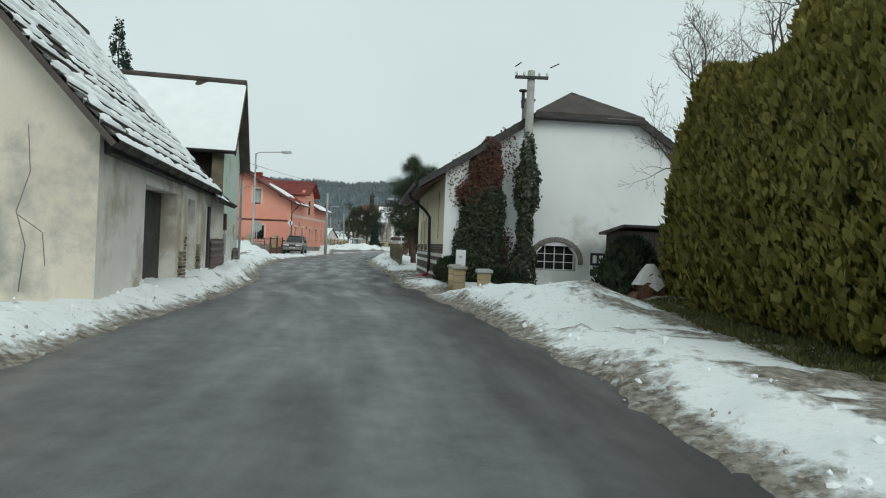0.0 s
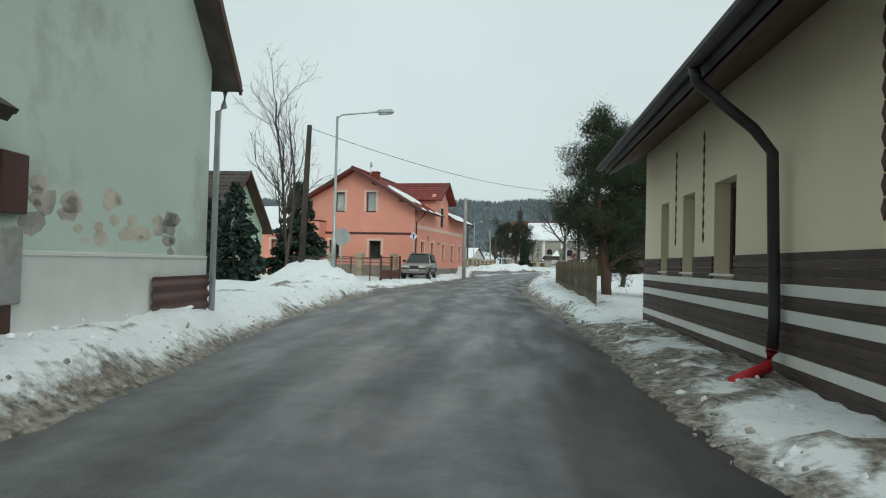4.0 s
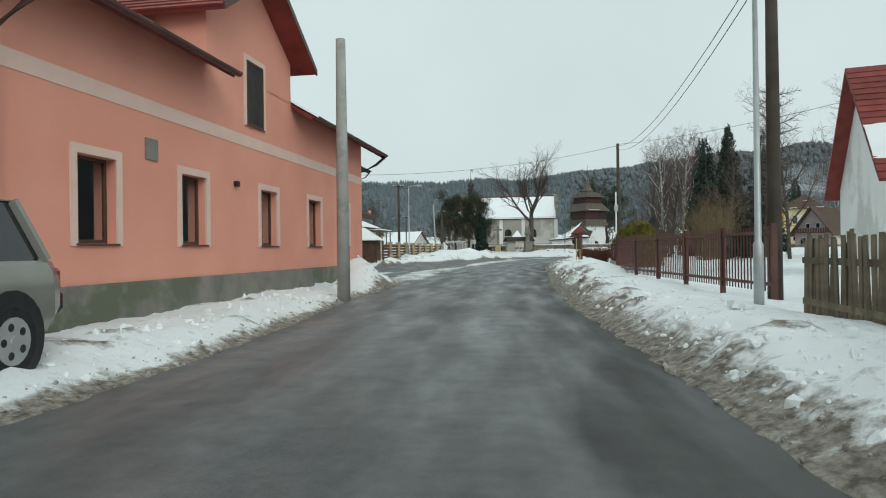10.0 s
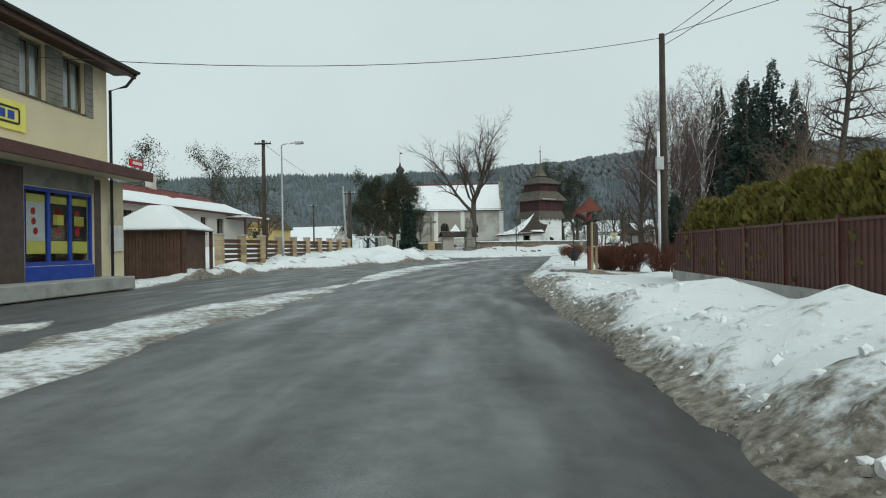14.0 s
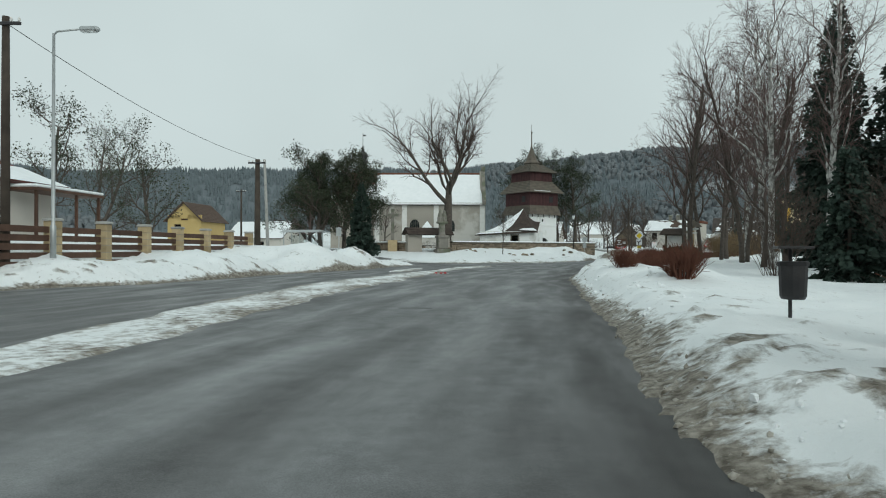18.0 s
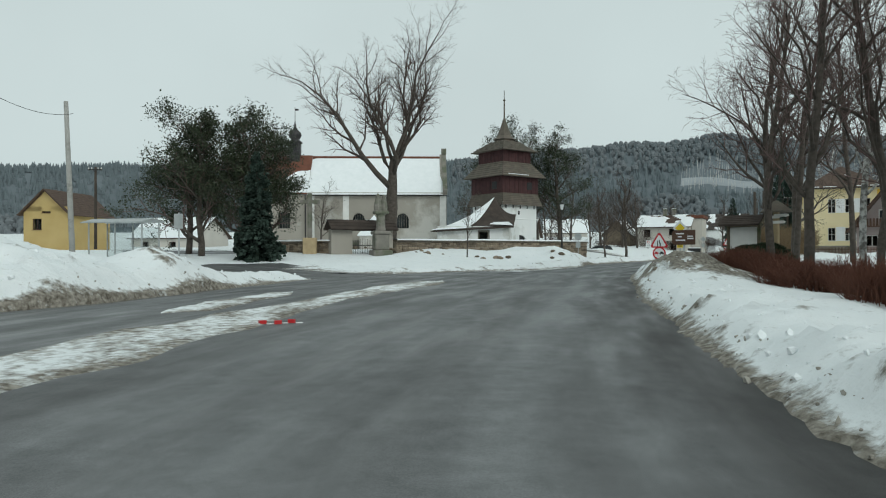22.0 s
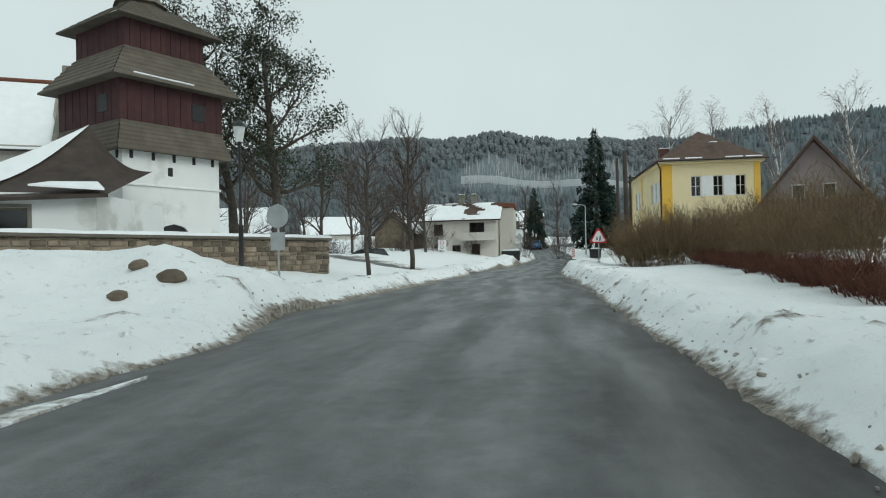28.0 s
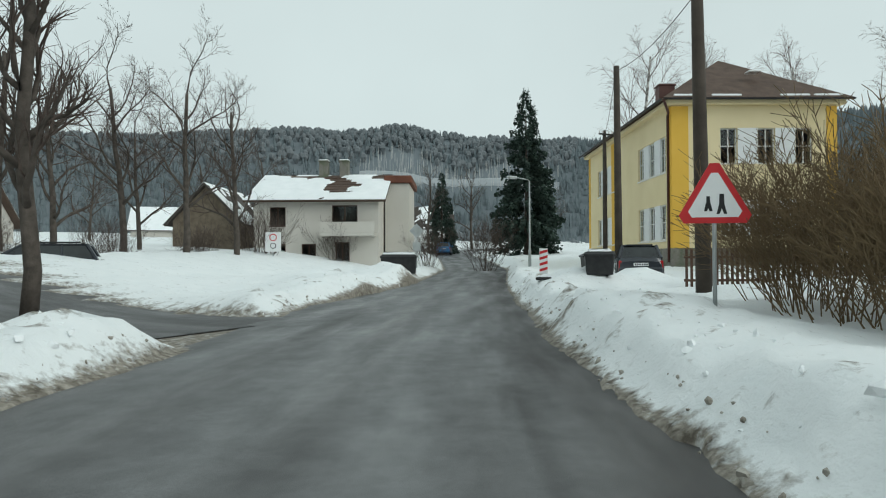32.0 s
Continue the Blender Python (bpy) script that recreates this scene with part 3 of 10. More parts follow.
def lattice(name, rows, material, attr=None, values=None, smooth=True):
    """A sheet from rows of points, all of one length."""
    w = len(rows[0])
    me = bpy.data.meshes.new(name)
    f = [(i * w + j, i * w + j + 1, (i + 1) * w + j + 1, (i + 1) * w + j) for i in range(len(rows) - 1) for j in range(w - 1)]
    me.from_pydata([p for r in rows for p in r], [], f)
    me.materials.append(M[material])
    if attr:
        at = me.attributes.new(attr, "FLOAT", "POINT")
        at.data.foreach_set("value", [v for r in values for v in r])
    me.polygons.foreach_set("use_smooth", [smooth] * len(me.polygons))
    me.update()
    return me


STEPS = [0, .08, .18, .3, .44, .6, .78, .98, 1.2, 1.45, 1.75, 2.1, 2.5, 3, 3.6, 4.3, 5.2, 6.4, 8, 10, 13, 17]
_ys = [-12 + 0.2 * i for i in range(int(232 / 0.2))] + [220 + 0.6 * i for i in range(67)]
for _side, _nm in ((1, "snow_bank_right"), (-1, "snow_bank_left")):
    _rows, _vals = [], []
    for _y in _ys:
        _e = right_edge(_y) if _side > 0 else left_edge(_y)
        _wob = 0.16 * fbm(_y, _side * 7, 0.9, 2) + 0.10 * fbm(_y, _side * 3, 3.0, 6)
        _r, _v = [], []
        for _s in STEPS:
            _x = _e + _side * (_s + _wob * max(0, 1 - _s / 2))
            _z, _d = snow_height(_x, _y)
            if _s == 0:
                _z = rise(_y) - 0.03
            if _s >= 17:
                _z = base_height(_x, _y) - 0.3
            _r.append((_x, _y, _z))
            _v.append(_d)
        if _side < 0:
            _r.reverse(), _v.reverse()
        _rows.append(_r), _vals.append(_v)
    _ob = part(_nm, lattice(_nm, _rows, "ground", "grit", _vals), None)
    tagged(_ob, "ploughed roadside snow bank, gritty and brown towards the asphalt", "snow bank", kind="structure")

# the carriageway
_rows, _vals = [], []
for _i in range(int(330 / 0.5)):
    _y = -25 + 0.5 * _i
    _a, _b = left_edge(_y) - 0.35, right_edge(_y) + 0.35
    _main = max(_a, _b - 6.4)
    _r, _v = [], []
    for _j in range(57):
        _k = 1 - (1 - _j / 56) ** 1.6
        _x = _a + (_b - _a) * _k
        _u = (_x - _main) / (_b - _main)
        _wear = max(math.exp(-((_u - c) / 0.085) ** 2) for c in (0.14, 0.36, 0.62, 0.84)) if _u > 0 else 0.3
        _edge = ramp(_b - _x, 0.3, 1.3)
        _r.append((_x, _y, rise(_y) + 0.012 * fbm(_x, _y, 0.4, 4)))
        _v.append(0.12 - 0.75 * (1 - ramp(_b - _x + 0.35 * fbm(0, _y, 0.25, 3) + 0.15 * fbm(0, _y, 1.1, 7), 1.38, 1.5)) + _wear * (0.75 + 0.5 * fbm(_x, _y, 0.12, 8)) * _edge + 0.25 * _edge)
    _rows.append(_r), _vals.append(_v)
_me = lattice("road", _rows, "road", "wheel", _vals)
_me.attributes.new("lane", "FLOAT", "POINT").data.foreach_set("value", [(p[0] - r[-1][0]) * (0.8 if p[1] > 160 else 1.0) for r in _rows for p in r])
road = part("road", _me, None)
tagged(road, "grey damp asphalt village road with pale worn wheel tracks", "road", kind="structure")
for _pts, _w in BRANCHES:
    _rows, _vals = [], []
    for (_ax, _ay), (_bx, _by) in zip(_pts, _pts[1:]):
        _n = max(2, int(math.hypot(_bx - _ax, _by - _ay) / 0.8))
        _nx, _ny = -(_by - _ay), _bx - _ax
        _q = math.hypot(_nx, _ny)
        for _i in range(_n + 1):
            _k = _i / _n
            _row = []
            for _j in range(7):
                _o = (_j / 3 - 1) * (_w + 0.25)
                _px, _py = _ax + (_bx - _ax) * _k + _nx / _q * _o, _ay + (_by - _ay) * _k + _ny / _q * _o
                _in = left_edge(_py) + 0.1 < _px < right_edge(_py) - 0.1
                _row.append((_px, _py, rise(_py) - 0.05 if _in else base_height(_px, _py) + 0.012 + 0.01 * fbm(_px, _py, 0.5, 2)))
            _rows.append(_row), _vals.append([0.3] * 7)
    _me = lattice("side_road", _rows, "road", "wheel", _vals)
    _me.attributes.new("lane", "FLOAT", "POINT").data.foreach_set("value", [k * 0.6 for r in _rows for k in range(7)])
    _ob = part("side_road", _me, None)
    tagged(_ob, "narrow damp asphalt side road between snow", "road", kind="structure")


def height_at(x, y):
    """Where a thing stands: the top of snow or asphalt."""
    if left_edge(y) < x < right_edge(y):
        return rise(y)
    return snow_height(x, y)[0]


# ice left lying on the asphalt
def ice_patch(near, far, seed, name="ice_strip"):
    rows, vals = [], []
    n = 70
    for i in range(n + 1):
        k = i / n
        ax, ay = np.interp(k, *zip(*[(j / (len(near) - 1), p[0]) for j, p in enumerate(near)])), np.interp(k, *zip(*[(j / (len(near) - 1), p[1]) for j, p in enumerate(near)]))
        bx, by = np.interp(k, *zip(*[(j / (len(far) - 1), p[0]) for j, p in enumerate(far)])), np.interp(k, *zip(*[(j / (len(far) - 1), p[1]) for j, p in enumerate(far)]))
        pinch = min(1, 6 * k, 6 * (1 - k))
        row, v = [], []
        for j in range(9):
            u = j / 8
            w = 0.5 + (u - 0.5) * pinch * (1 + 0.35 * fbm(ax * 0.7, ay * 0.7, 1, seed + (0 if u < 0.5 else 5)))
            x, y = ax + (bx - ax) * w, ay + (by - ay) * w
            edge = min(j, 8 - j)
            z = -0.015 if edge == 0 else 0.022 + 0.018 * fbm(x, y, 1.4, seed)
            row.append((x, y, z))
            v.append(0.75 - 0.35 * ramp(edge, 0, 2.2) + 0.5 * fbm(x, y, 0.9, seed + 2))
        rows.append(row), vals.append(v)
    ob = part(name, lattice(name, rows, "ground", "grit", vals), None)
    return tagged(ob, "grey trodden ice lying on the asphalt", "ice", kind="structure")


ice_patch([(-12.6, 107), (-12.4, 116), (-11.7, 124), (-10.2, 134), (-7.3, 150)], [(-14.4, 106), (-14.2, 118), (-13.9, 127), (-11.9, 136), (-8.0, 151)], 1.0)
ice_patch([(-13.2, 80), (-13.2, 88), (-13.4, 99), (-13.0, 108)], [(-15.2, 82.5), (-15.2, 87), (-15.6, 97), (-14.3, 107)], 4.0)
ice_patch([(-16.4, 89), (-16.0, 95)], [(-18.0, 90.5), (-17.6, 95.5)], 7.0)
ice_patch([(-9.3, 141.5), (-6.8, 149), (-5.4, 153)], [(-10.4, 141), (-8.6, 149.5), (-6.6, 154)], 9.0)
ice_patch([(-11.5, 139.5), (-10.2, 146)], [(-12.6, 140.5), (-11.2, 147)], 13.0)
ice_patch([(-7, 165.2), (-1, 164.6), (4, 172)], [(-7, 166.4), (-0.5, 166.2), (4.4, 174)], 15.0)
ice_patch([(-11.3, 46.7), (-12.4, 47.6)], [(-14.8, 45.7), (-15.6, 46.8)], 17.0)
ice_patch([(1.2, 15.2), (2.6, 18.6)], [(3.6, 14.4), (4.6, 18.2)], 19.0)
ice_patch([(-7.1, 83.6), (-7.0, 88)], [(-6.0, 83.4), (-5.8, 88)], 21.0)

# the land around, out to the wooded hills
_rows, _vals = [], []
_gx = [-1500, -900, -500, -300, -200, -140, -100, -75, -60, -50, -42, -36, -30, -25, -20, -15, -10, -5, 0, 5, 10, 15, 20, 25, 30, 36, 42, 50, 60, 75, 100, 140, 200, 300, 500, 900, 1500]
_gy = [-900, -400, -200, -100, -60, -30] + list(range(-15, 270, 6)) + [280, 300, 330, 370, 420, 500, 620, 800, 1100, 1600, 2400]
for _y in _gy:
    _r, _v = [], []
    for _x in _gx:
        _in = -3 < _x - left_edge(_y) + 8 and _x < right_edge(_y) + 8 and -40 < _y < 350
        _z = rise(_y) - 0.35 if _in else base_height(_x, _y) + 0.02 - 0.2 * ramp(18 - min(abs(_x - left_edge(_y)), abs(_x - right_edge(_y))), 0, 4)
        _r.append((_x, _y, _z)), _v.append(0.15 + 0.2 * fbm(_x, _y, 0.03, 1))
    _rows.append(_r), _vals.append(_v)
ground = part("ground", lattice("ground", _rows, "ground", "grit", _vals), None)
tagged(ground, "snow-covered village ground reaching out to the hills", "ground", kind="structure")

# ---------------------------------------------------------------- house building
def frames(L, W):
    """The four walls' frames: x along the wall, y inwards, seen from outside left to right."""
    return {"f": Matrix.Identity(4), "r": Matrix.Translation((L, 0, 0)) @ Matrix.Rotation(radians(90), 4, "Z"),
            "b": Matrix.Translation((L, W, 0)) @ Matrix.Rotation(radians(180), 4, "Z"), "l": Matrix.Translation((0, W, 0)) @ Matrix.Rotation(radians(270), 4, "Z")}


def wall(b, fm, length, z0, z1, t, holes=(), top=None):
    """A wall with holes (u0, u1, z0, z1) cut through it; top is the outline of a gable above z1."""
    k = len(b.v)
    us = sorted({0, length, *[h[0] for h in holes], *[h[1] for h in holes]})
    zs = sorted({z0, z1, *[h[2] for h in holes], *[h[3] for h in holes]})
    nu, nz = len(us) - 1, len(zs) - 1

    def solid(i, j):
        if not (0 <= i < nu and 0 <= j < nz):
            return False
        cu, cz = (us[i] + us[i + 1]) / 2, (zs[j] + zs[j + 1]) / 2
        return not any(h[0] < cu < h[1] and h[2] < cz < h[3] for h in holes)

    for i in range(nu):
        for j in range(nz):
            if not solid(i, j):
                continue
            a, c, e, g = us[i], us[i + 1], zs[j], zs[j + 1]
            b.quad((a, 0, e), (c, 0, e), (c, 0, g), (a, 0, g))
            b.quad((c, t, e), (a, t, e), (a, t, g), (c, t, g))
            if not solid(i - 1, j):
                b.quad((a, t, e), (a, 0, e), (a, 0, g), (a, t, g))
            if not solid(i + 1, j):
                b.quad((c, 0, e), (c, t, e), (c, t, g), (c, 0, g))
            if not solid(i, j - 1):
                b.quad((a, t, e), (c, t, e), (c, 0, e), (a, 0, e))
            if not solid(i, j + 1):
                b.quad((a, 0, g), (c, 0, g), (c, t, g), (a, t, g))
    if top:
        b.prism([(u, 0, z) for u, z in top], (0, t, 0))
    # ends stop short of the neighbour's face
    b.v[k:] = [(.003 if abs(u) < 1e-6 else length - .003 if abs(u - length) < 1e-6 else u, y, z) for u, y, z in b.v[k:]]
    return b.move(fm, k)


def window(house, fm, u0, u1, z0, z1, frame="trim_white", bars=(2, 1), recess=0.14, trim=None, tw=0.13, sill="sheet_brown", curtain=False, fw=0.06, room=True):
    """A window in a hole: frame, panes, sill, and a plaster surround if there is one."""
    b = Build()
    y0, y1 = recess, recess + 0.06
    b.box(u0, u0 + fw, y0, y1, z0, z1, 0.008).box(u1 - fw, u1, y0, y1, z0, z1, 0.008)
    b.box(u0 + fw, u1 - fw, y0 + .002, y1 - .002, z0, z0 + fw).box(u0 + fw, u1 - fw, y0 + .002, y1 - .002, z1 - fw, z1)
    iu0, iu1, iz0, iz1 = u0 + fw, u1 - fw, z0 + fw, z1 - fw
    for i in range(1, bars[0]):
        c = iu0 + (iu1 - iu0) * i / bars[0]
        b.box(c - fw * 0.5, c + fw * 0.5, y0 + .004, y1 - .004, iz0, iz1)
    for j in range(1, bars[1]):
        c = iz0 + (iz1 - iz0) * j / bars[1]
        b.box(iu0, iu1, y0 + .006, y1 - .006, c - fw * 0.35, c + fw * 0.35)
    w = part("window", b.move(fm), frame, house)
    for i in range(bars[0]):
        a, c = iu0 + (iu1 - iu0) * i / bars[0], iu0 + (iu1 - iu0) * (i + 1) / bars[0]
        p = part("pane", Build().box(a, c, y0 + .025, y0 + .033, iz0, iz1).move(fm), "glass", w)
        p.visible_shadow = False
    if curtain:
        cb = Build()
        n = 14
        for i in range(n):
            a, c = iu0 + (iu1 - iu0) * i / n, iu0 + (iu1 - iu0) * (i + 1) / n
            cb.quad((a, y1 + .06 + .02 * (i % 2), iz0), (c, y1 + .06 + .02 * ((i + 1) % 2), iz0), (c, y1 + .06 + .02 * ((i + 1) % 2), iz1), (a, y1 + .06 + .02 * (i % 2), iz1))
        part("curtain", cb.move(fm), "curtain", w)
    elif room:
        # Added dark sheet behind the pane paints the room's shade; no room is built.
        part("room_shade_sheet", Build().box(u0 - .3, u1 + .3, y1 + 0.9, y1 + 0.95, z0 - .4, z1 + .3).move(fm), "room_shade", w)
    if sill:
        part("sill", Build().box(u0 - .04, u1 + .04, -.05, recess, z0 - .035, z0 - .002, 0.006).move(fm), sill, w)
    if trim:
        tb = Build()
        tb.box(u0 - tw, u0, -.025, .02, z0 - .04, z1 + tw).box(u1, u1 + tw, -.025, .02, z0 - .04, z1 + tw).box(u0, u1, -.0245, .02, z1, z1 + tw)
        part("surround", tb.move(fm), trim, w)
    return w


def door(house, fm, u0, u1, z0, z1, material="brown_wood", recess=0.15, planks=5, handle=True):
    b = Build()
    for i in range(planks):
        a, c = u0 + (u1 - u0) * i / planks, u0 + (u1 - u0) * (i + 1) / planks
        b.box(a + .004, c - .004, recess, recess + .05, z0, z1, 0.006)
    d = part("door", b.move(fm), material, house)
    if handle:
        part("handle", Build().tube([(u1 - .1, recess, z0 + 1.0), (u1 - .1, recess - .05, z0 + 1.0), (u1 - .22, recess - .05, z0 + 1.0)], .01, 6).move(fm), "galv", d)
    return d


def roof(house, A, a, s, la, ls, tile, t=0.1, course=0.33, snow=None, res=0.28, name="roof", seed=1.0, lip=0.03, verge=None):
    """A pitched plane from the eave's start A, along a and up s; snow gives the depth of snow at (u, v) or less than 0 for none."""
    A, a, s = Vector(A), Vector(a).normalized(), Vector(s).normalized()
    n = a.cross(s).normalized()
    b = Build()
    P = lambda u, v, h: A + a * u + s * v + n * h
    b.prism([P(0, 0, -t), P(la, 0, -t), P(la, ls, -t), P(0, ls, -t)], n * (t - 0.01))
    m = max(2, int(ls / course))
    k = max(3, int(la / 0.6))
    r = part(name, b, tile, house)
    for i in range(m):
        v0, v1 = ls * i / m, ls * (i + 1) / m
        b = Build()
        off = [lip + 0.012 * noise.noise(Vector((j * 1.7, i * 3.1, seed))) for j in range(k + 1)]
        for j in range(k):
            u0, u1 = la * j / k, la * (j + 1) / k
            b.quad(P(u0, v0 - .02, off[j]), P(u1, v0 - .02, off[j + 1]), P(u1, v1, 0.002), P(u0, v1, 0.002))
            b.quad(P(u0, v0 - .02, -.01), P(u1, v0 - .02, -.01), P(u1, v0 - .02, off[j + 1]), P(u0, v0 - .02, off[j]))
        part("roof_course", b, tile, r)
    if snow:
        nu, nv = max(4, int(la / res)), max(4, int(ls / res))
        vs, fs = [], []
        for i in range(nv + 1):
            for j in range(nu + 1):
                u, v = la * j / nu, ls * i / nv
                d = snow(u, v)
                e = 1 if 0 < i < nv and 0 < j < nu else 0.35
                vs.append(tuple(P(u, v, max(-0.04, lip + d * e if d > 0 else -0.04))))
        for i in range(nv):
            for j in range(nu):
                q = (i * (nu + 1) + j, i * (nu + 1) + j + 1, (i + 1) * (nu + 1) + j + 1, (i + 1) * (nu + 1) + j)
                if max(snow(la * (j + c) / nu, ls * (i + d) / nv) for c in (0, 1) for d in (0, 1)) > 0:
                    fs.append(q)
        sb = Build()
        sb.v, sb.f = vs, fs
        part("snow_cover", sb, "snow", r, "uneven snow lying on the roof", smooth=True)
    return r


def gutter(house, p, q, r=0.07, material="sheet_dark"):
    p, q = Vector(p), Vector(q)
    b = Build()
    d = (q - p).normalized()
    side = d.cross(Vector((0, 0, 1))).normalized()
    pts = [side * (r * math.cos(x)) + Vector((0, 0, -r * math.sin(x))) for x in [math.pi * i / 6 for i in range(7)]]
    inner = [x * 0.88 for x in reversed(pts)]
    b.prism([p + x for x in pts + inner], q - p)
    return part("gutter", b, material, house)


def downpipe(house, path, r=0.05, material="sheet_dark"):
    return part("downpipe", Build().tube(path, r, 10), material, house, smooth=True)


def chimney(house, x, y, z0, z1, w=0.45, d=0.45, material="plinth", snow=True):
    b = Build().box(x - w / 2, x + w / 2, y - d / 2, y + d / 2, z0, z1, 0.01).box(x - w / 2 - .05, x + w / 2 + .05, y - d / 2 - .05, y + d / 2 + .05, z1, z1 + .09, 0.015)
    c = part("chimney", b, material, house)
    if snow:
        part("snow_cap", Build().box(x - w / 2 - .03, x + w / 2 + .03, y - d / 2 - .03, y + d / 2 + .03, z1 + .09, z1 + .17, 0.035), "snow", c)
    return c


def patchy(th, cover, seed, su=0.5, sv=0.5):
    """Snow depth th over a share cover of a roof, in patches."""
    return lambda u, v: th * (0.7 + 0.4 * noise.noise(Vector((u * 0.7, v * 0.7, seed)))) if noise.fractal(Vector((u * su, v * sv, seed)), 1.0, 2.0, 4) < cover else -1.0

# ---------------------------------------------------------------- cream barn with lean-to
def at_line(p, q):
    return pose(p[0], p[1], 0, 0, 0, math.degrees(math.atan2(q[1] - p[1], q[0] - p[0])))


M["plaster_barn"] = mat("cream_white_flaking_plaster", (0.66, 0.63, 0.56), (0.82, 0.80, 0.75), 0.8, 0.92, 0.35, stain=(0.44, 0.39, 0.31), stain_amt=0.45, fine=25)
M["char_wood"] = mat("blackened_old_boards", (0.028, 0.026, 0.025), (0.075, 0.07, 0.068), 5, 0.7, 0.4, fine=40)


def barn():
    L, W, h, rz = 9.5, 7.0, 3.08, 7.0
    hs = thing("barn", at_line((-5.26, 10.1), (-7.8, 24.0)), "old cream plastered barn with crumbling walls and a snowy tiled roof", "barn")
    fm = frames(L, W)
    b = Build()
    wall(b, fm["f"], L, -.3, h, .4, [(2.72, 5.5, .3, 2.3), (6.85, 7.75, .3, 2.3)])
    part("road_wall", b, "plaster_barn", hs, "cream-white peeling plaster wall")
    b = Build()
    wall(b, fm["l"], W, -.3, h, .4, [], [(0, h), (W, h), (W / 2, rz - .15)])
    part("gable_wall", b, "plaster_cream", hs, "cream plaster gable with long cracks")
    part("back_wall", wall(Build(), fm["b"], L, -.3, h, .4), "plaster_barn", hs)
    part("end_wall", wall(Build(), fm["r"], W, -.3, h, .4, [], [(0, h), (W, h), (W / 2, rz - .15)]), "plaster_barn", hs)
    door(hs, fm["f"], 2.74, 5.48, .3, 2.28, "char_wood", .34, 14, False)
    door(hs, fm["f"], 6.87, 7.73, .3, 2.28, "char_wood", .18, 5)
    # plain lintel and pilaster strips between the doors
    part("lintel", Build().box(2.6, 5.62, -.03, .02, 2.3, 2.44, .012).move(fm["f"]), "plaster_barn", hs)
    for u in (5.95, 8.25):
        part("pilaster", Build().box(u, u + .42, -.07, .02, -.2, h - .5, .025).move(fm["f"]), "plaster_barn", hs, "crumbling pilaster strip")
    # cracks run down the gable
    for pts in ([(W - 1.0, 2.9), (W - .95, 2.2), (W - 1.12, 1.6), (W - .98, 1.1), (W - 1.05, .4)], [(W - 1.1, 1.55), (W - .75, 1.3), (W - .7, .8)], [(W - 2.6, 3.4), (W - 2.5, 2.7), (W - 2.7, 2.2)]):
        part("crack", Build().tube([(u, .004, z) for u, z in pts], .012, 4).move(fm["l"]), "plinth", hs)
    # bared brick where the plaster fell
    for u0, z0, nu, nz in ((5.85, .3, 2, 8), (6.1, 1.0, 1, 4), (8.1, .4, 1, 9)):
        for i in range(nz):
            for j in range(nu):
                o = .07 * (i % 2) + random.uniform(-.02, .02)
                part("brick", Build().box(u0 + j * .27 + o, u0 + j * .27 + .25 + o, -.085, .03, z0 + i * .085, z0 + i * .085 + .07, 0.008).move(fm["f"]), "rubble", hs)
    sl = (W / 2 + .0)
    up = (0, W / 2, rz - h)
    over = .55
    k = Vector(up).normalized() * over
    def striped(u, v):
        c = int(v / .36)
        keep = .19 + .22 * noise.noise(Vector((u * 2.3, c * 5.7, 1))) + .1 * noise.noise(Vector((u * 7, c * 3.1, 6))) + .05 * (u / 10)
        return .03 + .012 * noise.noise(Vector((u * 3, v * 3, 3))) if v - c * .36 < keep and noise.noise(Vector((u * .5 + 9, v * .6, 4))) > -.38 else -1

    ls = Vector(up).length + over
    roof(hs, Vector((-.45, 0, h)) - k, (1, 0, 0), up, L + .55, ls, "tile_dark", snow=striped, res=0.085, lip=.045, course=.36)
    roof(hs, Vector((L + .1, W, h)) - Vector((0, -k.y, k.z)), (-1, 0, 0), (0, -W / 2, rz - h), L + .55, ls, "tile_dark")
    part("ridge_cap", Build().tube([(-.45, W / 2, rz + .0), (L + .1, W / 2, rz)], .12, 8), "tile_dark", hs)
    for i in range(11):
        u = .1 + i * .95
        part("rafter_end", Build().prism([(u, -.42, h - .40), (u, .1, h - .02), (u, .1, h - .2), (u, -.38, h - .52)], (.12, 0, 0)), "char_wood", hs)
    part("eave_beam", Build().box(.2, L, -.14, .02, h - .52, h - .12, .02), "char_wood", hs)
    # lean-to at the far end
    an = thing("lean_to_shed", at_line((-5.26, 10.1), (-7.8, 24.0)) @ pose(L + .02, 0, 0), "low plastered lean-to with brown corrugated panel along its foot", "shed")
    l2, h2 = 3.4, 2.75
    f2 = frames(l2, 4.5)
    part("road_wall", wall(Build(), f2["f"], l2, -.3, h2, .35, [(.15, .55, .3, 2.3)]), "plaster_barn", an)
    part("end_wall", wall(Build(), f2["r"], 4.5, -.3, h2, .35), "plaster_barn", an)
    part("back_wall", wall(Build(), f2["b"], l2, -.3, h2, .35), "plaster_barn", an)
    part("shutter", Build().box(.2, .5, -.05, .06, .25, 2.25, .01), "black", an, "dark weathered upright board")
    cb = Build()
    n = 40
    for i in range(n):
        z0, z1 = .25 + 1.05 * i / n, .25 + 1.05 * (i + 1) / n
        y0, y1 = -.05 - .022 * math.sin(i * 2 * math.pi / 8), -.05 - .022 * math.sin((i + 1) * 2 * math.pi / 8)
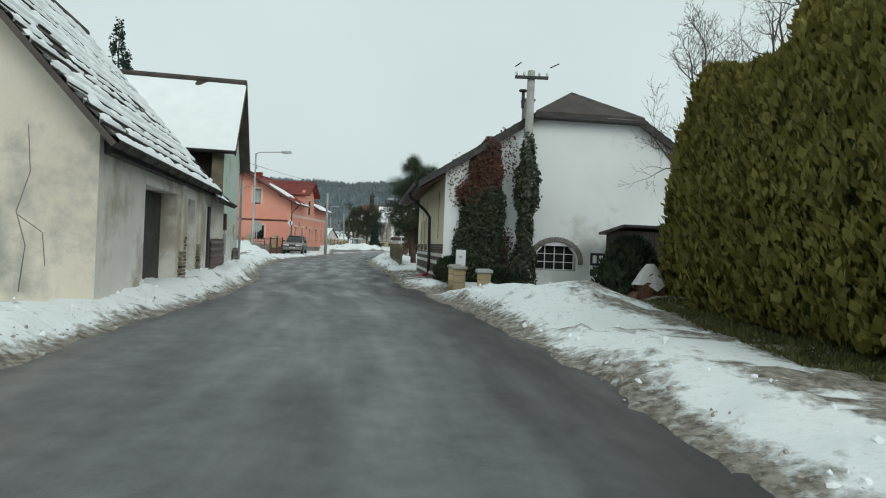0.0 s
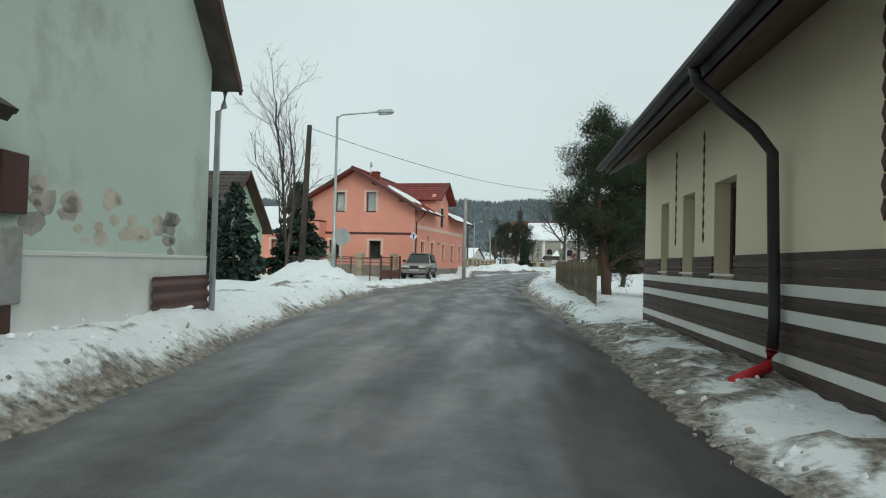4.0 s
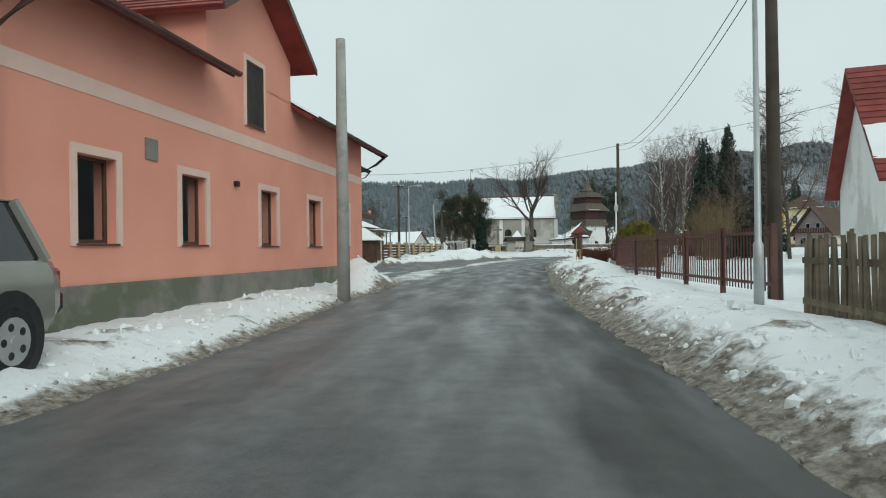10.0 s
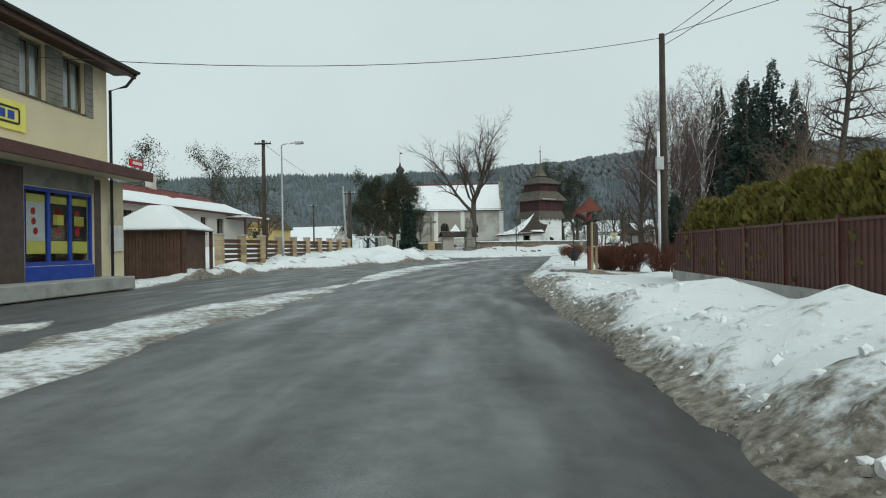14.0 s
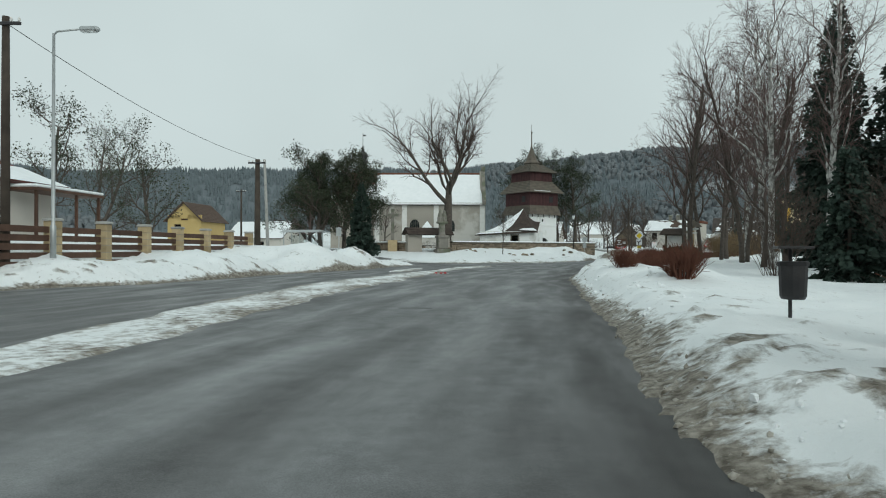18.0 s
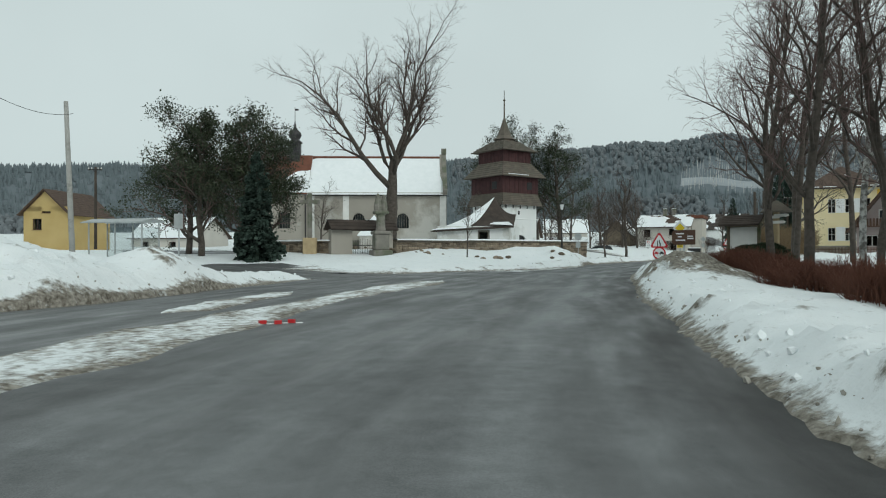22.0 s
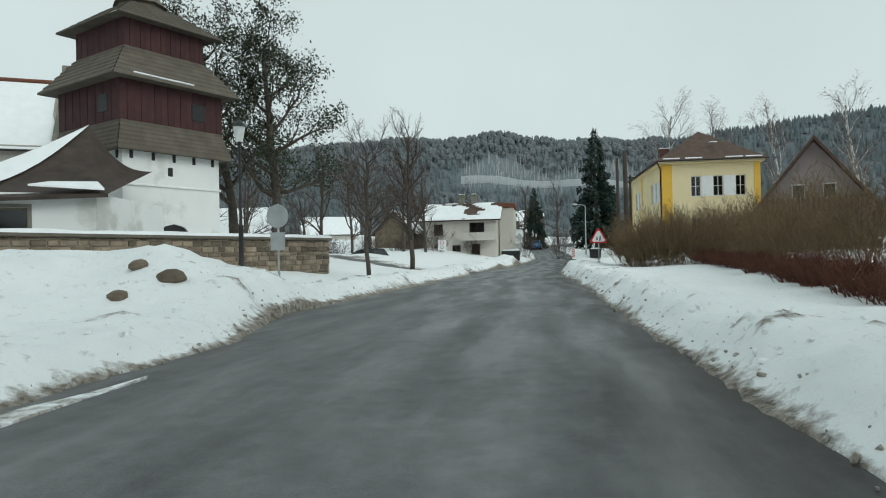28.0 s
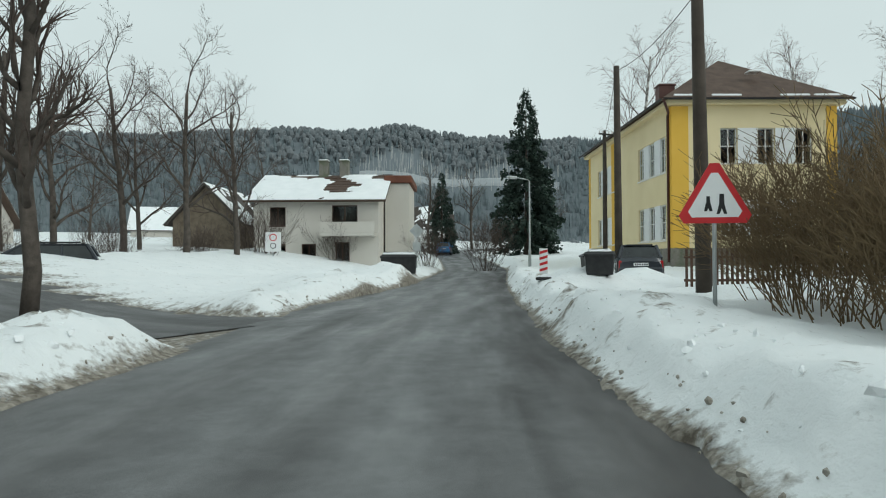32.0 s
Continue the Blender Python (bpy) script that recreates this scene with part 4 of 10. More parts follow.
        cb.quad((.7, y0, z0), (l2, y0, z0), (l2, y1, z1), (.7, y1, z1))
    part("corrugated_panel", cb, "sheet_brown", an, smooth=True)
    up2 = Vector((0, 2.2, 1.7))
    kk = up2.normalized() * .5
    roof(an, Vector((-.1, 0, h2)) - kk, (1, 0, 0), up2, l2 + .3, up2.length + .5, "tile_dark", snow=patchy(.035, -.3, 6, .8, 1.6), res=.1, lip=.045)
    roof(an, Vector((l2 + .2, 4.4, h2)) - Vector((0, -kk.y, kk.z)), (-1, 0, 0), (0, -2.2, 1.7), l2 + .3, up2.length + .5, "tile_dark")
    return hs


barn()


def mint_house():
    L, W, h, rz = 5.75, 9.0, 4.65, 7.4
    hs = thing("mint_house", at_line((-7.72, 23.05), (-8.92, 28.65)), "mint green plastered house with flaking patches and a snowy steep roof", "house")
    fm = frames(L, W)
    gl = [(0, h), (L, h), (L / 2, rz - .1)]
    part("gable_wall", wall(Build(), fm["f"], L, -.3, h, .4), "plaster_mint", hs)
    part("gable_top", Build().prism([(u, .002, z) for u, z in gl], (0, .38, 0)), "plaster_mint", hs)
    part("far_wall", wall(Build(), fm["r"], W, -.3, h, .4), "plaster_mint", hs)
    part("back_wall", wall(Build(), fm["b"], L, -.3, h, .4, [], gl), "plaster_mint", hs)
    part("near_wall", wall(Build(), fm["l"], W, -.3, h, .4, [(W - 3.2, W - .4, 2.9, 4.4)]), "grey_wood", hs, "boarded wooden side wall under the eave")
    # Dark sheet behind the opening stands in for shade in the loft.
    part("loft_shade_sheet", Build().box(.5, .55, .4, 3.6, 2.8, 4.5), "room_shade", hs)
    for u in (1.75, 2.5):
        w = part("glass_block_window", Build().box(u - .02, u + .27, -.012, .05, 4.75, 5.75, .006), "trim_white", hs)
        for i in range(4):
            part("pane", Build().box(u + .02, u + .23, -.02, .0, 4.79 + i * .24, 4.99 + i * .24, .005), "car_glass", w)
    part("dado_board", Build().box(0, L, -.025, .02, 1.22, 1.27, .006), "trim_white", hs)
    part("plinth_band", Build().box(-.004, L + .004, -.012, .02, -.3, 1.22), "trim_white", hs, "dirty pale plinth")
    # meter boxes
    part("meter_box", Build().box(.35, .75, -.10, .01, 1.62, 2.2, .012), "sheet_brown", hs, "brown metal meter box")
    part("junction_box", Build().box(.38, .72, -.09, .01, .75, 1.5, .02), "concrete", hs, "grey cable box on the wall")
    part("cable_duct", Build().box(.46, .62, -.06, .0, -.1, .75, .01), "brown_wood", hs)
    cb = Build()
    n = 32
    for i in range(n):
        z0, z1 = .2 + .75 * i / n, .2 + .75 * (i + 1) / n
        y0, y1 = -.06 - .02 * math.sin(i * 2 * math.pi / 8), -.06 - .02 * math.sin((i + 1) * 2 * math.pi / 8)
        cb.quad((3.6, y0, z0), (L, y0, z0), (L, y1, z1), (3.6, y1, z1))
    part("corrugated_panel", cb, "sheet_brown", hs, smooth=True)
    # flaked plaster shows brown rendering
    for i in range(26):
        u, z, r = random.uniform(.9, 4.4), random.gauss(1.75, .22), random.uniform(.05, .22)
        pts = [(u + r * (1.5 * math.cos(a)) * random.uniform(.6, 1.1), -.004, z + r * .8 * math.sin(a) * random.uniform(.6, 1.1)) for a in [j * .785 for j in range(8)]]
        part("flaked_patch", Build().prism(pts, (0, .006, 0)), "plaster_cream", hs)
    up = Vector((L / 2, 0, rz - h))
    k = up.normalized() * .5
    ls = up.length + .5
    roof(hs, Vector((0, W + .3, h)) - k, (0, -1, 0), up, W + .7, ls, "tile_dark", snow=lambda u, v: .05 + .015 * noise.noise(Vector((u, v, 2))) if v < ls - .25 + .3 * noise.noise(Vector((u * 1.3, 0, 5))) else -1, lip=.04, course=.36)
    roof(hs, Vector((L, -.4, h)) - Vector((-k.x, 0, k.z)), (0, 1, 0), (-L / 2, 0, rz - h), W + .7, ls, "tile_dark", snow=patchy(.05, .1, 3))
    part("ridge_cap", Build().tube([(L / 2, -.4, rz + .03), (L / 2, W + .3, rz + .03)], .11, 8), "tile_dark", hs)
    for sx in (0, 1):
        x0, x1 = (-k.x, L / 2) if sx == 0 else (L + k.x, L / 2)
        part("bargeboard", Build().prism([(x0, -.42, h - k.z - .14), (x1, -.42, rz - .16), (x1, -.42, rz + .06), (x0, -.42, h - k.z + .06)], (0, .05, 0)), "brown_wood", hs)
    gutter(hs, (-k.x - .05, -.4, h - k.z), (-k.x - .05, W, h - k.z))
    gutter(hs, (L + k.x + .05, -.4, h - k.z), (L + k.x + .05, W, h - k.z))
    downpipe(hs, [(L + k.x + .05, -.1, h - k.z - .05), (L + k.x, -.1, h - k.z - .35), (L + .1, -.1, h - k.z - .5), (L + .06, -.1, .1)], .055, "galv")
    return hs


mint_house()


def white_house():
    G = at_line((0.0, 22.4), (5.0, 22.97))
    L, W, ze = 9.7, 11.3, 3.98
    ap, clip = 7.15, 6.0
    over = 0.92
    hs = thing("white_and_yellow_house", G, "white gabled house with ivy and a pale yellow clinker-striped side", "house")
    fm = frames(L, W)
    c = (clip - ze) / (ap - ze)
    gl = [(0, ze), (L, ze), (L - L / 2 * c, clip), (L / 2 * c, clip)]
    part("gable_wall", wall(Build(), fm["f"], L, -.3, ze, .45, [(3.2, 4.64, .7, 1.555)], gl), "plaster_white", hs, "rough white plaster gable")
    wins = [(W - 6.2, W - 5.25), (W - 8.0, W - 7.25), (W - 9.7, W - 9.05)]
    part("yellow_wall", wall(Build(), fm["l"], W, -.3, ze, .4, [(a, b, 1.2, 2.5) for a, b in wins]), "plaster_yellow", hs, "pale yellow plaster long wall")
    part("back_wall", wall(Build(), fm["b"], L, -.3, ze, .4, [], [(0, ze), (L, ze), (L / 2, ap)]), "plaster_yellow", hs)
    part("far_wall", wall(Build(), fm["r"], W, -.3, ze, .4), "plaster_white", hs)
    for a, b in wins:
        window(hs, fm["l"], a, b, 1.2, 2.5, "brown_wood", (1, 1), .22, None, 0, "trim_white", False, .08)
    # arched window with iron bars
    AW = Matrix.Translation((3.92, 0, .7)) @ Matrix.Diagonal((.9, 1, .9, 1)) @ Matrix.Translation((-4.1, 0, -.7))
    w = part("arched_window", Build().box(3.32, 4.88, .2, .26, .71, 1.63, .01).move(AW), "car_glass", hs)
    for i in range(5):
        u = 3.34 + i * .38
        part("bar", Build().box(u - .016, u + .016, .16, .2, .71, 1.63).move(AW), "trim_white", w)
    for z in (.74, 1.03, 1.34):
        part("bar", Build().box(3.32, 4.88, .155, .195, z - .015, z + .015).move(AW), "trim_white", w)
    # the arch: rough stones round the head
    for i in range(15):
        a = math.pi * i / 14
        x, z = 4.1 + .98 * math.cos(a), 1.07 + .82 * math.sin(a)
        part("arch_stone", Build().box(-.11, .11, -.06, .12, -.1, .1, .03).move(AW @ Matrix.Translation((x, 0, z)) @ Matrix.Rotation(math.pi / 2 - a, 4, "Y")), "plinth", w)
    part("arch_fill", Build().prism([(u, -.01, z) for u, z in [(3.28, 1.1), (3.36, 1.37), (3.55, 1.58), (3.55, 1.73), (3.28, 1.73)]], (0, .16, 0)).prism([(u, -.01, z) for u, z in [(4.92, 1.73), (4.65, 1.73), (4.65, 1.58), (4.84, 1.37), (4.92, 1.1)]], (0, .16, 0)).move(AW), "plaster_white", w)
    # dark house number plate, number left as bars
    np_ = part("number_plate", Build().box(5.15, 5.67, -.03, .0, .93, 1.36, .006), "black", hs)
    for u in (5.23, 5.45):
        part("digit_bar", Build().box(u, u + .14, -.036, -.028, 1.01, 1.28), "white", np_)
    # dark clinker stripes and pale bands along the foot of the yellow wall
    for i, (z0, z1, m) in enumerate(((-.1, .28, "brick_dark"), (.28, .40, "concrete"), (.40, .72, "brick_dark"), (.72, .85, "concrete"), (.85, 1.0, "brick_dark"), (1.0, 1.12, "concrete"), (1.12, 1.45, "brick_dark"))):
        holes = [(a - .0, b + .0) for a, b in wins] if z1 > 1.2 else []
        xs = [0]
        for a, b in sorted(holes):
            xs += [a, b]
        xs.append(W - .002)
        for s0, s1 in zip(xs[::2], xs[1::2]):
            if m == "concrete":
                part("pale_band", Build().box(s0, s1, -.035, .01, z0, z1, .004).move(fm["l"]), "trim_white", hs)
            else:
                n = max(2, int((z1 - z0) / .075))
                for j in range(n):
                    a0, a1 = z0 + (z1 - z0) * j / n, z0 + (z1 - z0) * (j + 1) / n
                    part("clinker_course", Build().box(s0, s1, -.028, .01, a0 + .005, a1 - .005, .004).move(fm["l"]), "brick_dark", hs)
    part("clinker_bed", Build().box(0, W - .004, -.014, .01, -.1, 1.15).move(fm["l"]), "mortar", hs)
    # diamond ornament strings
    for u in (W - 1.75, W - 6.75, W - 8.5):
        for i in range(9):
            z = 1.75 + i * .19
            part("diamond", Build().prism([(u, -.012, z - .09), (u + .045, -.012, z), (u, -.012, z + .09), (u - .045, -.012, z)], (0, .02, 0)).move(fm["l"]), "brown_wood", hs)
    # roof, half-hipped, reaching far out over the road side
    sl = (ap - ze) / (L / 2)
    e0 = Vector((-over, 0, ze - over * sl + .12))
    up = Vector((L / 2 + over, 0, (L / 2 + over) * sl))
    lu = up.length
    cu = lu * (clip - e0.z + .1) / (ap - e0.z + .1)
    roof(hs, e0 + Vector((0, W + .2, 0)), (0, -1, 0), up, W + .5, cu, "sheet_dark", t=.16)
    roof(hs, e0 + Vector((0, W + .2, 0)) + up.normalized() * cu, (0, -1, 0), up, W - 1.5, lu - cu, "sheet_dark", t=.12, name="upper_roof")
    e1 = Vector((L + over, -.3, e0.z))
    up2 = Vector((-up.x, 0, up.z))
    roof(hs, e1, (0, 1, 0), up2, W + .5, cu, "sheet_dark", t=.16)
    roof(hs, e1 + up2.normalized() * cu + Vector((0, 2.0, 0)), (0, 1, 0), up2, W - 1.5, lu - cu, "sheet_dark", t=.12, name="upper_roof")
    hx = (L / 2 + over) * cu / lu - over
    hip = Build().prism([(hx - .15, -.35, clip - .02), (L - hx + .15, -.35, clip - .02), (L / 2, 2.0, ap + .12)], (0, 0, .1))
    part("half_hip", hip, "tile_dark", hs)
    part("hip_eave", Build().box(hx - .2, L - hx + .2, -.4, -.05, clip - .16, clip - .03, .02), "char_wood", hs)
    for s in (0, 1):
        x0, z0, x1 = (-over, e0.z, hx) if not s else (L + over, e0.z, L - hx)
        part("bargeboard", Build().prism([(x0, -.33, z0 - .2), (x1, -.33, clip - .2), (x1, -.33, clip + .06), (x0, -.33, z0 + .04)], (0, .06, 0)), "char_wood", hs)
    part("soffit", Build().prism([(-over + .1, 0, e0.z - .16), (0.02, 0, ze - .12), (0.02, 0, ze - .2), (-over + .1, 0, e0.z - .22)], (0, W, 0)), "brown_wood", hs)
    gutter(hs, (-over - .07, -.3, e0.z - .02), (-over - .07, W + .2, e0.z - .02), .085)
    y = 3.6
    dp = downpipe(hs, [(-over - .07, y, e0.z - .05), (-over - .02, y, e0.z - .25), (-.35, y, e0.z - .75), (-.16, y, e0.z - 1.0), (-.12, y, .75), (-.14, y, .4)], .06, "sheet_dark")
    part("pipe_foot", Build().tube([(-.14, y, .42), (-.2, y - .05, .25), (-.62, y - .3, .12)], .065, 10), "red", dp, "faded red pipe foot", smooth=True)
    chimney(hs, 3.05, 1.4, 6.0, 6.75, .35, .35, "plinth", False)
    part("stack", Build().tube([(2.75, .9, 6.4), (2.75, .9, 7.0)], .06, 8).disc((2.75, .9, 7.0), .16, (0, 0, 1), .05, 12), "sheet_dark", hs)
    return hs


white_house()


def pink_house():
    L, W, h, rz = 16.5, 9.1, 5.3, 7.95
    hs = thing("salmon_house", at_line((-14.8, 63.7), (-14.42, 80.2)), "salmon pink two-storey house with dark red tiled roof and dormer", "house")
    fm = frames(L, W)
    side = [(1.7, 2.6), (4.5, 5.4), (7.95, 8.9), (11.1, 12.1), (14.0, 14.9)]
    part("side_wall", wall(Build(), fm["f"], L, -.3, h, .4, [(a, b, 1.45, 2.8) for a, b in side]), "plaster_pink", hs)
    gw = [(W - 3.69, W - 2.94, 4.85, 6.25), (W - 6.1, W - 5.36, 4.85, 6.25), (W - 3.4, W - 2.5, 1.45, 2.75), (W - 6.5, W - 5.7, 1.45, 2.75)]
    b = Build()
    wall(b, fm["l"], W, -.3, 4.5, .4, gw[2:])
    part("gable_wall", b, "plaster_pink", hs)
    b = Build()
    wall(b, fm["l"] @ Matrix.Translation((2.3, 0, 0)), W - 4.6, 4.5, 6.45, .4, [(a - 2.3, c - 2.3, d, e) for a, c, d, e in gw[:2]])
    k = len(b.v)
    b.prism([(0, 0, 4.5), (2.3, 0, 4.5), (2.3, 0, 6.45), (0, 0, h - .05)], (0, .4, 0)).prism([(W - 2.3, 0, 4.5), (W, 0, 4.5), (W, 0, h - .05), (W - 2.3, 0, 6.45)], (0, .4, 0)).prism([(2.3, 0, 6.45), (W - 2.3, 0, 6.45), (W / 2, 0, rz - .15)], (0, .4, 0)).move(fm["l"], k)
    part("gable_top", b, "plaster_pink", hs)
    part("end_wall", wall(Build(), fm["r"], W, -.3, h, .4, [], [(0, h), (W, h), (W / 2, rz - .15)]), "plaster_pink", hs)
    part("back_wall", wall(Build(), fm["b"], L, -.3, h, .4), "plaster_pink", hs)
    for a, c in side:
        window(hs, fm["f"], a, c, 1.45, 2.8, "brown_wood", (1, 1), .16, "trim_pink", .14, "sheet_brown")
    for i, (a, c, d, e) in enumerate(gw):
        window(hs, fm["l"], a, c, d, e, "brown_wood", (1, 1), .16, "trim_pink", .16, "sheet_brown", curtain=i < 2)
    part("pale_band", Build().box(0, L, -.012, .01, 3.72, 3.98), "trim_pink", hs)
    part("brown_band", Build().box(2.2, W - .25, -.04, .01, 3.2, 3.36, .008).move(fm["l"]), "sheet_brown", hs)
    part("plinth", Build().box(0, L, -.05, .012, -.3, .82, .01), "plinth", hs, "damp grey stone plinth")
    part("plinth", Build().box(0, W - .06, -.05, .012, -.3, .8, .01).move(fm["l"]), "plinth", hs)
    part("vent", Build().box(3.38, 3.74, -.03, .01, 2.92, 3.3, .006), "plinth", hs, "grey vent grille")
    part("lamp_bracket", Build().box(6.6, 6.72, -.1, .01, 2.75, 2.87, .01), "black", hs)
    up = Vector((0, W / 2, rz - h))
    ks = up.normalized() * .75
    ls = up.length + .75
    sn = lambda u, v: (.05 if (2.2 < u < 5.6 and 1.6 < v < 4.4 - .6 * abs(u - 3.6) and noise.noise(Vector((u, v, 2))) > -.25) or (v < .5 and noise.noise(Vector((u * .6, 3, 2))) > .0) or u > 11.5 and v < 1.6 + .5 * noise.noise(Vector((u, 1, 4))) else -1)
    d0, d1, dz, de = 5.5, 9.9, 7.85, 6.45
    eave = Vector((-.75, 0, h)) - ks
    roof(hs, eave, (1, 0, 0), up, d0 + .75, ls, "tile_red", snow=sn, res=.2, course=.34)
    roof(hs, eave + Vector((d0 + .75, 0, 0)) + ks * 1.35, (1, 0, 0), up, d1 - d0, ls - .75 * 1.35, "tile_red", course=.34)
    roof(hs, eave + Vector((d1 + .75, 0, 0)), (1, 0, 0), up, L + 1.0 - d1, ls, "tile_red", snow=lambda u, v: sn(u + d1 + .75, v), res=.2, course=.34)
    roof(hs, Vector((L + 1.0, W, h)) - Vector((0, -ks.y, ks.z)), (-1, 0, 0), (0, -W / 2, rz - h), L + 1.75, ls, "tile_red", snow=patchy(.06, .2, 4))
    part("ridge_cap", Build().tube([(-.75, W / 2, rz + .03), (L + 1.0, W / 2, rz + .03)], .11, 8), "tile_red", hs)
    for s in (0, 1):
        y0, y1 = (-ks.y, W / 2) if not s else (W + ks.y, W / 2)
        for x in (-.78, L + .98):
            part("bargeboard", Build().prism([(x, y0, h - ks.z - .16), (x, y1, rz - .16), (x, y1, rz + .06), (x, y0, h - ks.z + .06)], (.05, 0, 0)), "sheet_brown", hs)
    for y in (.9, 3.0, W - 3.0, W - .9):
        zz = h + (min(y, W - y)) * (rz - h) / (W / 2) - .3
        part("purlin_end", Build().box(-.7, .02, y - .09, y + .09, zz, zz + .18, .02), "brown_wood", hs)
    gutter(hs, (-.7, -ks.y - .07, h - ks.z), (d0, -ks.y - .07, h - ks.z), .08, "sheet_brown")
    gutter(hs, (d1, -ks.y - .07, h - ks.z), (L + .95, -ks.y - .07, h - ks.z), .08, "sheet_brown")
    downpipe(hs, [(.35, -ks.y - .07, h - ks.z - .05), (.3, -.5, h - ks.z - .4), (.15, -.1, h - ks.z - .8), (.12, -.08, .3)], .05, "sheet_brown")
    downpipe(hs, [(L + .85, -ks.y - .07, h - ks.z - .05), (L + .6, -.4, h - ks.z - .4), (L + .08, .1, h - ks.z - .75), (L + .06, .12, .2)], .05, "sheet_dark")
    # dormer flush with the wall
    dm = part("dormer", wall(Build(), Matrix.Translation((d0, 0, 0)), d1 - d0, h - .05, de + .05, .3, [], None), "plaster_pink", hs)
    part("dormer_gable", Build().prism([(d0, 0, de + .05), (d1, 0, de + .05), ((d0 + d1) / 2, 0, dz - .1)], (0, .3, 0)), "plaster_pink", dm)
    for x in (d0, d1 - .25):
        part("dormer_cheek", Build().prism([(x, .3, h), (x, 1.9, de - .05), (x, 1.9, de), (x, .3, de)], (.25, 0, 0)), "plaster_pink", dm)
    window(hs, Matrix.Translation((d0, 0, 0)), 1.75, 2.65, 4.25, 5.75, "brown_wood", (1, 1), -.03, "trim_pink", .12, "sheet_brown", room=False)
    # Thin dark backing over the solid wall, painted shade seen through the dormer pane.
    part("pane_shade_backing", Build().box(d0 + 1.78, d0 + 2.62, -.012, .004, 4.28, 5.72), "room_shade", dm)
    half = (d1 - d0) / 2
    dup = Vector((half, 0, dz - de))
    dk = dup.normalized() * .45
    roof(hs, Vector((d0, 4.4, de)) - dk, (0, -1, 0), dup, 5.0, dup.length + .45, "tile_red", name="dormer_roof")
    roof(hs, Vector((d1, -.6, de)) - Vector((-dk.x, 0, dk.z)), (0, 1, 0), (-half, 0, dz - de), 5.0, dup.length + .45, "tile_red", name="dormer_roof")
    for s in (0, 1):
        x0, x1 = (d0 - dk.x, d0 + half) if not s else (d1 + dk.x, d0 + half)
        part("bargeboard", Build().prism([(x0, -.63, de - dk.z - .1), (x1, -.63, dz - .12), (x1, -.63, dz + .06), (x0, -.63, de - dk.z + .06)], (0, .05, 0)), "sheet_brown", dm)
    # aerial and chimney
    part("aerial", Build().tube([(1.6, W / 2 - .5, 7.3), (1.6, W / 2 - .5, 8.6)], .02, 6).disc((1.6, W / 2 - .55, 8.5), .2, (0, -1, .2), .04, 14), "galv", hs)
    chimney(hs, 2.6, W / 2 - .6, 7.2, 8.0, .5, .5, "tile_red", False)
    chimney(hs, 3.0, W + 1.4, 4.2, 6.6, 1.2, .9, "sheet_dark", False)
    # porch block and low wing
    px = part("porch", Build().box(-1.15, 0, W - 2.3, W - .3, -.3, 4.05, .02), "plaster_pink", hs)
    part("porch_door", Build().box(-1.2, -1.14, W - 1.75, W - .75, .1, 2.35, .01), "brown_wood", px)
    part("porch_cap", Build().box(-1.22, .0, W - 2.36, W - .24, 4.05, 4.14, .02), "sheet_brown", px)
    wf = Matrix.Translation((-.9, W + 6.9, 0)) @ Matrix.Rotation(radians(270), 4, "Z")
    wg = part("low_wing", wall(Build(), wf, 7.2, -.3, 3.35, .35, [(2.5, 3.3, 2.0, 2.7), (5.3, 6.4, 2.0, 2.7)]), "plaster_pink", hs)
    for a, c in ((2.5, 3.3), (5.3, 6.4)):
        window(hs, wf, a, c, 2.0, 2.7, "brown_wood", (1, 1), .12, "trim_pink", .14)
    part("low_wing_block", Build().box(-.5, 4.5, W + .6, W + 6.85, -.3, 3.3), "plaster_pink", wg)
    roof(hs, (-1.25, W + 7.2, 3.35), (0, -1, 0), (1, 0, .42), 7.6, 5.5, "tile_red", snow=lambda u, v: .09 + .03 * noise.noise(Vector((u, v, 8))), name="wing_roof")
    return hs


pink_house()


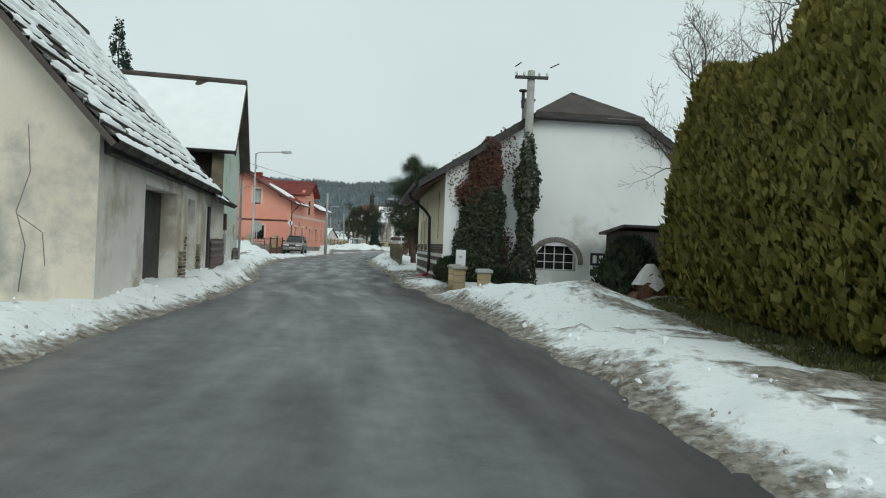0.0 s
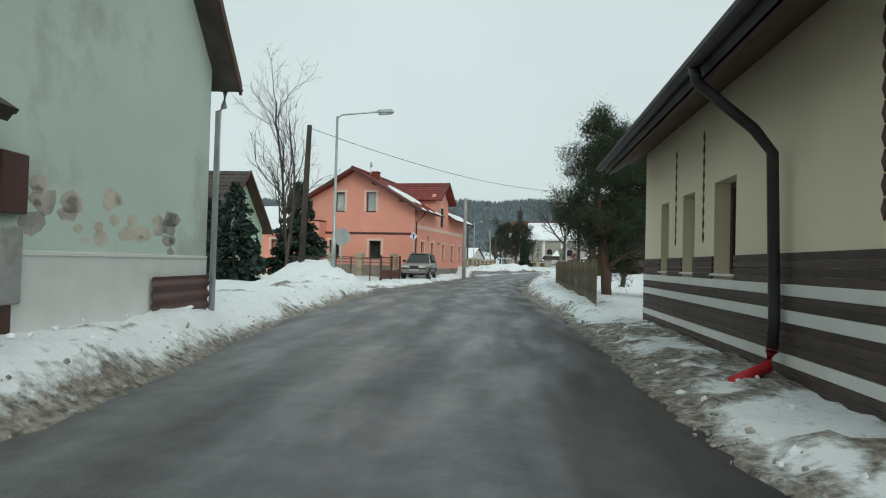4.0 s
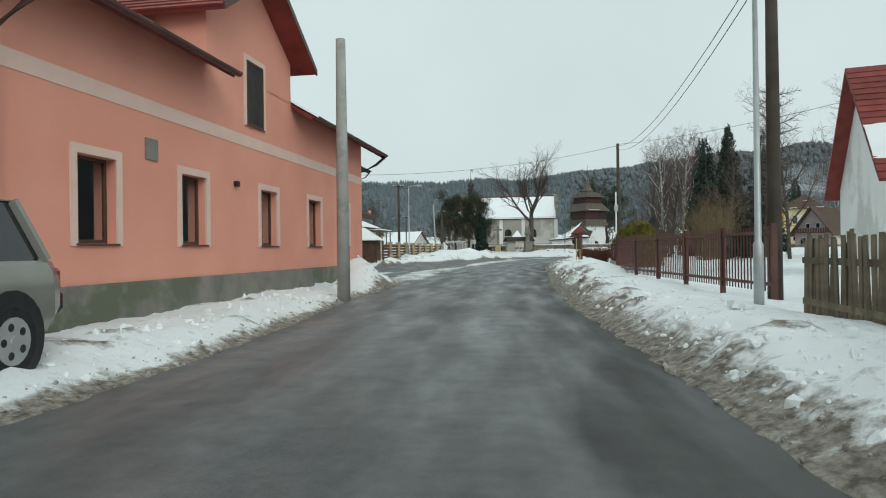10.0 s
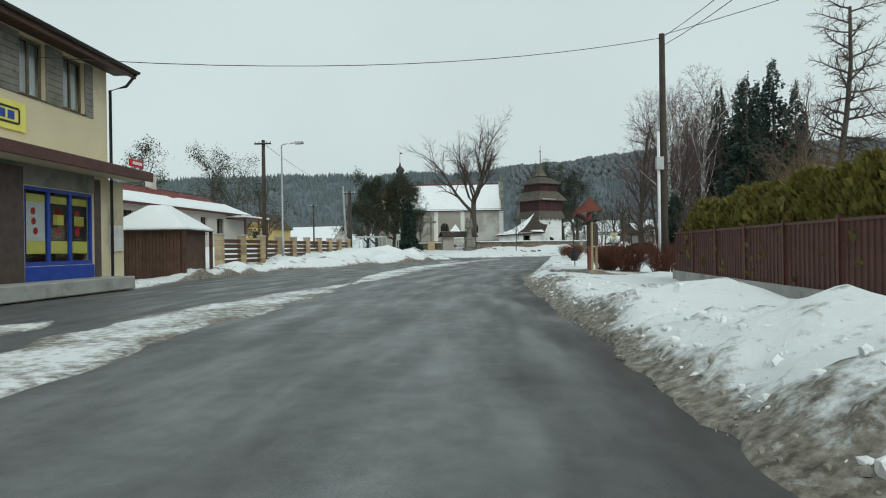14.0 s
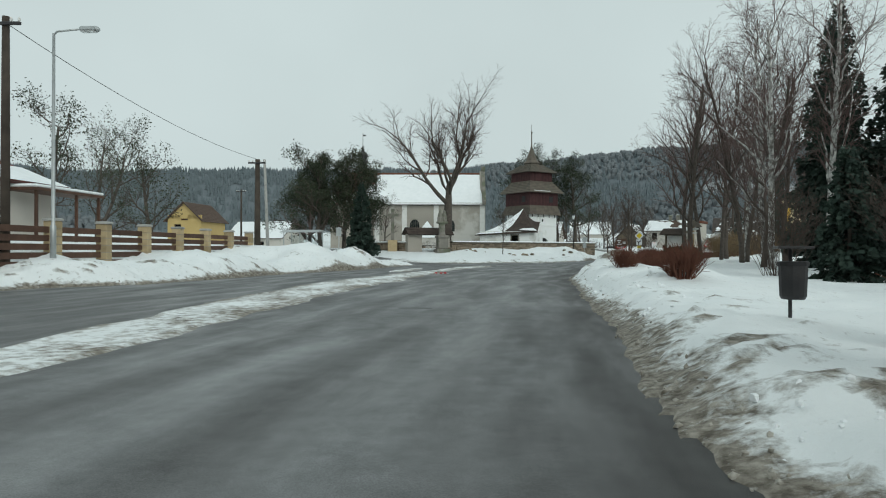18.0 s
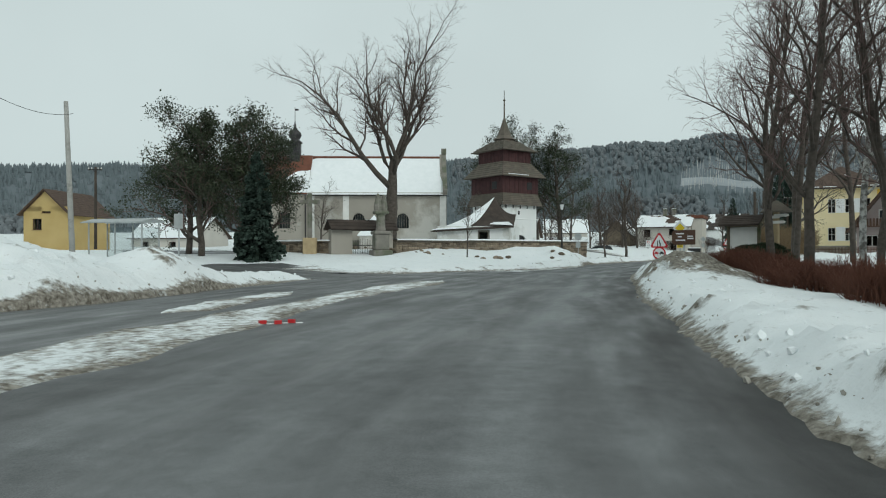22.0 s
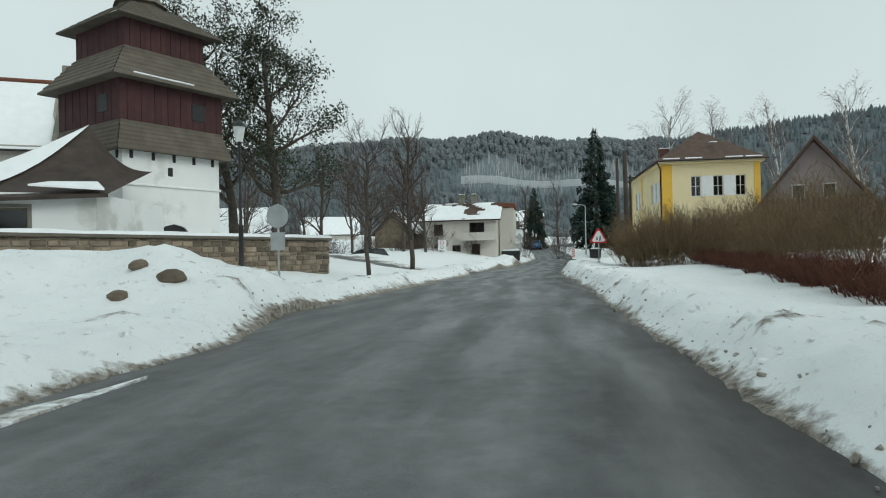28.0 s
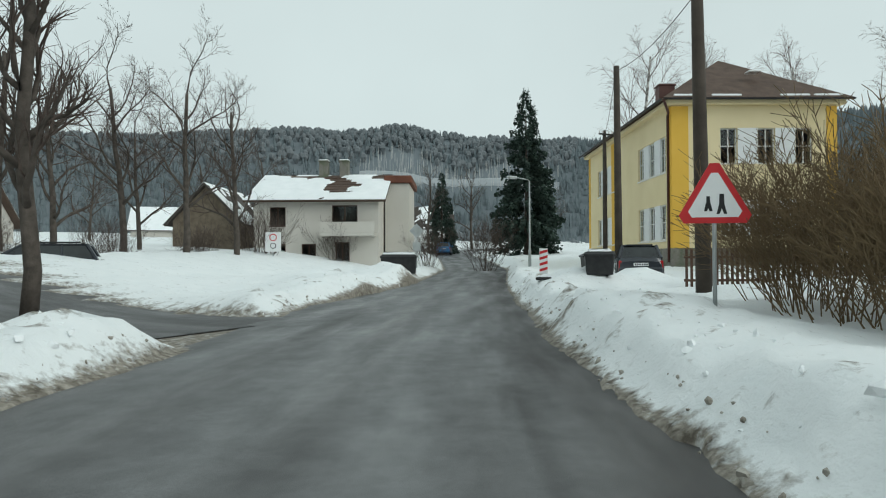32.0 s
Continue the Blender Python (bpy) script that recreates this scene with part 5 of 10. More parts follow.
def green_house():
    L, W, h, rz = 6.4, 9, 3.1, 5.95
    hs = thing("green_house", at_line((-20.6, 47.6), (-21.4, 54.0)), "light green house with a dark brown tiled gable roof", "house")
    fm = frames(L, W)
    part("gable_wall", wall(Build(), fm["f"], L, -.3, h, .35, [(4.2, 5.2, 1.2, 2.4), (.9, 1.9, 1.2, 2.4)]), "plaster_green", hs)
    b = Build()
    wall(b, Matrix.Translation((2.3, 0, 0)), 1.8, h, 4.6, .35, [(.35, 1.45, 3.3, 4.4)])
    b.prism([(0, 0, h), (2.3, 0, h), (2.3, 0, 5.1)], (0, .35, 0)).prism([(L - 2.3, 0, h), (L, 0, h), (L - 2.3, 0, 5.1)], (0, .35, 0)).prism([(2.3, 0, 4.6), (L - 2.3, 0, 4.6), (L - 2.3, 0, 5.1), (L / 2, 0, rz - .1), (2.3, 0, 5.1)], (0, .35, 0))
    part("gable_top", b, "plaster_green", hs)
    window(hs, fm["f"], 4.2, 5.2, 1.2, 2.4, "brown_wood", (2, 1), .12)
    window(hs, fm["f"], .9, 1.9, 1.2, 2.4, "brown_wood", (2, 1), .12)
    window(hs, fm["f"], 2.65, 3.75, 3.3, 4.4, "brown_wood", (2, 1), .12)
    for s in "rbl":
        part("wall", wall(Build(), fm[s], W if s in "rl" else L, -.3, h, .35), "plaster_green", hs)
    up = Vector((L / 2, 0, rz - h))
    k = up.normalized() * .5
    roof(hs, Vector((0, W + .4, h)) - k, (0, -1, 0), up, W + .9, up.length + .5, "tile_dark")
    roof(hs, Vector((L, -.5, h)) - Vector((-k.x, 0, k.z)), (0, 1, 0), (-L / 2, 0, rz - h), W + .9, up.length + .5, "tile_brown")
    chimney(hs, L / 2, 4, 5.4, 6.7, .6, .6)
    gutter(hs, (L + k.x, -.5, h - k.z), (L + k.x, W, h - k.z), .07, "sheet_brown")
    for s in (0, 1):
        x0, x1 = (-k.x, L / 2) if not s else (L + k.x, L / 2)
        part("bargeboard", Build().prism([(x0, -.53, h - k.z - .14), (x1, -.53, rz - .14), (x1, -.53, rz + .06), (x0, -.53, h - k.z + .06)], (0, .05, 0)), "brown_wood", hs)


green_house()


def shop():
    L, W, h = 11.4, 9.0, 7.55
    hs = thing("village_shop", pose(-21.4, 94.0, 0.15, 0, 0, 90.5), "two-storey cream village shop with grey shingled window band, canopy and posters", "shop")
    fm = frames(L, W)
    ups = [(.8, 2.0), (2.95, 4.15), (5.0, 6.2), (7.0, 8.15), (8.95, 10.1)]
    disp = [(.65, 4.1, .75, 3.0), (7.15, 10.5, .75, 3.0)]
    part("front_wall", wall(Build(), fm["f"], L, -.3, h, .4, [(a, c, 5.5, 7.15) for a, c in ups] + disp + [(5.0, 6.0, .4, 3.3)]), "plaster_shop", hs)
    part("near_wall", wall(Build(), fm["l"], W, -.3, h, .4, [], [(0, h), (W, h), (W / 2, 8.8)]), "plaster_shop", hs)
    part("far_wall", wall(Build(), fm["r"], W, -.3, h, .4, [], [(0, h), (W, h), (W / 2, 8.8)]), "plaster_shop", hs)
    part("back_wall", wall(Build(), fm["b"], L, -.3, h, .4), "plaster_shop", hs)
    # shingled strip between the upper windows
    xs = [.35] + [v for p in ups for v in p] + [10.55]
    for a, c in zip(xs[::2], xs[1::2]):
        for j in range(9):
            part("shingle_course", Build().box(a, c, -.035, .01, 5.46 + j * .19, 5.46 + (j + 1) * .19 - .012, .008), "plinth", hs)
    for a, c in ups:
        window(hs, fm["f"], a, c, 5.5, 7.15, "grey_wood", (2, 1), .12, None, 0, "sheet_brown", curtain=True, fw=.09)
    # ground floor
    part("clinker_pier", Build().box(.15, .62, -.03, .01, .05, 3.5, .006), "brick_dark", hs)
    for a, c in ((4.14, 4.96), (6.04, 7.1), (10.54, 10.9)):
        part("clinker_pier", Build().box(a, c, -.03, .01, .05, 3.5, .006), "brick_dark", hs)
    part("lintel_band", Build().box(.62, 10.54, -.025, .01, 3.02, 3.6, .004), "plinth", hs)
    for a, c, z0, z1 in disp:
        fr = part("shop_window", Build().box(a, c, .05, .12, z0, z0 + .12).box(a, c, .05, .12, z1 - .1, z1).box(a, a + .1, .05, .12, z0 + .12, z1 - .1).box(c - .1, c, .05, .12, z0 + .12, z1 - .1).box(a, c, .04, .14, .75, .8), "blue", hs, "blue-framed shop window")
        part("blue_apron", Build().box(a, c, -.02, .02, .1, .74, .01), "blue", fr)
        n = 3
        for i in range(n):
            u0, u1 = a + .1 + (c - a - .2) * i / n, a + .1 + (c - a - .2) * (i + 1) / n
            if i:
                part("mullion", Build().box(u0 - .06, u0 + .06, .045, .13, z0 + .12, z1 - .1), "blue", fr)
            p = part("pane", Build().box(u0 + .07, u1 - .07, .08, .09, z0 + .12, z1 - .1), "glass", fr)
            p.visible_shadow = False
            dark = a > 5 and i > 0
            ps = part("poster", Build().box(u0 + .13, u1 - .13, .1, .115, z0 + .35, z1 - .2), "black" if dark else "white", fr, "shop poster")
            part("poster_strip", Build().box(u0 + .13, u1 - .13, .095, .1, z1 - .42, z1 - .2), "poster_yellow", ps)
            part("poster_strip", Build().box(u0 + .13, u1 - .13, .095, .1, z0 + .35, z0 + .72), "poster_yellow", ps)
            for q in range(3):
                uu, zz = (u0 + u1) / 2 + random.uniform(-.14, .14), z0 + 1.0 + q * .28
                part("poster_picture", Build().disc((uu, .1, zz), random.uniform(.1, .17), (0, -1, 0), .006, 12), "red" if i != 1 else "tail", ps)
            if dark:
                part("poster_note", Build().box(u0 + .25, u1 - .3, .09, .097, z0 + 1.2, z0 + 1.5), "poster_yellow", ps)
    part("shop_floor", Build().box(.4, L - .4, .5, W - .5, .1, .3), "plinth", hs)
    # Dark sheet added behind the shop windows in place of the shop's inner shade.
    part("room_shade_sheet", Build().box(.4, L - .4, 1.6, 1.65, .3, 5.0), "room_shade", hs)
    dr = part("shop_door", Build().box(5.02, 5.98, .1, .16, .4, 2.2, .01).box(5.02, 5.12, .1, .16, 2.2, 3.28).box(5.88, 5.98, .1, .16, 2.2, 3.28).box(5.12, 5.88, .1, .16, 3.2, 3.28), "trim_white", hs, "white shop door with fanlight")
    part("pane", Build().box(5.12, 5.88, .12, .13, 2.25, 3.2), "car_glass", dr)
    part("handle", Build().tube([(5.85, .1, 1.2), (5.85, .04, 1.2), (5.85, .04, 1.5), (5.85, .1, 1.5)], .015, 6), "galv", dr)
    part("step", Build().box(3.9, 11.2, -1.0, -.01, -.1, .32, .03), "concrete", hs)
    # canopy
    cn = part("canopy", Build().box(.1, 12.55, -.95, .0, 3.62, 3.86, .03), "plaster_shop", hs)
    part("canopy_edge", Build().box(.06, 12.6, -1.0, -.93, 3.58, 3.92, .02), "sheet_brown", cn)
    # the shop's board: a plain lettering shape
    sg = part("sign_board", Build().box(4.2, 7.2, -.06, -.005, 4.42, 5.2, .01), "poster_yellow", hs, "yellow shop sign board")
    part("sign_outline", Build().box(4.55, 6.9, -.07, -.058, 4.58, 4.64).box(4.55, 6.9, -.07, -.058, 4.98, 5.04).box(4.5, 4.56, -.07, -.058, 4.62, 5.0).box(6.89, 6.95, -.07, -.058, 4.62, 5.0), "black", sg)
    for i in range(6):
        u = 4.72 + i * .35
        part("sign_bar", Build().box(u, u + .25, -.072, -.058, 4.7, 4.93), "blue", sg)
    # red board on the far end
    rs = part("small_sign", Build().box(11.5, 12.4, -.75, -.68, 4.05, 4.3, .01), "red", hs, "small red projecting sign")
    part("sign_bar", Build().box(11.62, 12.25, -.765, -.748, 4.12, 4.22), "white", rs)
    # lower end building
    lb = part("end_block", Build().box(L + .01, L + 1.35, .2, W - 1, -.3, 3.6, .01), "plaster_shop", hs)
    roof(hs, (L + .02, -.4, 3.75), (1, 0, 0), (0, 1, .45), 1.7, 5.5, "tile_dark", snow=lambda u, v: .06 + .02 * noise.noise(Vector((u, v, 3))), name="lean_to_roof")
    for i in range(2):
        bd = part("notice_board", Build().box(L + .3 + .48 * i, L + .72 + .48 * i, .13, .2, 1.15, 2.05, .008), "trim_white", hs)
        for q in range(4):
            part("notice", Build().box(L + .33 + .48 * i + .18 * (q % 2), L + .49 + .48 * i + .18 * (q % 2), .12, .13, 1.22 + .4 * (q // 2), 1.55 + .4 * (q // 2)), "curtain", bd)
    # near low wing with its own small roof
    nw = part("near_wing", Build().box(-4.4, -.01, .5, W - 1, -.3, 3.55, .01), "plaster_shop", hs)
    roof(hs, (-4.6, -.2, 3.6), (1, 0, 0), (0, 1, .42), 4.55, 5.5, "tile_dark", snow=lambda u, v: .06 + .02 * noise.noise(Vector((u, v, 3))), name="wing_roof")
    downpipe(hs, [(-.25, -.25, 3.55), (-.25, .3, 3.2), (-.25, .42, 2.9), (-.25, .42, .1)], .05)
    # main roof
    up = Vector((0, W / 2, 1.35))
    k = up.normalized() * .7
    roof(hs, Vector((-.5, 0, h)) - k, (1, 0, 0), up, L + 1.0, up.length + .7, "tile_brown", t=.2)
    roof(hs, Vector((L + .5, W, h)) - Vector((0, -k.y, k.z)), (-1, 0, 0), (0, -W / 2, 1.35), L + 1.0, up.length + .7, "tile_brown", t=.2, snow=patchy(.06, .3, 2))
    part("fascia", Build().box(-.5, L + .5, -.78, -.72, h - k.z - .28, h - k.z + .03, .01), "brown_wood", hs)
    part("soffit", Build().box(-.5, L + .5, -.72, .0, h - .34, h - .3), "brown_wood", hs)
    gutter(hs, (-.5, -.86, h - .25), (L + .5, -.86, h - .25), .08, "sheet_dark")
    downpipe(hs, [(L + .4, -.86, h - .3), (L + .35, -.5, h - .75), (L + .08, -.08, h - .95), (L + .08, -.08, .1)], .05)
    downpipe(hs, [(-.4, -.86, h - .3), (-.3, -.5, h - .75), (.0, -.06, h - .95), (.0, -.06, 4.0)], .05)


shop()


def long_house():
    L, W, h, rz = 19.0, 8.0, 3.15, 4.7
    hs = thing("long_low_house", Matrix.Translation((0, 0, 1.15)) @ at_line((-29.0, 118.0), (-28.0, 137.0)), "long single-storey cream house under a snowy low roof", "house")
    fm = frames(L, W)
    wins = [(2.0, 3.0), (5.0, 6.0), (8.6, 9.5), (11.4, 12.3), (14.0, 15.2)]
    part("front_wall", wall(Build(), fm["f"], L, -1.5, h, .35, [(a, c, 1.35, 2.55) for a, c in wins]), "plaster_far", hs)
    for s in "rbl":
        part("wall", wall(Build(), fm[s], W if s in "rl" else L, -1.5, h, .35, [], [(0, h), (W, h), (W / 2, rz)] if s in "rl" else None), "plaster_far", hs)
    for a, c in wins:
        window(hs, fm["f"], a, c, 1.35, 2.55, "brown_wood", (2, 1), .12)
    up = Vector((0, W / 2, rz - h))
    k = up.normalized() * .6
    sn = lambda u, v: .11 + .03 * noise.noise(Vector((u * .5, v, 1)))
    sn2 = lambda u, v: sn(u, v) if v < 2.6 + .5 * noise.noise(Vector((u * .4, 3, 1))) else -1
    roof(hs, Vector((-.5, 0, h)) - k, (1, 0, 0), up, L + 1, up.length + .6, "tile_red", snow=sn2, res=.4)
    roof(hs, Vector((L + .5, W, h)) - Vector((0, -k.y, k.z)), (-1, 0, 0), (0, -W / 2, rz - h), L + 1, up.length + .6, "tile_red", snow=sn, res=.5)
    gutter(hs, (-.5, -k.y - .06, h - k.z), (L + .5, -k.y - .06, h - k.z), .07, "sheet_brown")
    chimney(hs, 3.0, W / 2, rz - .3, rz + 1.0, .6, .6, "plaster_far")
    chimney(hs, 12.0, W / 2, rz - .3, rz + .9, .55, .55, "plaster_far")
    part("porch_roof", Build().box(15.6, L + 1.6, -1.6, 0, 2.55, 2.68, .02), "brown_wood", hs)
    part("porch_snow", Build().box(15.6, L + 1.6, -1.6, -.02, 2.68, 2.82, .05), "snow", hs)
    for u in (15.8, 18.6, L + 1.4):
        part("porch_post", Build().box(u - .06, u + .06, -1.5, -1.38, 0, 2.55, .01), "brown_wood", hs)


long_house()

# ---------------------------------------------------------------- church, bell tower, churchyard
def church():
    hs = thing("church", pose(-21.8, 216, 0), "weathered plaster church with a snowy nave roof and rust-red chancel", "church")
    L, W, z0, h, rz = 18.5, 9.0, 0.0, 9.0, 14.3
    fm = frames(L, W)
    holes = [(5.9, 7.5, 4.6, 6.2), (11.8, 13.4, 4.2, 6.2)]
    part("nave_wall", wall(Build(), fm["f"], L, z0, h, .8, holes), "plaster_church", hs)
    part("west_gable", wall(Build(), fm["r"], W, z0, h, .8, [], [(0, h), (W, h), (W / 2, rz + .5)]), "plaster_church", hs)
    part("back_wall", wall(Build(), fm["b"], L, z0, h, .8), "plaster_church", hs)
    for a, c, d, e in holes:
        m = (a + c) / 2
        w = part("round_window", Build().disc((m, .35, e - .8), .82, (0, 1, 0), .06, 24).box(a, c, .36, .42, d, e - .8), "car_glass", hs)
        for i in range(4):
            part("bar", Build().box(a + .3 + i * .33, a + .34 + i * .33, .3, .34, d, e), "plinth", w)
        part("arch_fill", Build().prism([(a, .02, e - .75), (a + .2, .02, e - .25), (a + .55, .02, e - .02), (a, .02, e + .02)], (0, .3, 0)).prism([(c, .02, e + .02), (c - .55, .02, e - .02), (c - .2, .02, e - .25), (c, .02, e - .75)], (0, .3, 0)), "plaster_church", w)
    for u in (.0, 4.6, 9.9, 17.6):
        part("pilaster", Build().box(u, u + .8, -.08, .02, z0, h - .25, .02), "trim_white", hs, "pale flaking pilaster")
    part("cornice", Build().box(-.1, L + .1, -.22, .02, h - .3, h, .05), "plaster_church", hs)
    part("plinth", Build().box(0, L, -.1, .02, z0, 2.6, .03), "plinth", hs)
    up = Vector((0, W / 2, rz - h))
    k = up.normalized() * .45
    sn = lambda u, v: .12 + .03 * noise.noise(Vector((u * .4, v * .5, 1))) if v < up.length + .2 else -1
    roof(hs, Vector((-.1, 0, h)) - k, (1, 0, 0), up, L - .3, up.length + .45, "tile_rust", snow=sn, res=.5)
    roof(hs, Vector((L - .4, W, h)) - Vector((0, -k.y, k.z)), (-1, 0, 0), (0, -W / 2, rz - h), L - .3, up.length + .45, "tile_rust", snow=sn, res=.8)
    part("ridge_cap", Build().tube([(-.1, W / 2, rz + .08), (L - .4, W / 2, rz + .08)], .14, 8), "tile_rust", hs)
    gb = Build()
    for s in (-1, 1):
        gb.prism([(L - .5, W / 2 + s * (W / 2 + .5), h - .3), (L - .5, W / 2, rz + .25), (L - .5, W / 2, rz + .75), (L - .5, W / 2 + s * (W / 2 + .5), h + .3)], (.6, 0, 0))
    part("gable_coping", gb, "plinth", hs)
    part("gable_knob", Build().box(L - .55, L + .15, W / 2 - .35, W / 2 + .35, rz + .5, rz + 1.3, .06), "plinth", hs)
    gutter(hs, (-.1, -.5, h - .35), (L, -.5, h - .35), .12, "sheet_dark")
    downpipe(hs, [(-.4, -.4, h - .3), (-.4, -.12, h - .9), (-.4, -.12, 1.5)], .08, "sheet_dark")
    # chancel
    ch = frames(7.4, 8)
    cm = Matrix.Translation((-7.45, .4, 0))
    part("chancel_wall", wall(Build(), cm, 7.4, z0, 8.7, .8, [(3.3, 4.9, 4.2, 6.3)]), "plaster_church", hs)
    part("chancel_end", wall(Build(), cm @ Matrix.Translation((-.006, .004, 0)) @ ch["l"], 7.99, z0, 8.69, .8), "plaster_church", hs)
    cw = part("arched_window", Build().box(-4.15, -2.55, .75, .82, 4.2, 6.3), "car_glass", hs)
    for i in range(4):
        part("bar", Build().box(-4.0 + i * .36, -3.96 + i * .36, .7, .74, 4.2, 6.3), "plinth", cw)
    b = Build()
    e, t = 8.75, 14.5
    A, Bq, C, D = (-7.9, 0, e), (-.1, 0, e), (-.1, 4.5, t), (-5.2, 4.5, t)
    b.prism([A, Bq, C, D], (0, .02, .12))
    b.prism([A, D, (-7.9, 8.8, e)], (.05, 0, .12))
    part("chancel_roof", b, "tile_rust", hs, "rust-red tiled chancel roof")
    sb = Build()
    n = 16
    P = lambda u, v: Vector(A).lerp(Vector(Bq), u).lerp(Vector(D).lerp(Vector(C), u), v)
    for i in range(n):
        for j in range(5):
            top = lambda uu: .30 + .35 * uu * uu + .06 * math.sin(uu * 11)
            u0, u1 = i / n, (i + 1) / n
            q = [P(u0, top(u0) * j / 5), P(u1, top(u1) * j / 5), P(u1, top(u1) * (j + 1) / 5), P(u0, top(u0) * (j + 1) / 5)]
            sb.poly([v + Vector((0, -.08, .24)) for v in q])
    part("snow_cover", sb, "snow", hs, "snow sliding off the chancel roof", smooth=True)
    # ridge turret
    tx = -2.6
    tu = part("ridge_turret", Build().box(tx - .75, tx + .75, 3.75, 5.25, 13.6, 16.4, .08), "sheet_dark", hs, "dark sheet-metal ridge turret with onion dome")
    for y in (3.73,):
        part("louvre", Build().box(tx - .35, tx + .35, y - .02, y + .05, 15.2, 16.2, .02), "black", tu)
    part("dome", Build().lathe([(1.05, 0), (1.0, .15), (.75, .35), (.55, .5), (.8, .8), (.92, 1.15), (.8, 1.5), (.45, 1.85), (.2, 2.1), (.14, 2.6), (.05, 3.0), (.04, 4.6)], (tx, 4.5, 16.3), 14), "sheet_dark", tu, smooth=True)
    part("vane", Build().box(tx - .03, tx + .03, 4.48, 4.52, 20.6, 21.4).box(tx, tx + .5, 4.49, 4.51, 20.9, 21.15), "sheet_dark", tu)
    # small snowy annex roof before the nave
    an = part("annex", Build().box(7.2, 10.6, -4.2, -.02, 0, 3.2, .03), "plaster_church", hs)
    part("annex_roof", Build().poly([(6.9, -4.5, 3.2), (10.9, -4.5, 3.2), (8.9, -2, 5.9)]).poly([(10.9, -4.5, 3.2), (10.9, 0, 3.2), (8.9, -2, 5.9)]).poly([(6.9, 0, 3.2), (6.9, -4.5, 3.2), (8.9, -2, 5.9)]).box(6.9, 10.9, -4.5, 0, 3.1, 3.2), "snow", an, "pyramid roof covered in snow")


church()


def bell_tower():
    s = 5.0
    hs = thing("bell_tower", pose(1.95, 197.1, 0, 0, 0, 35), "whitewashed bell tower with dark red boarded storeys and shingled skirts", "tower")
    fm = frames(s, s)
    part("white_base", wall(Build(), fm["f"], s, 0, 6.5, .6, [(1.6, 3.4, 0, 2.9)]), "plaster_white", hs)
    for q in "rbl":
        part("white_base", wall(Build(), fm[q], s, 0, 6.5, .6), "plaster_white", hs)
    part("arch_gate", Build().prism([(1.6, .1, 0)] + [(2.5 + .9 * math.cos(a), .1, 2.0 + .9 * math.sin(a)) for a in [math.pi - math.pi * j / 10 for j in range(11)]] + [(3.4, .1, 0)], (0, .1, 0)), "black", hs)
    part("arch_fill", Build().prism([(1.6, 0, 2.0), (1.7, 0, 2.5), (2.0, 0, 2.78), (2.5, 0, 2.9), (1.6, 0, 2.95)], (0, .3, 0)).prism([(3.4, 0, 2.95), (2.5, 0, 2.9), (3.0, 0, 2.78), (3.3, 0, 2.5), (3.4, 0, 2.0)], (0, .3, 0)), "plaster_white", hs)
    part("string_course", Build().box(-.08, s + .08, -.08, s + .08, 4.55, 4.67, .03), "plaster_white", hs)
    for q in "fl":
        for i in range(5):
            u = .35 + i * 1.05
            part("loophole", Build().box(u, u + .16, -.03, .05, 5.75, 6.25, .01).move(fm[q]), "black", hs)
        part("niche", Build().box(2.2, 2.45, -.03, .05, 5.1, 5.5, .02).move(fm[q]), "black", hs)

    def skirt(z0, z1, r0, r1):
        c = s / 2
        for a in range(4):
            m = Matrix.Translation((c, c, 0)) @ Matrix.Rotation(math.pi / 2 * a, 4, "Z")
            b = Build()
            n = 7
            for j in range(n):
                k0, k1 = j / n, (j + 1) / n
                ra, rb = r0 + (r1 - r0) * k0, r0 + (r1 - r0) * k1
                za, zb = z0 + (z1 - z0) * k0, z0 + (z1 - z0) * k1
                b.quad((-ra, -ra - .03, za + .05), (ra, -ra - .03, za + .05), (rb, -rb, zb), (-rb, -rb, zb))
                b.quad((-ra, -ra - .03, za - .03), (ra, -ra - .03, za - .03), (ra, -ra - .03, za + .05), (-ra, -ra - .03, za + .05))
            b.quad((-r1, -r1, z0), (r1, -r1, z0), (r0, -r0, z0 - .02), (-r0, -r0, z0 - .02))
            part("shingle_skirt", b.move(m), "shingle", hs, "grey mossy shingle skirt roof")

    def storey(z0, z1, r, holes=True):
        c = s / 2
        for a in range(4):
            m = Matrix.Translation((c, c, 0)) @ Matrix.Rotation(math.pi / 2 * a, 4, "Z")
            n = 16
            for j in range(n):
                u0, u1 = -r + 2 * r * j / n, -r + 2 * r * (j + 1) / n
                part("board", Build().box(u0 + .008, u1 - .008, -r - .015 * (j % 2), -r + .05, z0, z1).move(m), "red_wood", hs)
            if holes:
                part("sound_hole", Build().box(r * .35, r * .35 + .75, -r - .04, -r + .02, z0 + .45, z0 + 1.25, .02).move(m), "black", hs)
        part("core", Build().box(c - r + .04, c + r - .04, c - r + .04, c + r - .04, z0, z1), "brown_wood", hs)

    skirt(6.1, 7.5, 2.95, 2.55)
    storey(7.4, 10.0, 2.62)
    skirt(9.2, 10.9, 3.25, 2.0)
    storey(10.7, 12.4, 2.05, False)
    skirt(12.1, 13.3, 2.65, 1.1)
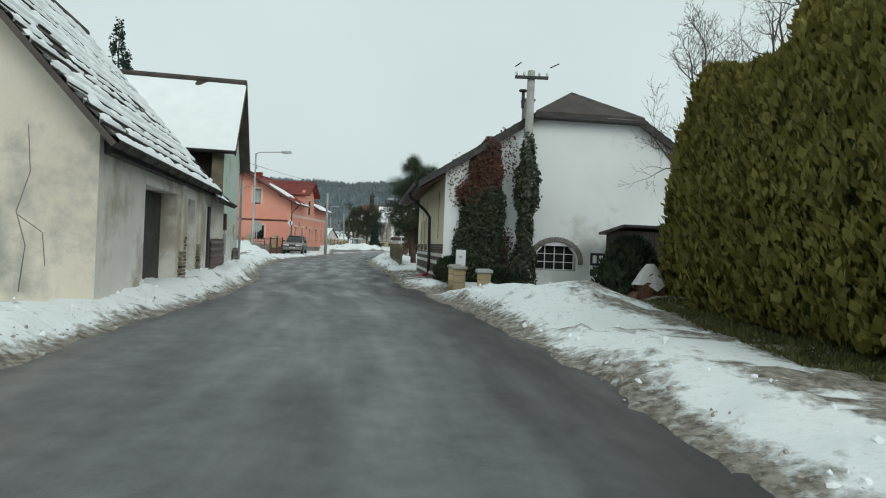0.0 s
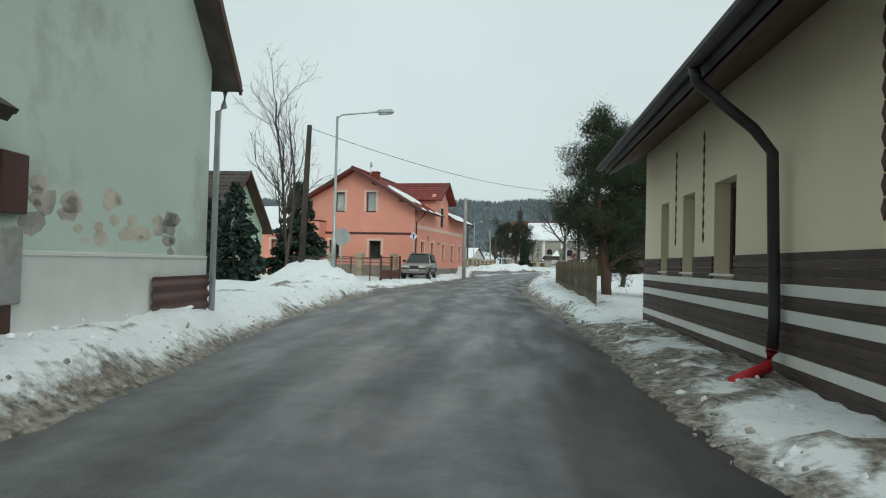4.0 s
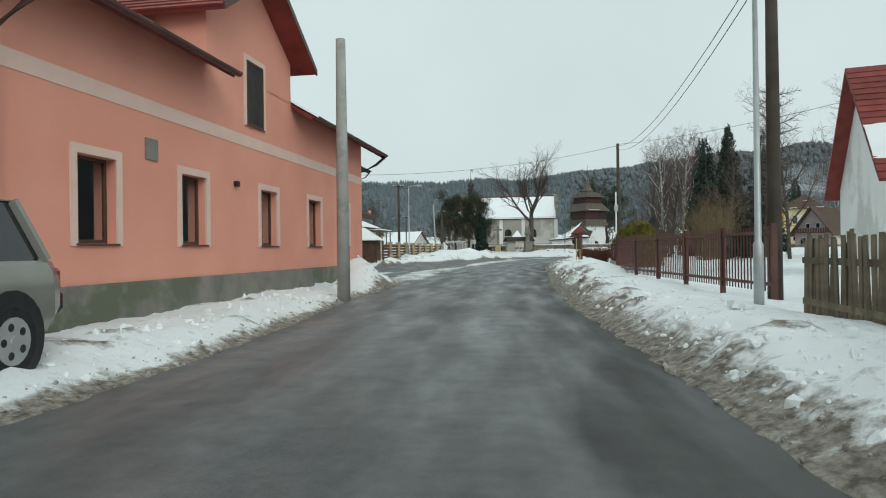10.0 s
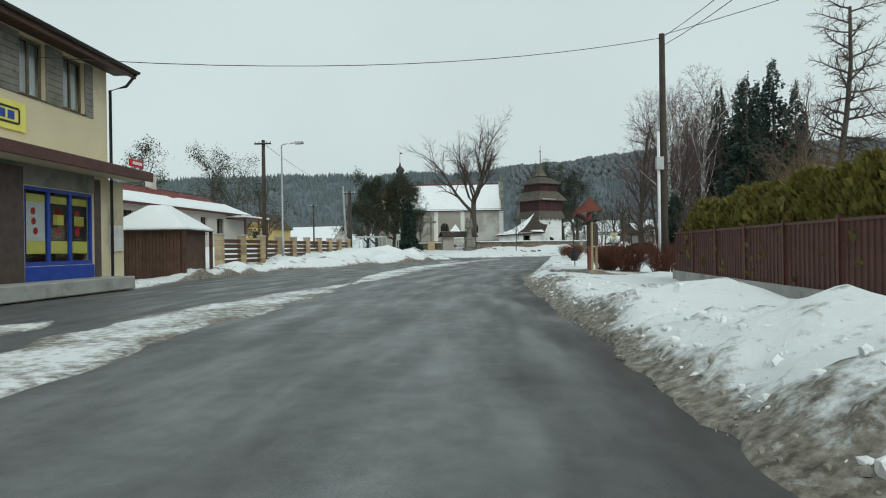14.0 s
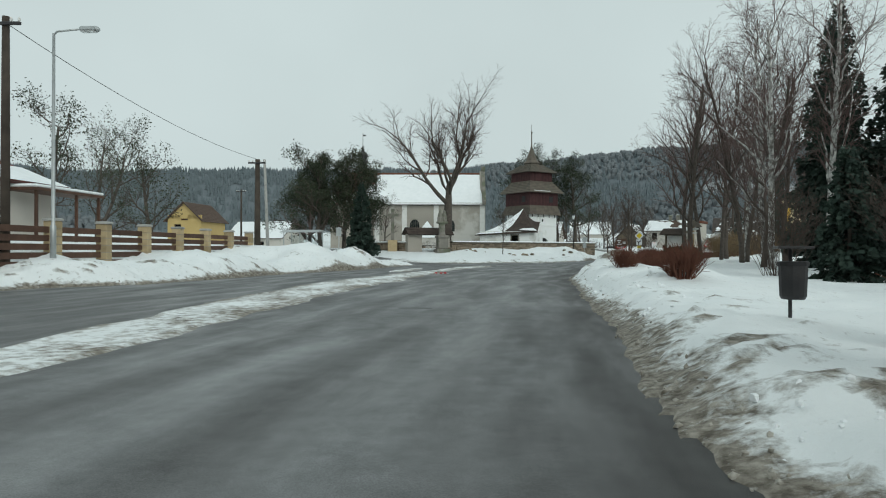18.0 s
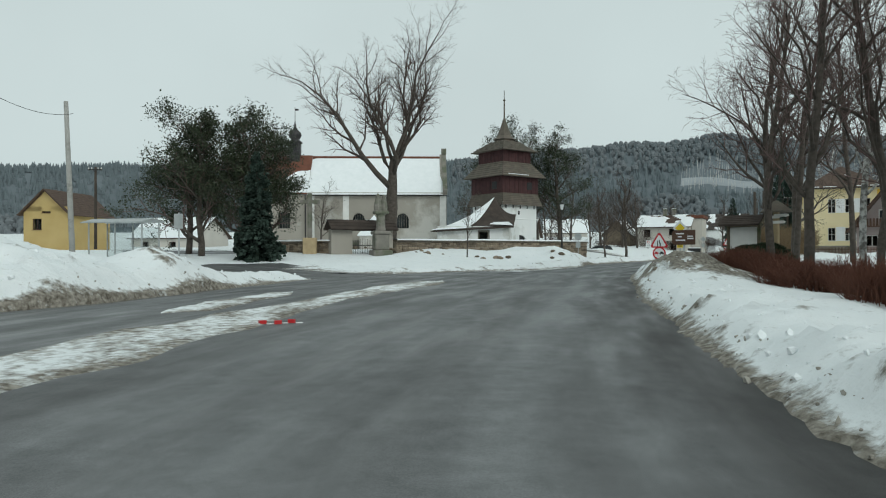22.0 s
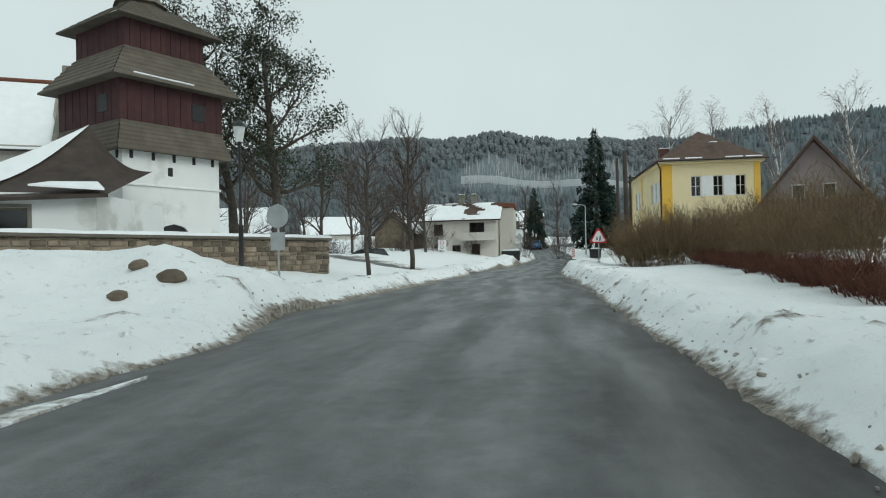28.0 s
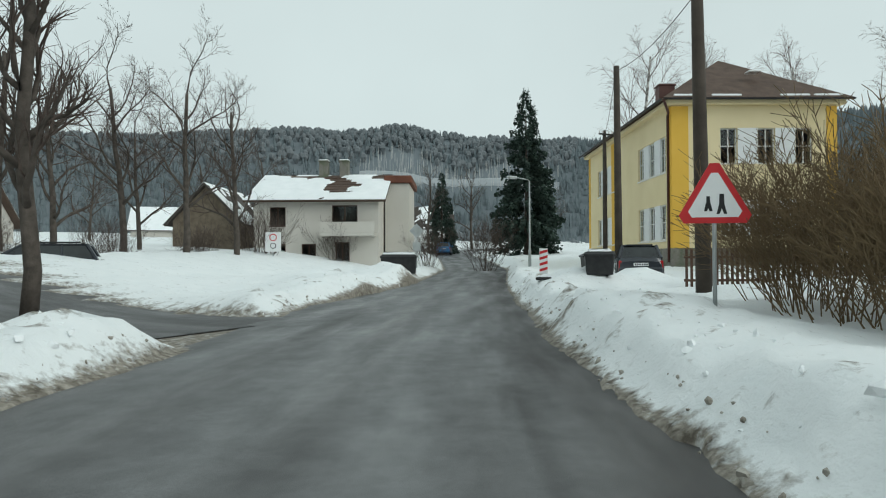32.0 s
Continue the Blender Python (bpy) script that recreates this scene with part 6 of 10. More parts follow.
    part("lantern", Build().lathe([(1.15, 0), (1.05, .5), (1.25, .55), (.8, 1.0), (.45, 1.9), (.2, 2.7), (.09, 3.0), (.07, 4.9), (.16, 5.0), (.04, 5.15), (.03, 6.1)], (s / 2, s / 2, 13.0), 8), "shingle", hs)
    part("snow_rim", Build().box(.2, 3.2, -.72, -.45, 9.34, 9.42, .03).box(3.0, 4.6, 1.2, 2.2, 12.5, 12.56), "snow", hs)


bell_tower()


def stair_house():
    hs = thing("gatehouse", pose(0, 0, 0), "low white gatehouse with a swept dark shingle roof half under snow", "gatehouse")
    part("front_wall", wall(Build(), at_line((-5.2, 190.2), (1.7, 190.6)), 6.9, .3, 3.55, .5, [(4.0, 4.9, 2.15, 3.05)]), "plaster_white", hs)
    part("side_wall", wall(Build(), at_line((1.7, 190.6), (3.6, 196.4)), 6.1, .3, 3.55, .5), "plaster_white", hs)
    part("left_wall", wall(Build(), at_line((-4.0, 197.0), (-5.2, 190.2)), 6.9, .3, 3.3, .5), "plaster_white", hs)
    fmw = at_line((-5.2, 190.2), (1.7, 190.6))
    window(hs, fmw, 4.0, 4.9, 2.15, 3.05, "grey_wood", (1, 1), .2, "plinth", .12, None)
    A, B_, C, D, T = Vector((-5.9, 189.6, 3.05)), Vector((2.1, 190.1, 3.5)), Vector((3.2, 196.0, 5.0)), Vector((-4.8, 197.0, 3.1)), Vector((0.9, 195.6, 6.7))
    def swept(p, q, name, m, lift=0.0, sag=.55):
        rows = []
        n = 10
        for i in range(n + 1):
            k = i / n
            a, b = p.lerp(T, k), q.lerp(T, k)
            dz = -sag * math.sin(math.pi * k)
            rows.append([tuple(a.lerp(b, j / 6) + Vector((0, 0, dz + lift))) for j in range(7)])
        bb = Build()
        for r0, r1 in zip(rows, rows[1:]):
            for j in range(6):
                bb.quad(r0[j], r0[j + 1], r1[j + 1], r1[j])
        return part(name, bb, m, hs, smooth=True)
    swept(A, B_, "front_roof", "dark_shingle")
    swept(D, A, "left_roof", "dark_shingle")
    swept(D, A + Vector((.25, 0, 0)), "snow_cover", "snow", .12)
    swept(A, A.lerp(B_, .42), "snow_cover", "snow", .10)
    swept(B_, C, "right_roof", "dark_shingle")
    part("snow_patch", Build().prism([(-.2, 190.0, 3.72), (2.0, 190.1, 3.62), (1.7, 191.0, 3.95), (.3, 190.7, 3.9)], (0, 0, .06)), "snow", hs)
    part("eave_board", Build().prism([A + Vector((0, 0, -.1)), B_ + Vector((0, 0, -.1)), B_, A], (0, .12, 0)), "dark_shingle", hs)


stair_house()


def yard_wall(pts, top, label):
    """A rubble wall with a snow-topped coping; its stones are set one by one along the face."""
    hs = thing("churchyard_wall", pose(0, 0, 0), label, "wall", kind="structure")
    for (ax, ay), (bx, by) in zip(pts, pts[1:]):
        m = at_line((ax, ay), (bx, by))
        ln = math.hypot(bx - ax, by - ay)
        part("wall_core", Build().box(0, ln, .04, .5, -.2, top - .1), "mortar", hs).matrix_basis = m
        part("coping", Build().box(-.05, ln + .05, -.14, .66, top - .1, top + .02, .02), "shingle", hs).matrix_basis = m
        sb = Build()
        n = max(6, int(ln / .5))
        for i in range(n):
            u0, u1 = ln * i / n, ln * (i + 1) / n
            h0, h1 = .13 + .04 * fbm(u0, ax, .8, 3), .13 + .04 * fbm(u1, ax, .8, 3)
            prof = [(-.15, .02), (-.13, .7), (.06, 1.0), (.45, 1.0), (.66, .6), (.67, .02)]
            for (ya, ka), (yb, kb) in zip(prof, prof[1:]):
                sb.quad((u0, ya, top + ka * h0), (u1, ya, top + ka * h1), (u1, yb, top + kb * h1), (u0, yb, top + kb * h0))
        part("snow_cap", sb, "snow", hs, smooth=True).matrix_basis = m
        z = .35
        while z < top - .15:
            hgt = random.uniform(.13, .24)
            u = random.uniform(-.1, .0)
            while u < ln - .1:
                w = random.uniform(.25, .7)
                a, c = max(0, u), min(ln, u + w)
                if c - a > .12:
                    st = part("stone", Build().box(a + .012, c - .012, random.uniform(-.03, .01), .1, z + .01, min(z + hgt, top - .11) - .01, .03), "rubble", hs)
                    st.matrix_basis = m
                u += w
            z += hgt
    return hs


yard_wall([(-3.0, 184.6), (10.7, 196.0)], 2.1, "brown rubble churchyard wall with snow on its coping")
yard_wall([(-8.8, 179.6), (-3.0, 184.6)], 2.05, "brown rubble churchyard wall by the linden")
yard_wall([(-20.5, 181.5), (-13.6, 177.4)], 1.95, "rubble churchyard wall beside the gate")


def lychgate():
    m = at_line((-13.6, 177.0), (-8.8, 179.4))
    hs = thing("churchyard_gate", m, "plastered churchyard gateway with a shingled roof and iron gates", "gate")
    part("pier", Build().box(0, 1.7, 0, .7, 0, 2.85, .03), "plaster_church", hs)
    part("pier", Build().box(3.7, 5.1, 0, .7, 0, 2.85, .03), "plaster_church", hs)
    up = Vector((0, .95, .75))
    roof(hs, (-.2, -.6, 2.85), (1, 0, 0), up, 5.5, up.length, "dark_shingle")
    roof(hs, (5.3, 1.3, 2.85), (-1, 0, 0), (0, -.95, .75), 5.5, up.length, "dark_shingle", snow=patchy(.06, .1, 3))
    g = part("iron_gate", Build().box(1.7, 3.7, .3, .34, .9, .96).box(1.7, 3.7, .3, .34, 1.6, 1.66).box(1.7, 3.7, .29, .35, .5, .9), "black", hs)
    for i in range(14):
        u = 1.78 + i * .142
        part("bar", Build().tube([(u, .32, .6), (u, .32, 1.9 + .25 * math.sin(math.pi * i / 13))], .015, 5), "black", g)


lychgate()
st = thing("stone_cross", pose(-15.3, 177.6, 0.6), "tall stone crucifix beside the churchyard gate", "cross")
part("plinth", Build().box(-.5, .5, -.4, .4, 0, 1.6, .05), "sandstone", st)
part("shaft", Build().box(-.16, .16, -.14, .14, 1.6, 5.0, .03), "plinth", st)
part("cross_beam", Build().box(-.75, .75, -.12, .12, 4.2, 4.5, .03), "plinth", st)
# carved pillar, a plain statue shape
sta = new("stone_statue", mesh_of("stone_statue", Build().box(-.75, .75, -.7, .7, 0, .5, .06).box(-.55, .55, -.5, .5, .5, 1.7, .05).box(-.65, .65, -.6, .6, 1.7, 1.95, .06)
          .lathe([(.42, 0), (.36, .3), (.34, 1.2), (.46, 1.35)], (0, 0, 1.95), 10).box(-.55, .55, -.35, .35, 3.25, 3.5, .05).lathe([(.3, 0), (.34, .3), (.24, .8), (.16, 1.0), (.18, 1.15), (.05, 1.3)], (-.22, 0, 3.5), 10)
          .lathe([(.28, 0), (.3, .3), (.22, .75), (.15, .95), (.17, 1.1), (.05, 1.25)], (.25, 0, 3.5), 10), "plinth"))
sta.matrix_basis = pose(-9.9, 177.4, 0.75, 0, 0, 20)
tagged(sta, "weathered sandstone pillar topped by a carved group", "statue")


# ---------------------------------------------------------------- school, chalet, farther houses
def school():
    m = at_line((46.4, 216.3), (54.1, 212.1))
    L, z0 = 8.8, 1.2
    W = 19.0
    h, rz = 9.6, 13.0
    hs = thing("school_building", m, "two-storey yellow building with ochre corner strips and brown hipped roof", "building")
    fm = frames(L, W)
    fw = [(2.6, 3.5, 6.2, 8.1), (4.6, 5.5, 6.2, 8.1), (6.6, 7.5, 6.2, 8.1), (2.6, 3.5, 2.4, 4.2), (4.6, 5.5, 2.4, 4.2), (6.6, 7.5, 2.4, 4.2)]
    lw = [(W - a - 4.9, W - a, z, z + 1.95) for a in (.9, 11.2) for z in (2.2, 5.9)]
    part("front_wall", wall(Build(), fm["f"], L, -.2, h, .4, fw), "plaster_school", hs)
    part("side_wall", wall(Build(), fm["l"], W, -.2, h, .4, lw), "plaster_school", hs)
    part("back_wall", wall(Build(), fm["b"], L, -.2, h, .4), "plaster_school", hs)
    part("far_wall", wall(Build(), fm["r"], W, -.2, h, .4), "plaster_school", hs)
    for a, c, d, e in fw:
        window(hs, fm["f"], a, c, d, e, "trim_white", (2, 2), .1, None, 0, "trim_white")
    for z in (6.2, 2.4):
        for a, c in ((3.5, 4.6), (5.5, 6.6)):
            part("white_panel", Build().box(a + .02, c - .02, -.02, .01, z, z + 1.9, .005), "white", hs)
    for a, c, d, e in lw:
        n = 5
        for i in range(n):
            u0, u1 = a + (c - a) * i / n, a + (c - a) * (i + 1) / n
            if i % 2 == 0:
                window(hs, fm["l"], u0, u1, d, e, "trim_white", (2, 2), .1, None, 0, None, fw=.08)
            else:
                part("white_panel", Build().box(u0, u1, .02, .2, d, e, .005).move(fm["l"]), "white", hs)
        part("sill", Build().box(a - .05, c + .05, -.06, .02, d - .08, d - .01, .01).move(fm["l"]), "trim_white", hs)
    for fr, u0, u1 in (("f", 0, .9), ("f", L - .55, L), ("l", W - .6, W), ("l", 7.0, 7.8), ("l", 0, .5)):
        part("ochre_strip", Build().box(u0, u1, -.035, .01, .5, h - .35, .006).move(fm[fr]), "plaster_ochre", hs)
    part("plinth", Build().box(-.05, L + .05, -.05, W + .05, -.2, 1.75, .02), "plinth", hs)
    part("cornice", Build().box(-.35, L + .35, -.35, W + .35, h - .3, h - .05, .05), "plaster_school", hs)
    e = .6
    b = Build()
    A, B_, C, D = (-e, -e, h), (L + e, -e, h), (L + e, W + e, h), (-e, W + e, h)
    R0, R1 = (L / 2, L / 2, rz), (L / 2, W - L / 2, rz)
    b.poly([A, B_, R0]).poly([B_, C, R1, R0]).poly([C, D, R1]).poly([D, A, R0, R1]).poly([D, C, B_, A])
    part("hipped_roof", b, "tile_brown", hs, "dark brown hipped roof")
    for u0, u1 in ((.0, 1.6), (2.0, 3.6), (5.6, 7.2), (7.4, 8.9)):
        part("snow_strip", Build().box(u0, u1, -.45, -.2, h + .05, h + .22, .06), "snow", hs)
    gutter(hs, (-e, -e - .06, h - .05), (L + e, -e - .06, h - .05), .09, "sheet_dark")
    gutter(hs, (-e - .06, W + e, h - .05), (-e - .06, -e, h - .05), .09, "sheet_dark")
    downpipe(hs, [(-e, -e, h - .1), (-.2, -.15, h - .7), (-.1, .25, h - .8), (-.1, .25, 1)], .07, "sheet_brown")
    chimney(hs, .8, 3.2, h + .4, h + 1.5, .9, .7, "sheet_brown")
    part("skylight", Build().box(L / 2 + .2, L / 2 + .9, .9, 1.5, h + 1.75, h + 1.85, .03), "white", hs)


school()


M["plaster_mauve"] = mat("mauve_grey_plaster", (0.30, 0.245, 0.235), (0.40, 0.33, 0.315), 0.8, 0.9, 0.2, fine=30)


def chalet():
    m = at_line((45.1, 203.9), (51.7, 196.4))
    L, W, h, rz = 7.6, 9, 4.3, 9.2
    hs = thing("brown_chalet", m, "house with steep dark brown roof and balcony in its gable", "house")
    fm = frames(L, W)
    part("gable_wall", wall(Build(), fm["f"], L, -.2, h, .35, [(1.0, 2.2, 1.6, 2.9), (4.8, 6.0, 1.6, 2.9)], [(0, h), (L, h), (L / 2, rz - .2)]), "plaster_mauve", hs, "mauve-grey plaster gable")
    for a in (1.0, 4.8):
        window(hs, fm["f"], a, a + 1.2, 1.6, 2.9, "trim_white", (2, 1), .1)
    for q in "rbl":
        part("wall", wall(Build(), fm[q], W if q in "rl" else L, -.2, h, .35), "plaster_far", hs)
    w = part("gable_window", Build().box(2.3, 3.2, -.03, .02, 4.8, 5.9, .02).box(4.3, 5.2, -.03, .02, 4.8, 5.9, .02), "trim_white", hs)
    part("pane", Build().box(2.4, 3.1, -.04, -.025, 4.9, 5.8), "car_glass", w)
    part("pane", Build().box(4.4, 5.1, -.04, -.025, 4.9, 5.8), "car_glass", w)
    bl = part("balcony", Build().box(.2, L - .2, -1.0, 0, 3.85, 4.0, .02), "brown_wood", hs)
    for i in range(22):
        u = .3 + i * .33
        part("baluster", Build().box(u, u + .2, -1.0, -.96, 4.0, 4.85), "brown_wood", bl)
    up = Vector((L / 2, 0, rz - h))
    k = up.normalized() * 1.3
    roof(hs, Vector((0, W + .6, h)) - k, (0, -1, 0), up, W + 1.9, up.length + 1.3, "tile_brown")
    roof(hs, Vector((L, -1.3, h)) - Vector((-k.x, 0, k.z)), (0, 1, 0), (-L / 2, 0, rz - h), W + 1.9, up.length + 1.3, "tile_brown")
    for s in (0, 1):
        x0, x1 = (-k.x, L / 2) if not s else (L + k.x, L / 2)
        part("bargeboard", Build().prism([(x0, -1.33, h - k.z - .2), (x1, -1.33, rz - .2), (x1, -1.33, rz + .08), (x0, -1.33, h - k.z + .08)], (0, .06, 0)), "brown_wood", hs)


chalet()


def plain_house(name, label, m, L, W, h, rz, wallm, roofm, wins=(), snow=None, ridge="x", z0=-.5, bars=(2, 1), chim=()):
    hs = thing(name, m, label, "house")
    fm = frames(L, W)
    for q in "frbl":
        ln = W if q in "rl" else L
        hl = [(a, c, d, e) for f, a, c, d, e in wins if f == q]
        g = (q in "rl") == (ridge == "x")
        part("wall", wall(Build(), fm[q], ln, z0, h, .35, hl, [(0, h), (ln, h), (ln / 2, rz - .1)] if g else None), wallm, hs)
        for a, c, d, e in hl:
            window(hs, fm[q], a, c, d, e, "brown_wood", bars, .1)
    if ridge == "x":
        up = Vector((0, W / 2, rz - h))
        k = up.normalized() * .6
        roof(hs, Vector((-.5, 0, h)) - k, (1, 0, 0), up, L + 1, up.length + .6, roofm, snow=snow, res=.4)
        roof(hs, Vector((L + .5, W, h)) - Vector((0, -k.y, k.z)), (-1, 0, 0), (0, -W / 2, rz - h), L + 1, up.length + .6, roofm, snow=snow, res=.6)
    else:
        up = Vector((L / 2, 0, rz - h))
        k = up.normalized() * .6
        roof(hs, Vector((0, W + .5, h)) - k, (0, -1, 0), up, W + 1, up.length + .6, roofm, snow=snow, res=.4)
        roof(hs, Vector((L, -.5, h)) - Vector((-k.x, 0, k.z)), (0, 1, 0), (-L / 2, 0, rz - h), W + 1, up.length + .6, roofm, snow=snow, res=.6)
    for x, y in chim:
        chimney(hs, x, y, rz - 1, rz + .9, .6, .6)
    return hs


full = lambda u, v: .11 + .03 * noise.noise(Vector((u * .5, v * .7, 6)))
h1 = plain_house("pale_house", "pale two-storey house with a patchy snow-covered roof and balcony", at_line((28.6, 233.5), (39.8, 227.0)), 7.8, 8.5, 5.1, 7.0, "plaster_far", "tile_brown",
            [("f", 1.0, 2.0, 3.3, 4.5), ("f", 4.9, 6.5, 3.0, 4.6), ("f", 1.0, 2.0, 1.0, 2.2), ("f", 3.0, 3.9, 1.0, 2.2), ("f", 5.1, 6.0, .9, 2.3)], patchy(.12, .25, 12, .25, .35), chim=((3.6, 4.2), (5.0, 4.2)))
part("balcony", Build().box(4.4, 7.7, -1.2, -.01, 2.65, 2.85, .02).box(4.4, 7.7, -1.2, -1.12, 2.85, 3.5), "plaster_far", h1)
part("rear_block", Build().box(7.9, 9.5, 3.0, 8.6, -.5, 6.3, .02), "plaster_far", h1)
part("rear_block_roof", Build().box(7.85, 9.7, 2.8, 8.9, 6.3, 6.8, .05), "tile_rust", h1)
plain_house("red_roof_house", "white house under a red metal roof with snow on it", at_line((2.4, 77.6), (9.5, 76.0)), 7.3, 8, 3.6, 7.5, "plaster_white", "tile_red",
            [("f", 1.5, 2.6, 1.2, 2.4)], lambda u, v: .1 if 1.0 < v < 2.6 and noise.noise(Vector((u * .6, v, 3))) > -.3 else -1, ridge="x", chim=((5, 4),))
plain_house("small_yellow_house", "small ochre house with brown saddle roof far off", Matrix.Translation((0, 0, 1.9)) @ at_line((-49.5, 199.5), (-43.5, 199.0)), 5.0, 8, 3.6, 6.0, "plaster_dull_ochre", "tile_brown", [("f", 2.0, 3.0, 3.4, 4.1), ("f", 1.0, 2.0, 1.6, 2.8)], None, "y", -2.6)
plain_house("white_cottage", "white cottage with a full snow roof beyond the wall", at_line((2.5, 243.0), (12.5, 239.5)), 10.5, 8, 3.9, 7.0, "plaster_far", "tile_brown",
            [("f", 1.5, 2.7, 1.6, 3.1), ("f", 4.6, 5.8, 1.6, 3.1), ("f", 7.8, 9.0, 1.6, 3.1)], full)
plain_house("far_gable_house", "small white house with dark roof at the road's bend", Matrix.Translation((0, 0, 2.6)) @ at_line((66.0, 296.0), (76.0, 291.0)), 11, 8, 4.2, 8.0, "plaster_white", "tile_dark", [("l", 3.4, 4.6, 3.0, 4.0)], patchy(.1, -.15, 5), "x")
plain_house("far_low_house", "low house with snowy roof far down the side road", at_line((-52, 232), (-40, 228)), 12, 8, 3.5, 6.5, "plaster_far", "tile_brown", [("f", 2, 3.2, 1.4, 2.6), ("f", 7, 8.2, 1.4, 2.6)], full)
plain_house("hill_house", "pale house among trees on the slope", at_line((26, 300), (36, 298)), 11, 9, 6, 9.5, "plaster_far", "tile_brown", [("f", 2, 3.2, 3, 4.5), ("f", 7, 8.2, 3, 4.5)], full)
plain_house("brick_gable_house", "brown brick gable house behind the pale house", at_line((24.6, 239.5), (28.6, 237.2)), 4.6, 7, 4.0, 6.4, "rubble", "tile_dark", [], patchy(.1, .1, 8), "y")

# ---------------------------------------------------------------- plants
def arrays_mesh(name, verts, faces, material, smooth=False):
    me = bpy.data.meshes.new(name)
    me.from_pydata(verts.tolist() if hasattr(verts, "tolist") else verts, [], faces.tolist() if hasattr(faces, "tolist") else faces)
    me.materials.append(M[material])
    if smooth:
        me.polygons.foreach_set("use_smooth", [True] * len(me.polygons))
    me.update()
    return me


def sprays(name, c, axis, side, length, width, material):
    """Many small leaf sprays: kites lying along axis, as wide as width along side."""
    n = len(c)
    ln, wd = length[:, None], width[:, None]
    v = np.empty((n, 4, 3))
    v[:, 0] = c
    v[:, 1] = c + axis * ln * 0.55 + side * wd
    v[:, 2] = c + axis * ln
    v[:, 3] = c + axis * ln * 0.5 - side * wd
    return arrays_mesh(name, v.reshape(-1, 3), np.arange(n * 4).reshape(n, 4), material)


def unit(a):
    return a / np.maximum(np.linalg.norm(a, axis=1, keepdims=True), 1e-6)


class Wood:
    """Grows a bare crown branch by branch."""

    def __init__(self, seed, up=0.25, wobble=0.22, droop=0.0):
        self.rng = random.Random(seed)
        self.thick, self.thin, self.limbs = Build(), Build(), []
        self.up, self.wobble, self.droop = up, wobble, droop
        self.tips = []

    def branch(self, p, d, length, r, level, plan):
        rng = self.rng
        steps = (9, 6, 4, 3, 2)[min(level, 4)]
        pts, rad = [Vector(p)], [r]
        d = Vector(d).normalized()
        q = Vector(p)
        for i in range(steps):
            w = self.wobble * (0.35 if level == 0 else 1.0)
            pull = self.up if level < 3 else self.up * 0.4 - self.droop
            d = (d + Vector((rng.gauss(0, w), rng.gauss(0, w), rng.gauss(0, w) + pull * 0.5))).normalized()
            q = q + d * (length / steps)
            pts.append(q.copy())
            rad.append(max(r * (1 - (i + 1) / steps * (0.62 if level == 0 else 0.8)), 0.004))
        if level == 1:
            self.limbs.append(Build())
        (self.thick if level == 0 else self.limbs[-1] if level == 1 else self.thin).tube(pts, rad, (8, 6, 4, 3, 3)[min(level, 4)], cap=level < 2)
        if level >= len(plan):
            self.tips.append(pts[-1])
            return
        count, lo, hi, frac, spread = plan[level]
        for k in range(count):
            f = lo + (hi - lo) * (k + rng.random()) / count
            i = min(int(f * steps), steps - 1)
            base = pts[i].lerp(pts[i + 1], f * steps - i)
            ax = (pts[i + 1] - pts[i]).normalized()
            a = k * 2.4 + rng.uniform(-0.5, 0.5)
            s = ax.cross(Vector((0, 0, 1)) if abs(ax.z) < 0.9 else Vector((1, 0, 0))).normalized()
            u = s.cross(ax)
            out = (s * math.cos(a) + u * math.sin(a))
            nd = ax * math.cos(spread) + out * math.sin(spread)
            self.branch(base, nd, length * frac * rng.uniform(0.7, 1.2) * (1.15 - 0.5 * f), max(rad[i] * 0.55, 0.006), level + 1, plan)


def bare_tree(x, y, h, r, seed, label, name="bare_tree", plan=None, bark="bark", twig="twig", up=0.25, wobble=0.2, droop=0.0, lean=(0, 0), z=None, ivy=0):
    t = thing(name, pose(x, y, (height_at(x, y) if z is None else z) - 0.1, 0, 0, seed * 37 % 360), label, "tree")
    w = Wood(seed, up, wobble, droop)
    plan = plan or [(9, 0.3, 1.0, 0.5, 0.8), (7, 0.25, 1.0, 0.5, 0.75), (6, 0.2, 1.0, 0.5, 0.75), (4, 0.2, 1.0, 0.55, 0.7)]
    w.branch((0, 0, 0), (lean[0], lean[1], 1), h * 0.8, r, 0, plan)
    part("trunk", w.thick, bark, t, smooth=True)
    for b in w.limbs:
        part("limb", b, bark, t, smooth=True)
    part("crown", w.thin, twig, t, "fine bare twigs")
    if ivy:
        rng = np.random.default_rng(seed)
        pts = np.array([tuple(p) for p in w.tips])
        c = pts[rng.integers(0, len(pts), ivy)]
        c = c[0] * 0 + c + rng.normal(0, 0.22, (ivy, 3))
        part("evergreen_leaves", sprays("evergreen_leaves", c, unit(rng.normal(0, 1, (ivy, 3))), unit(rng.normal(0, 1, (ivy, 3))), rng.uniform(.1, .24, ivy), rng.uniform(.035, .075, ivy), "ivy"), None, t, "dark green ivy leaves")
    return t


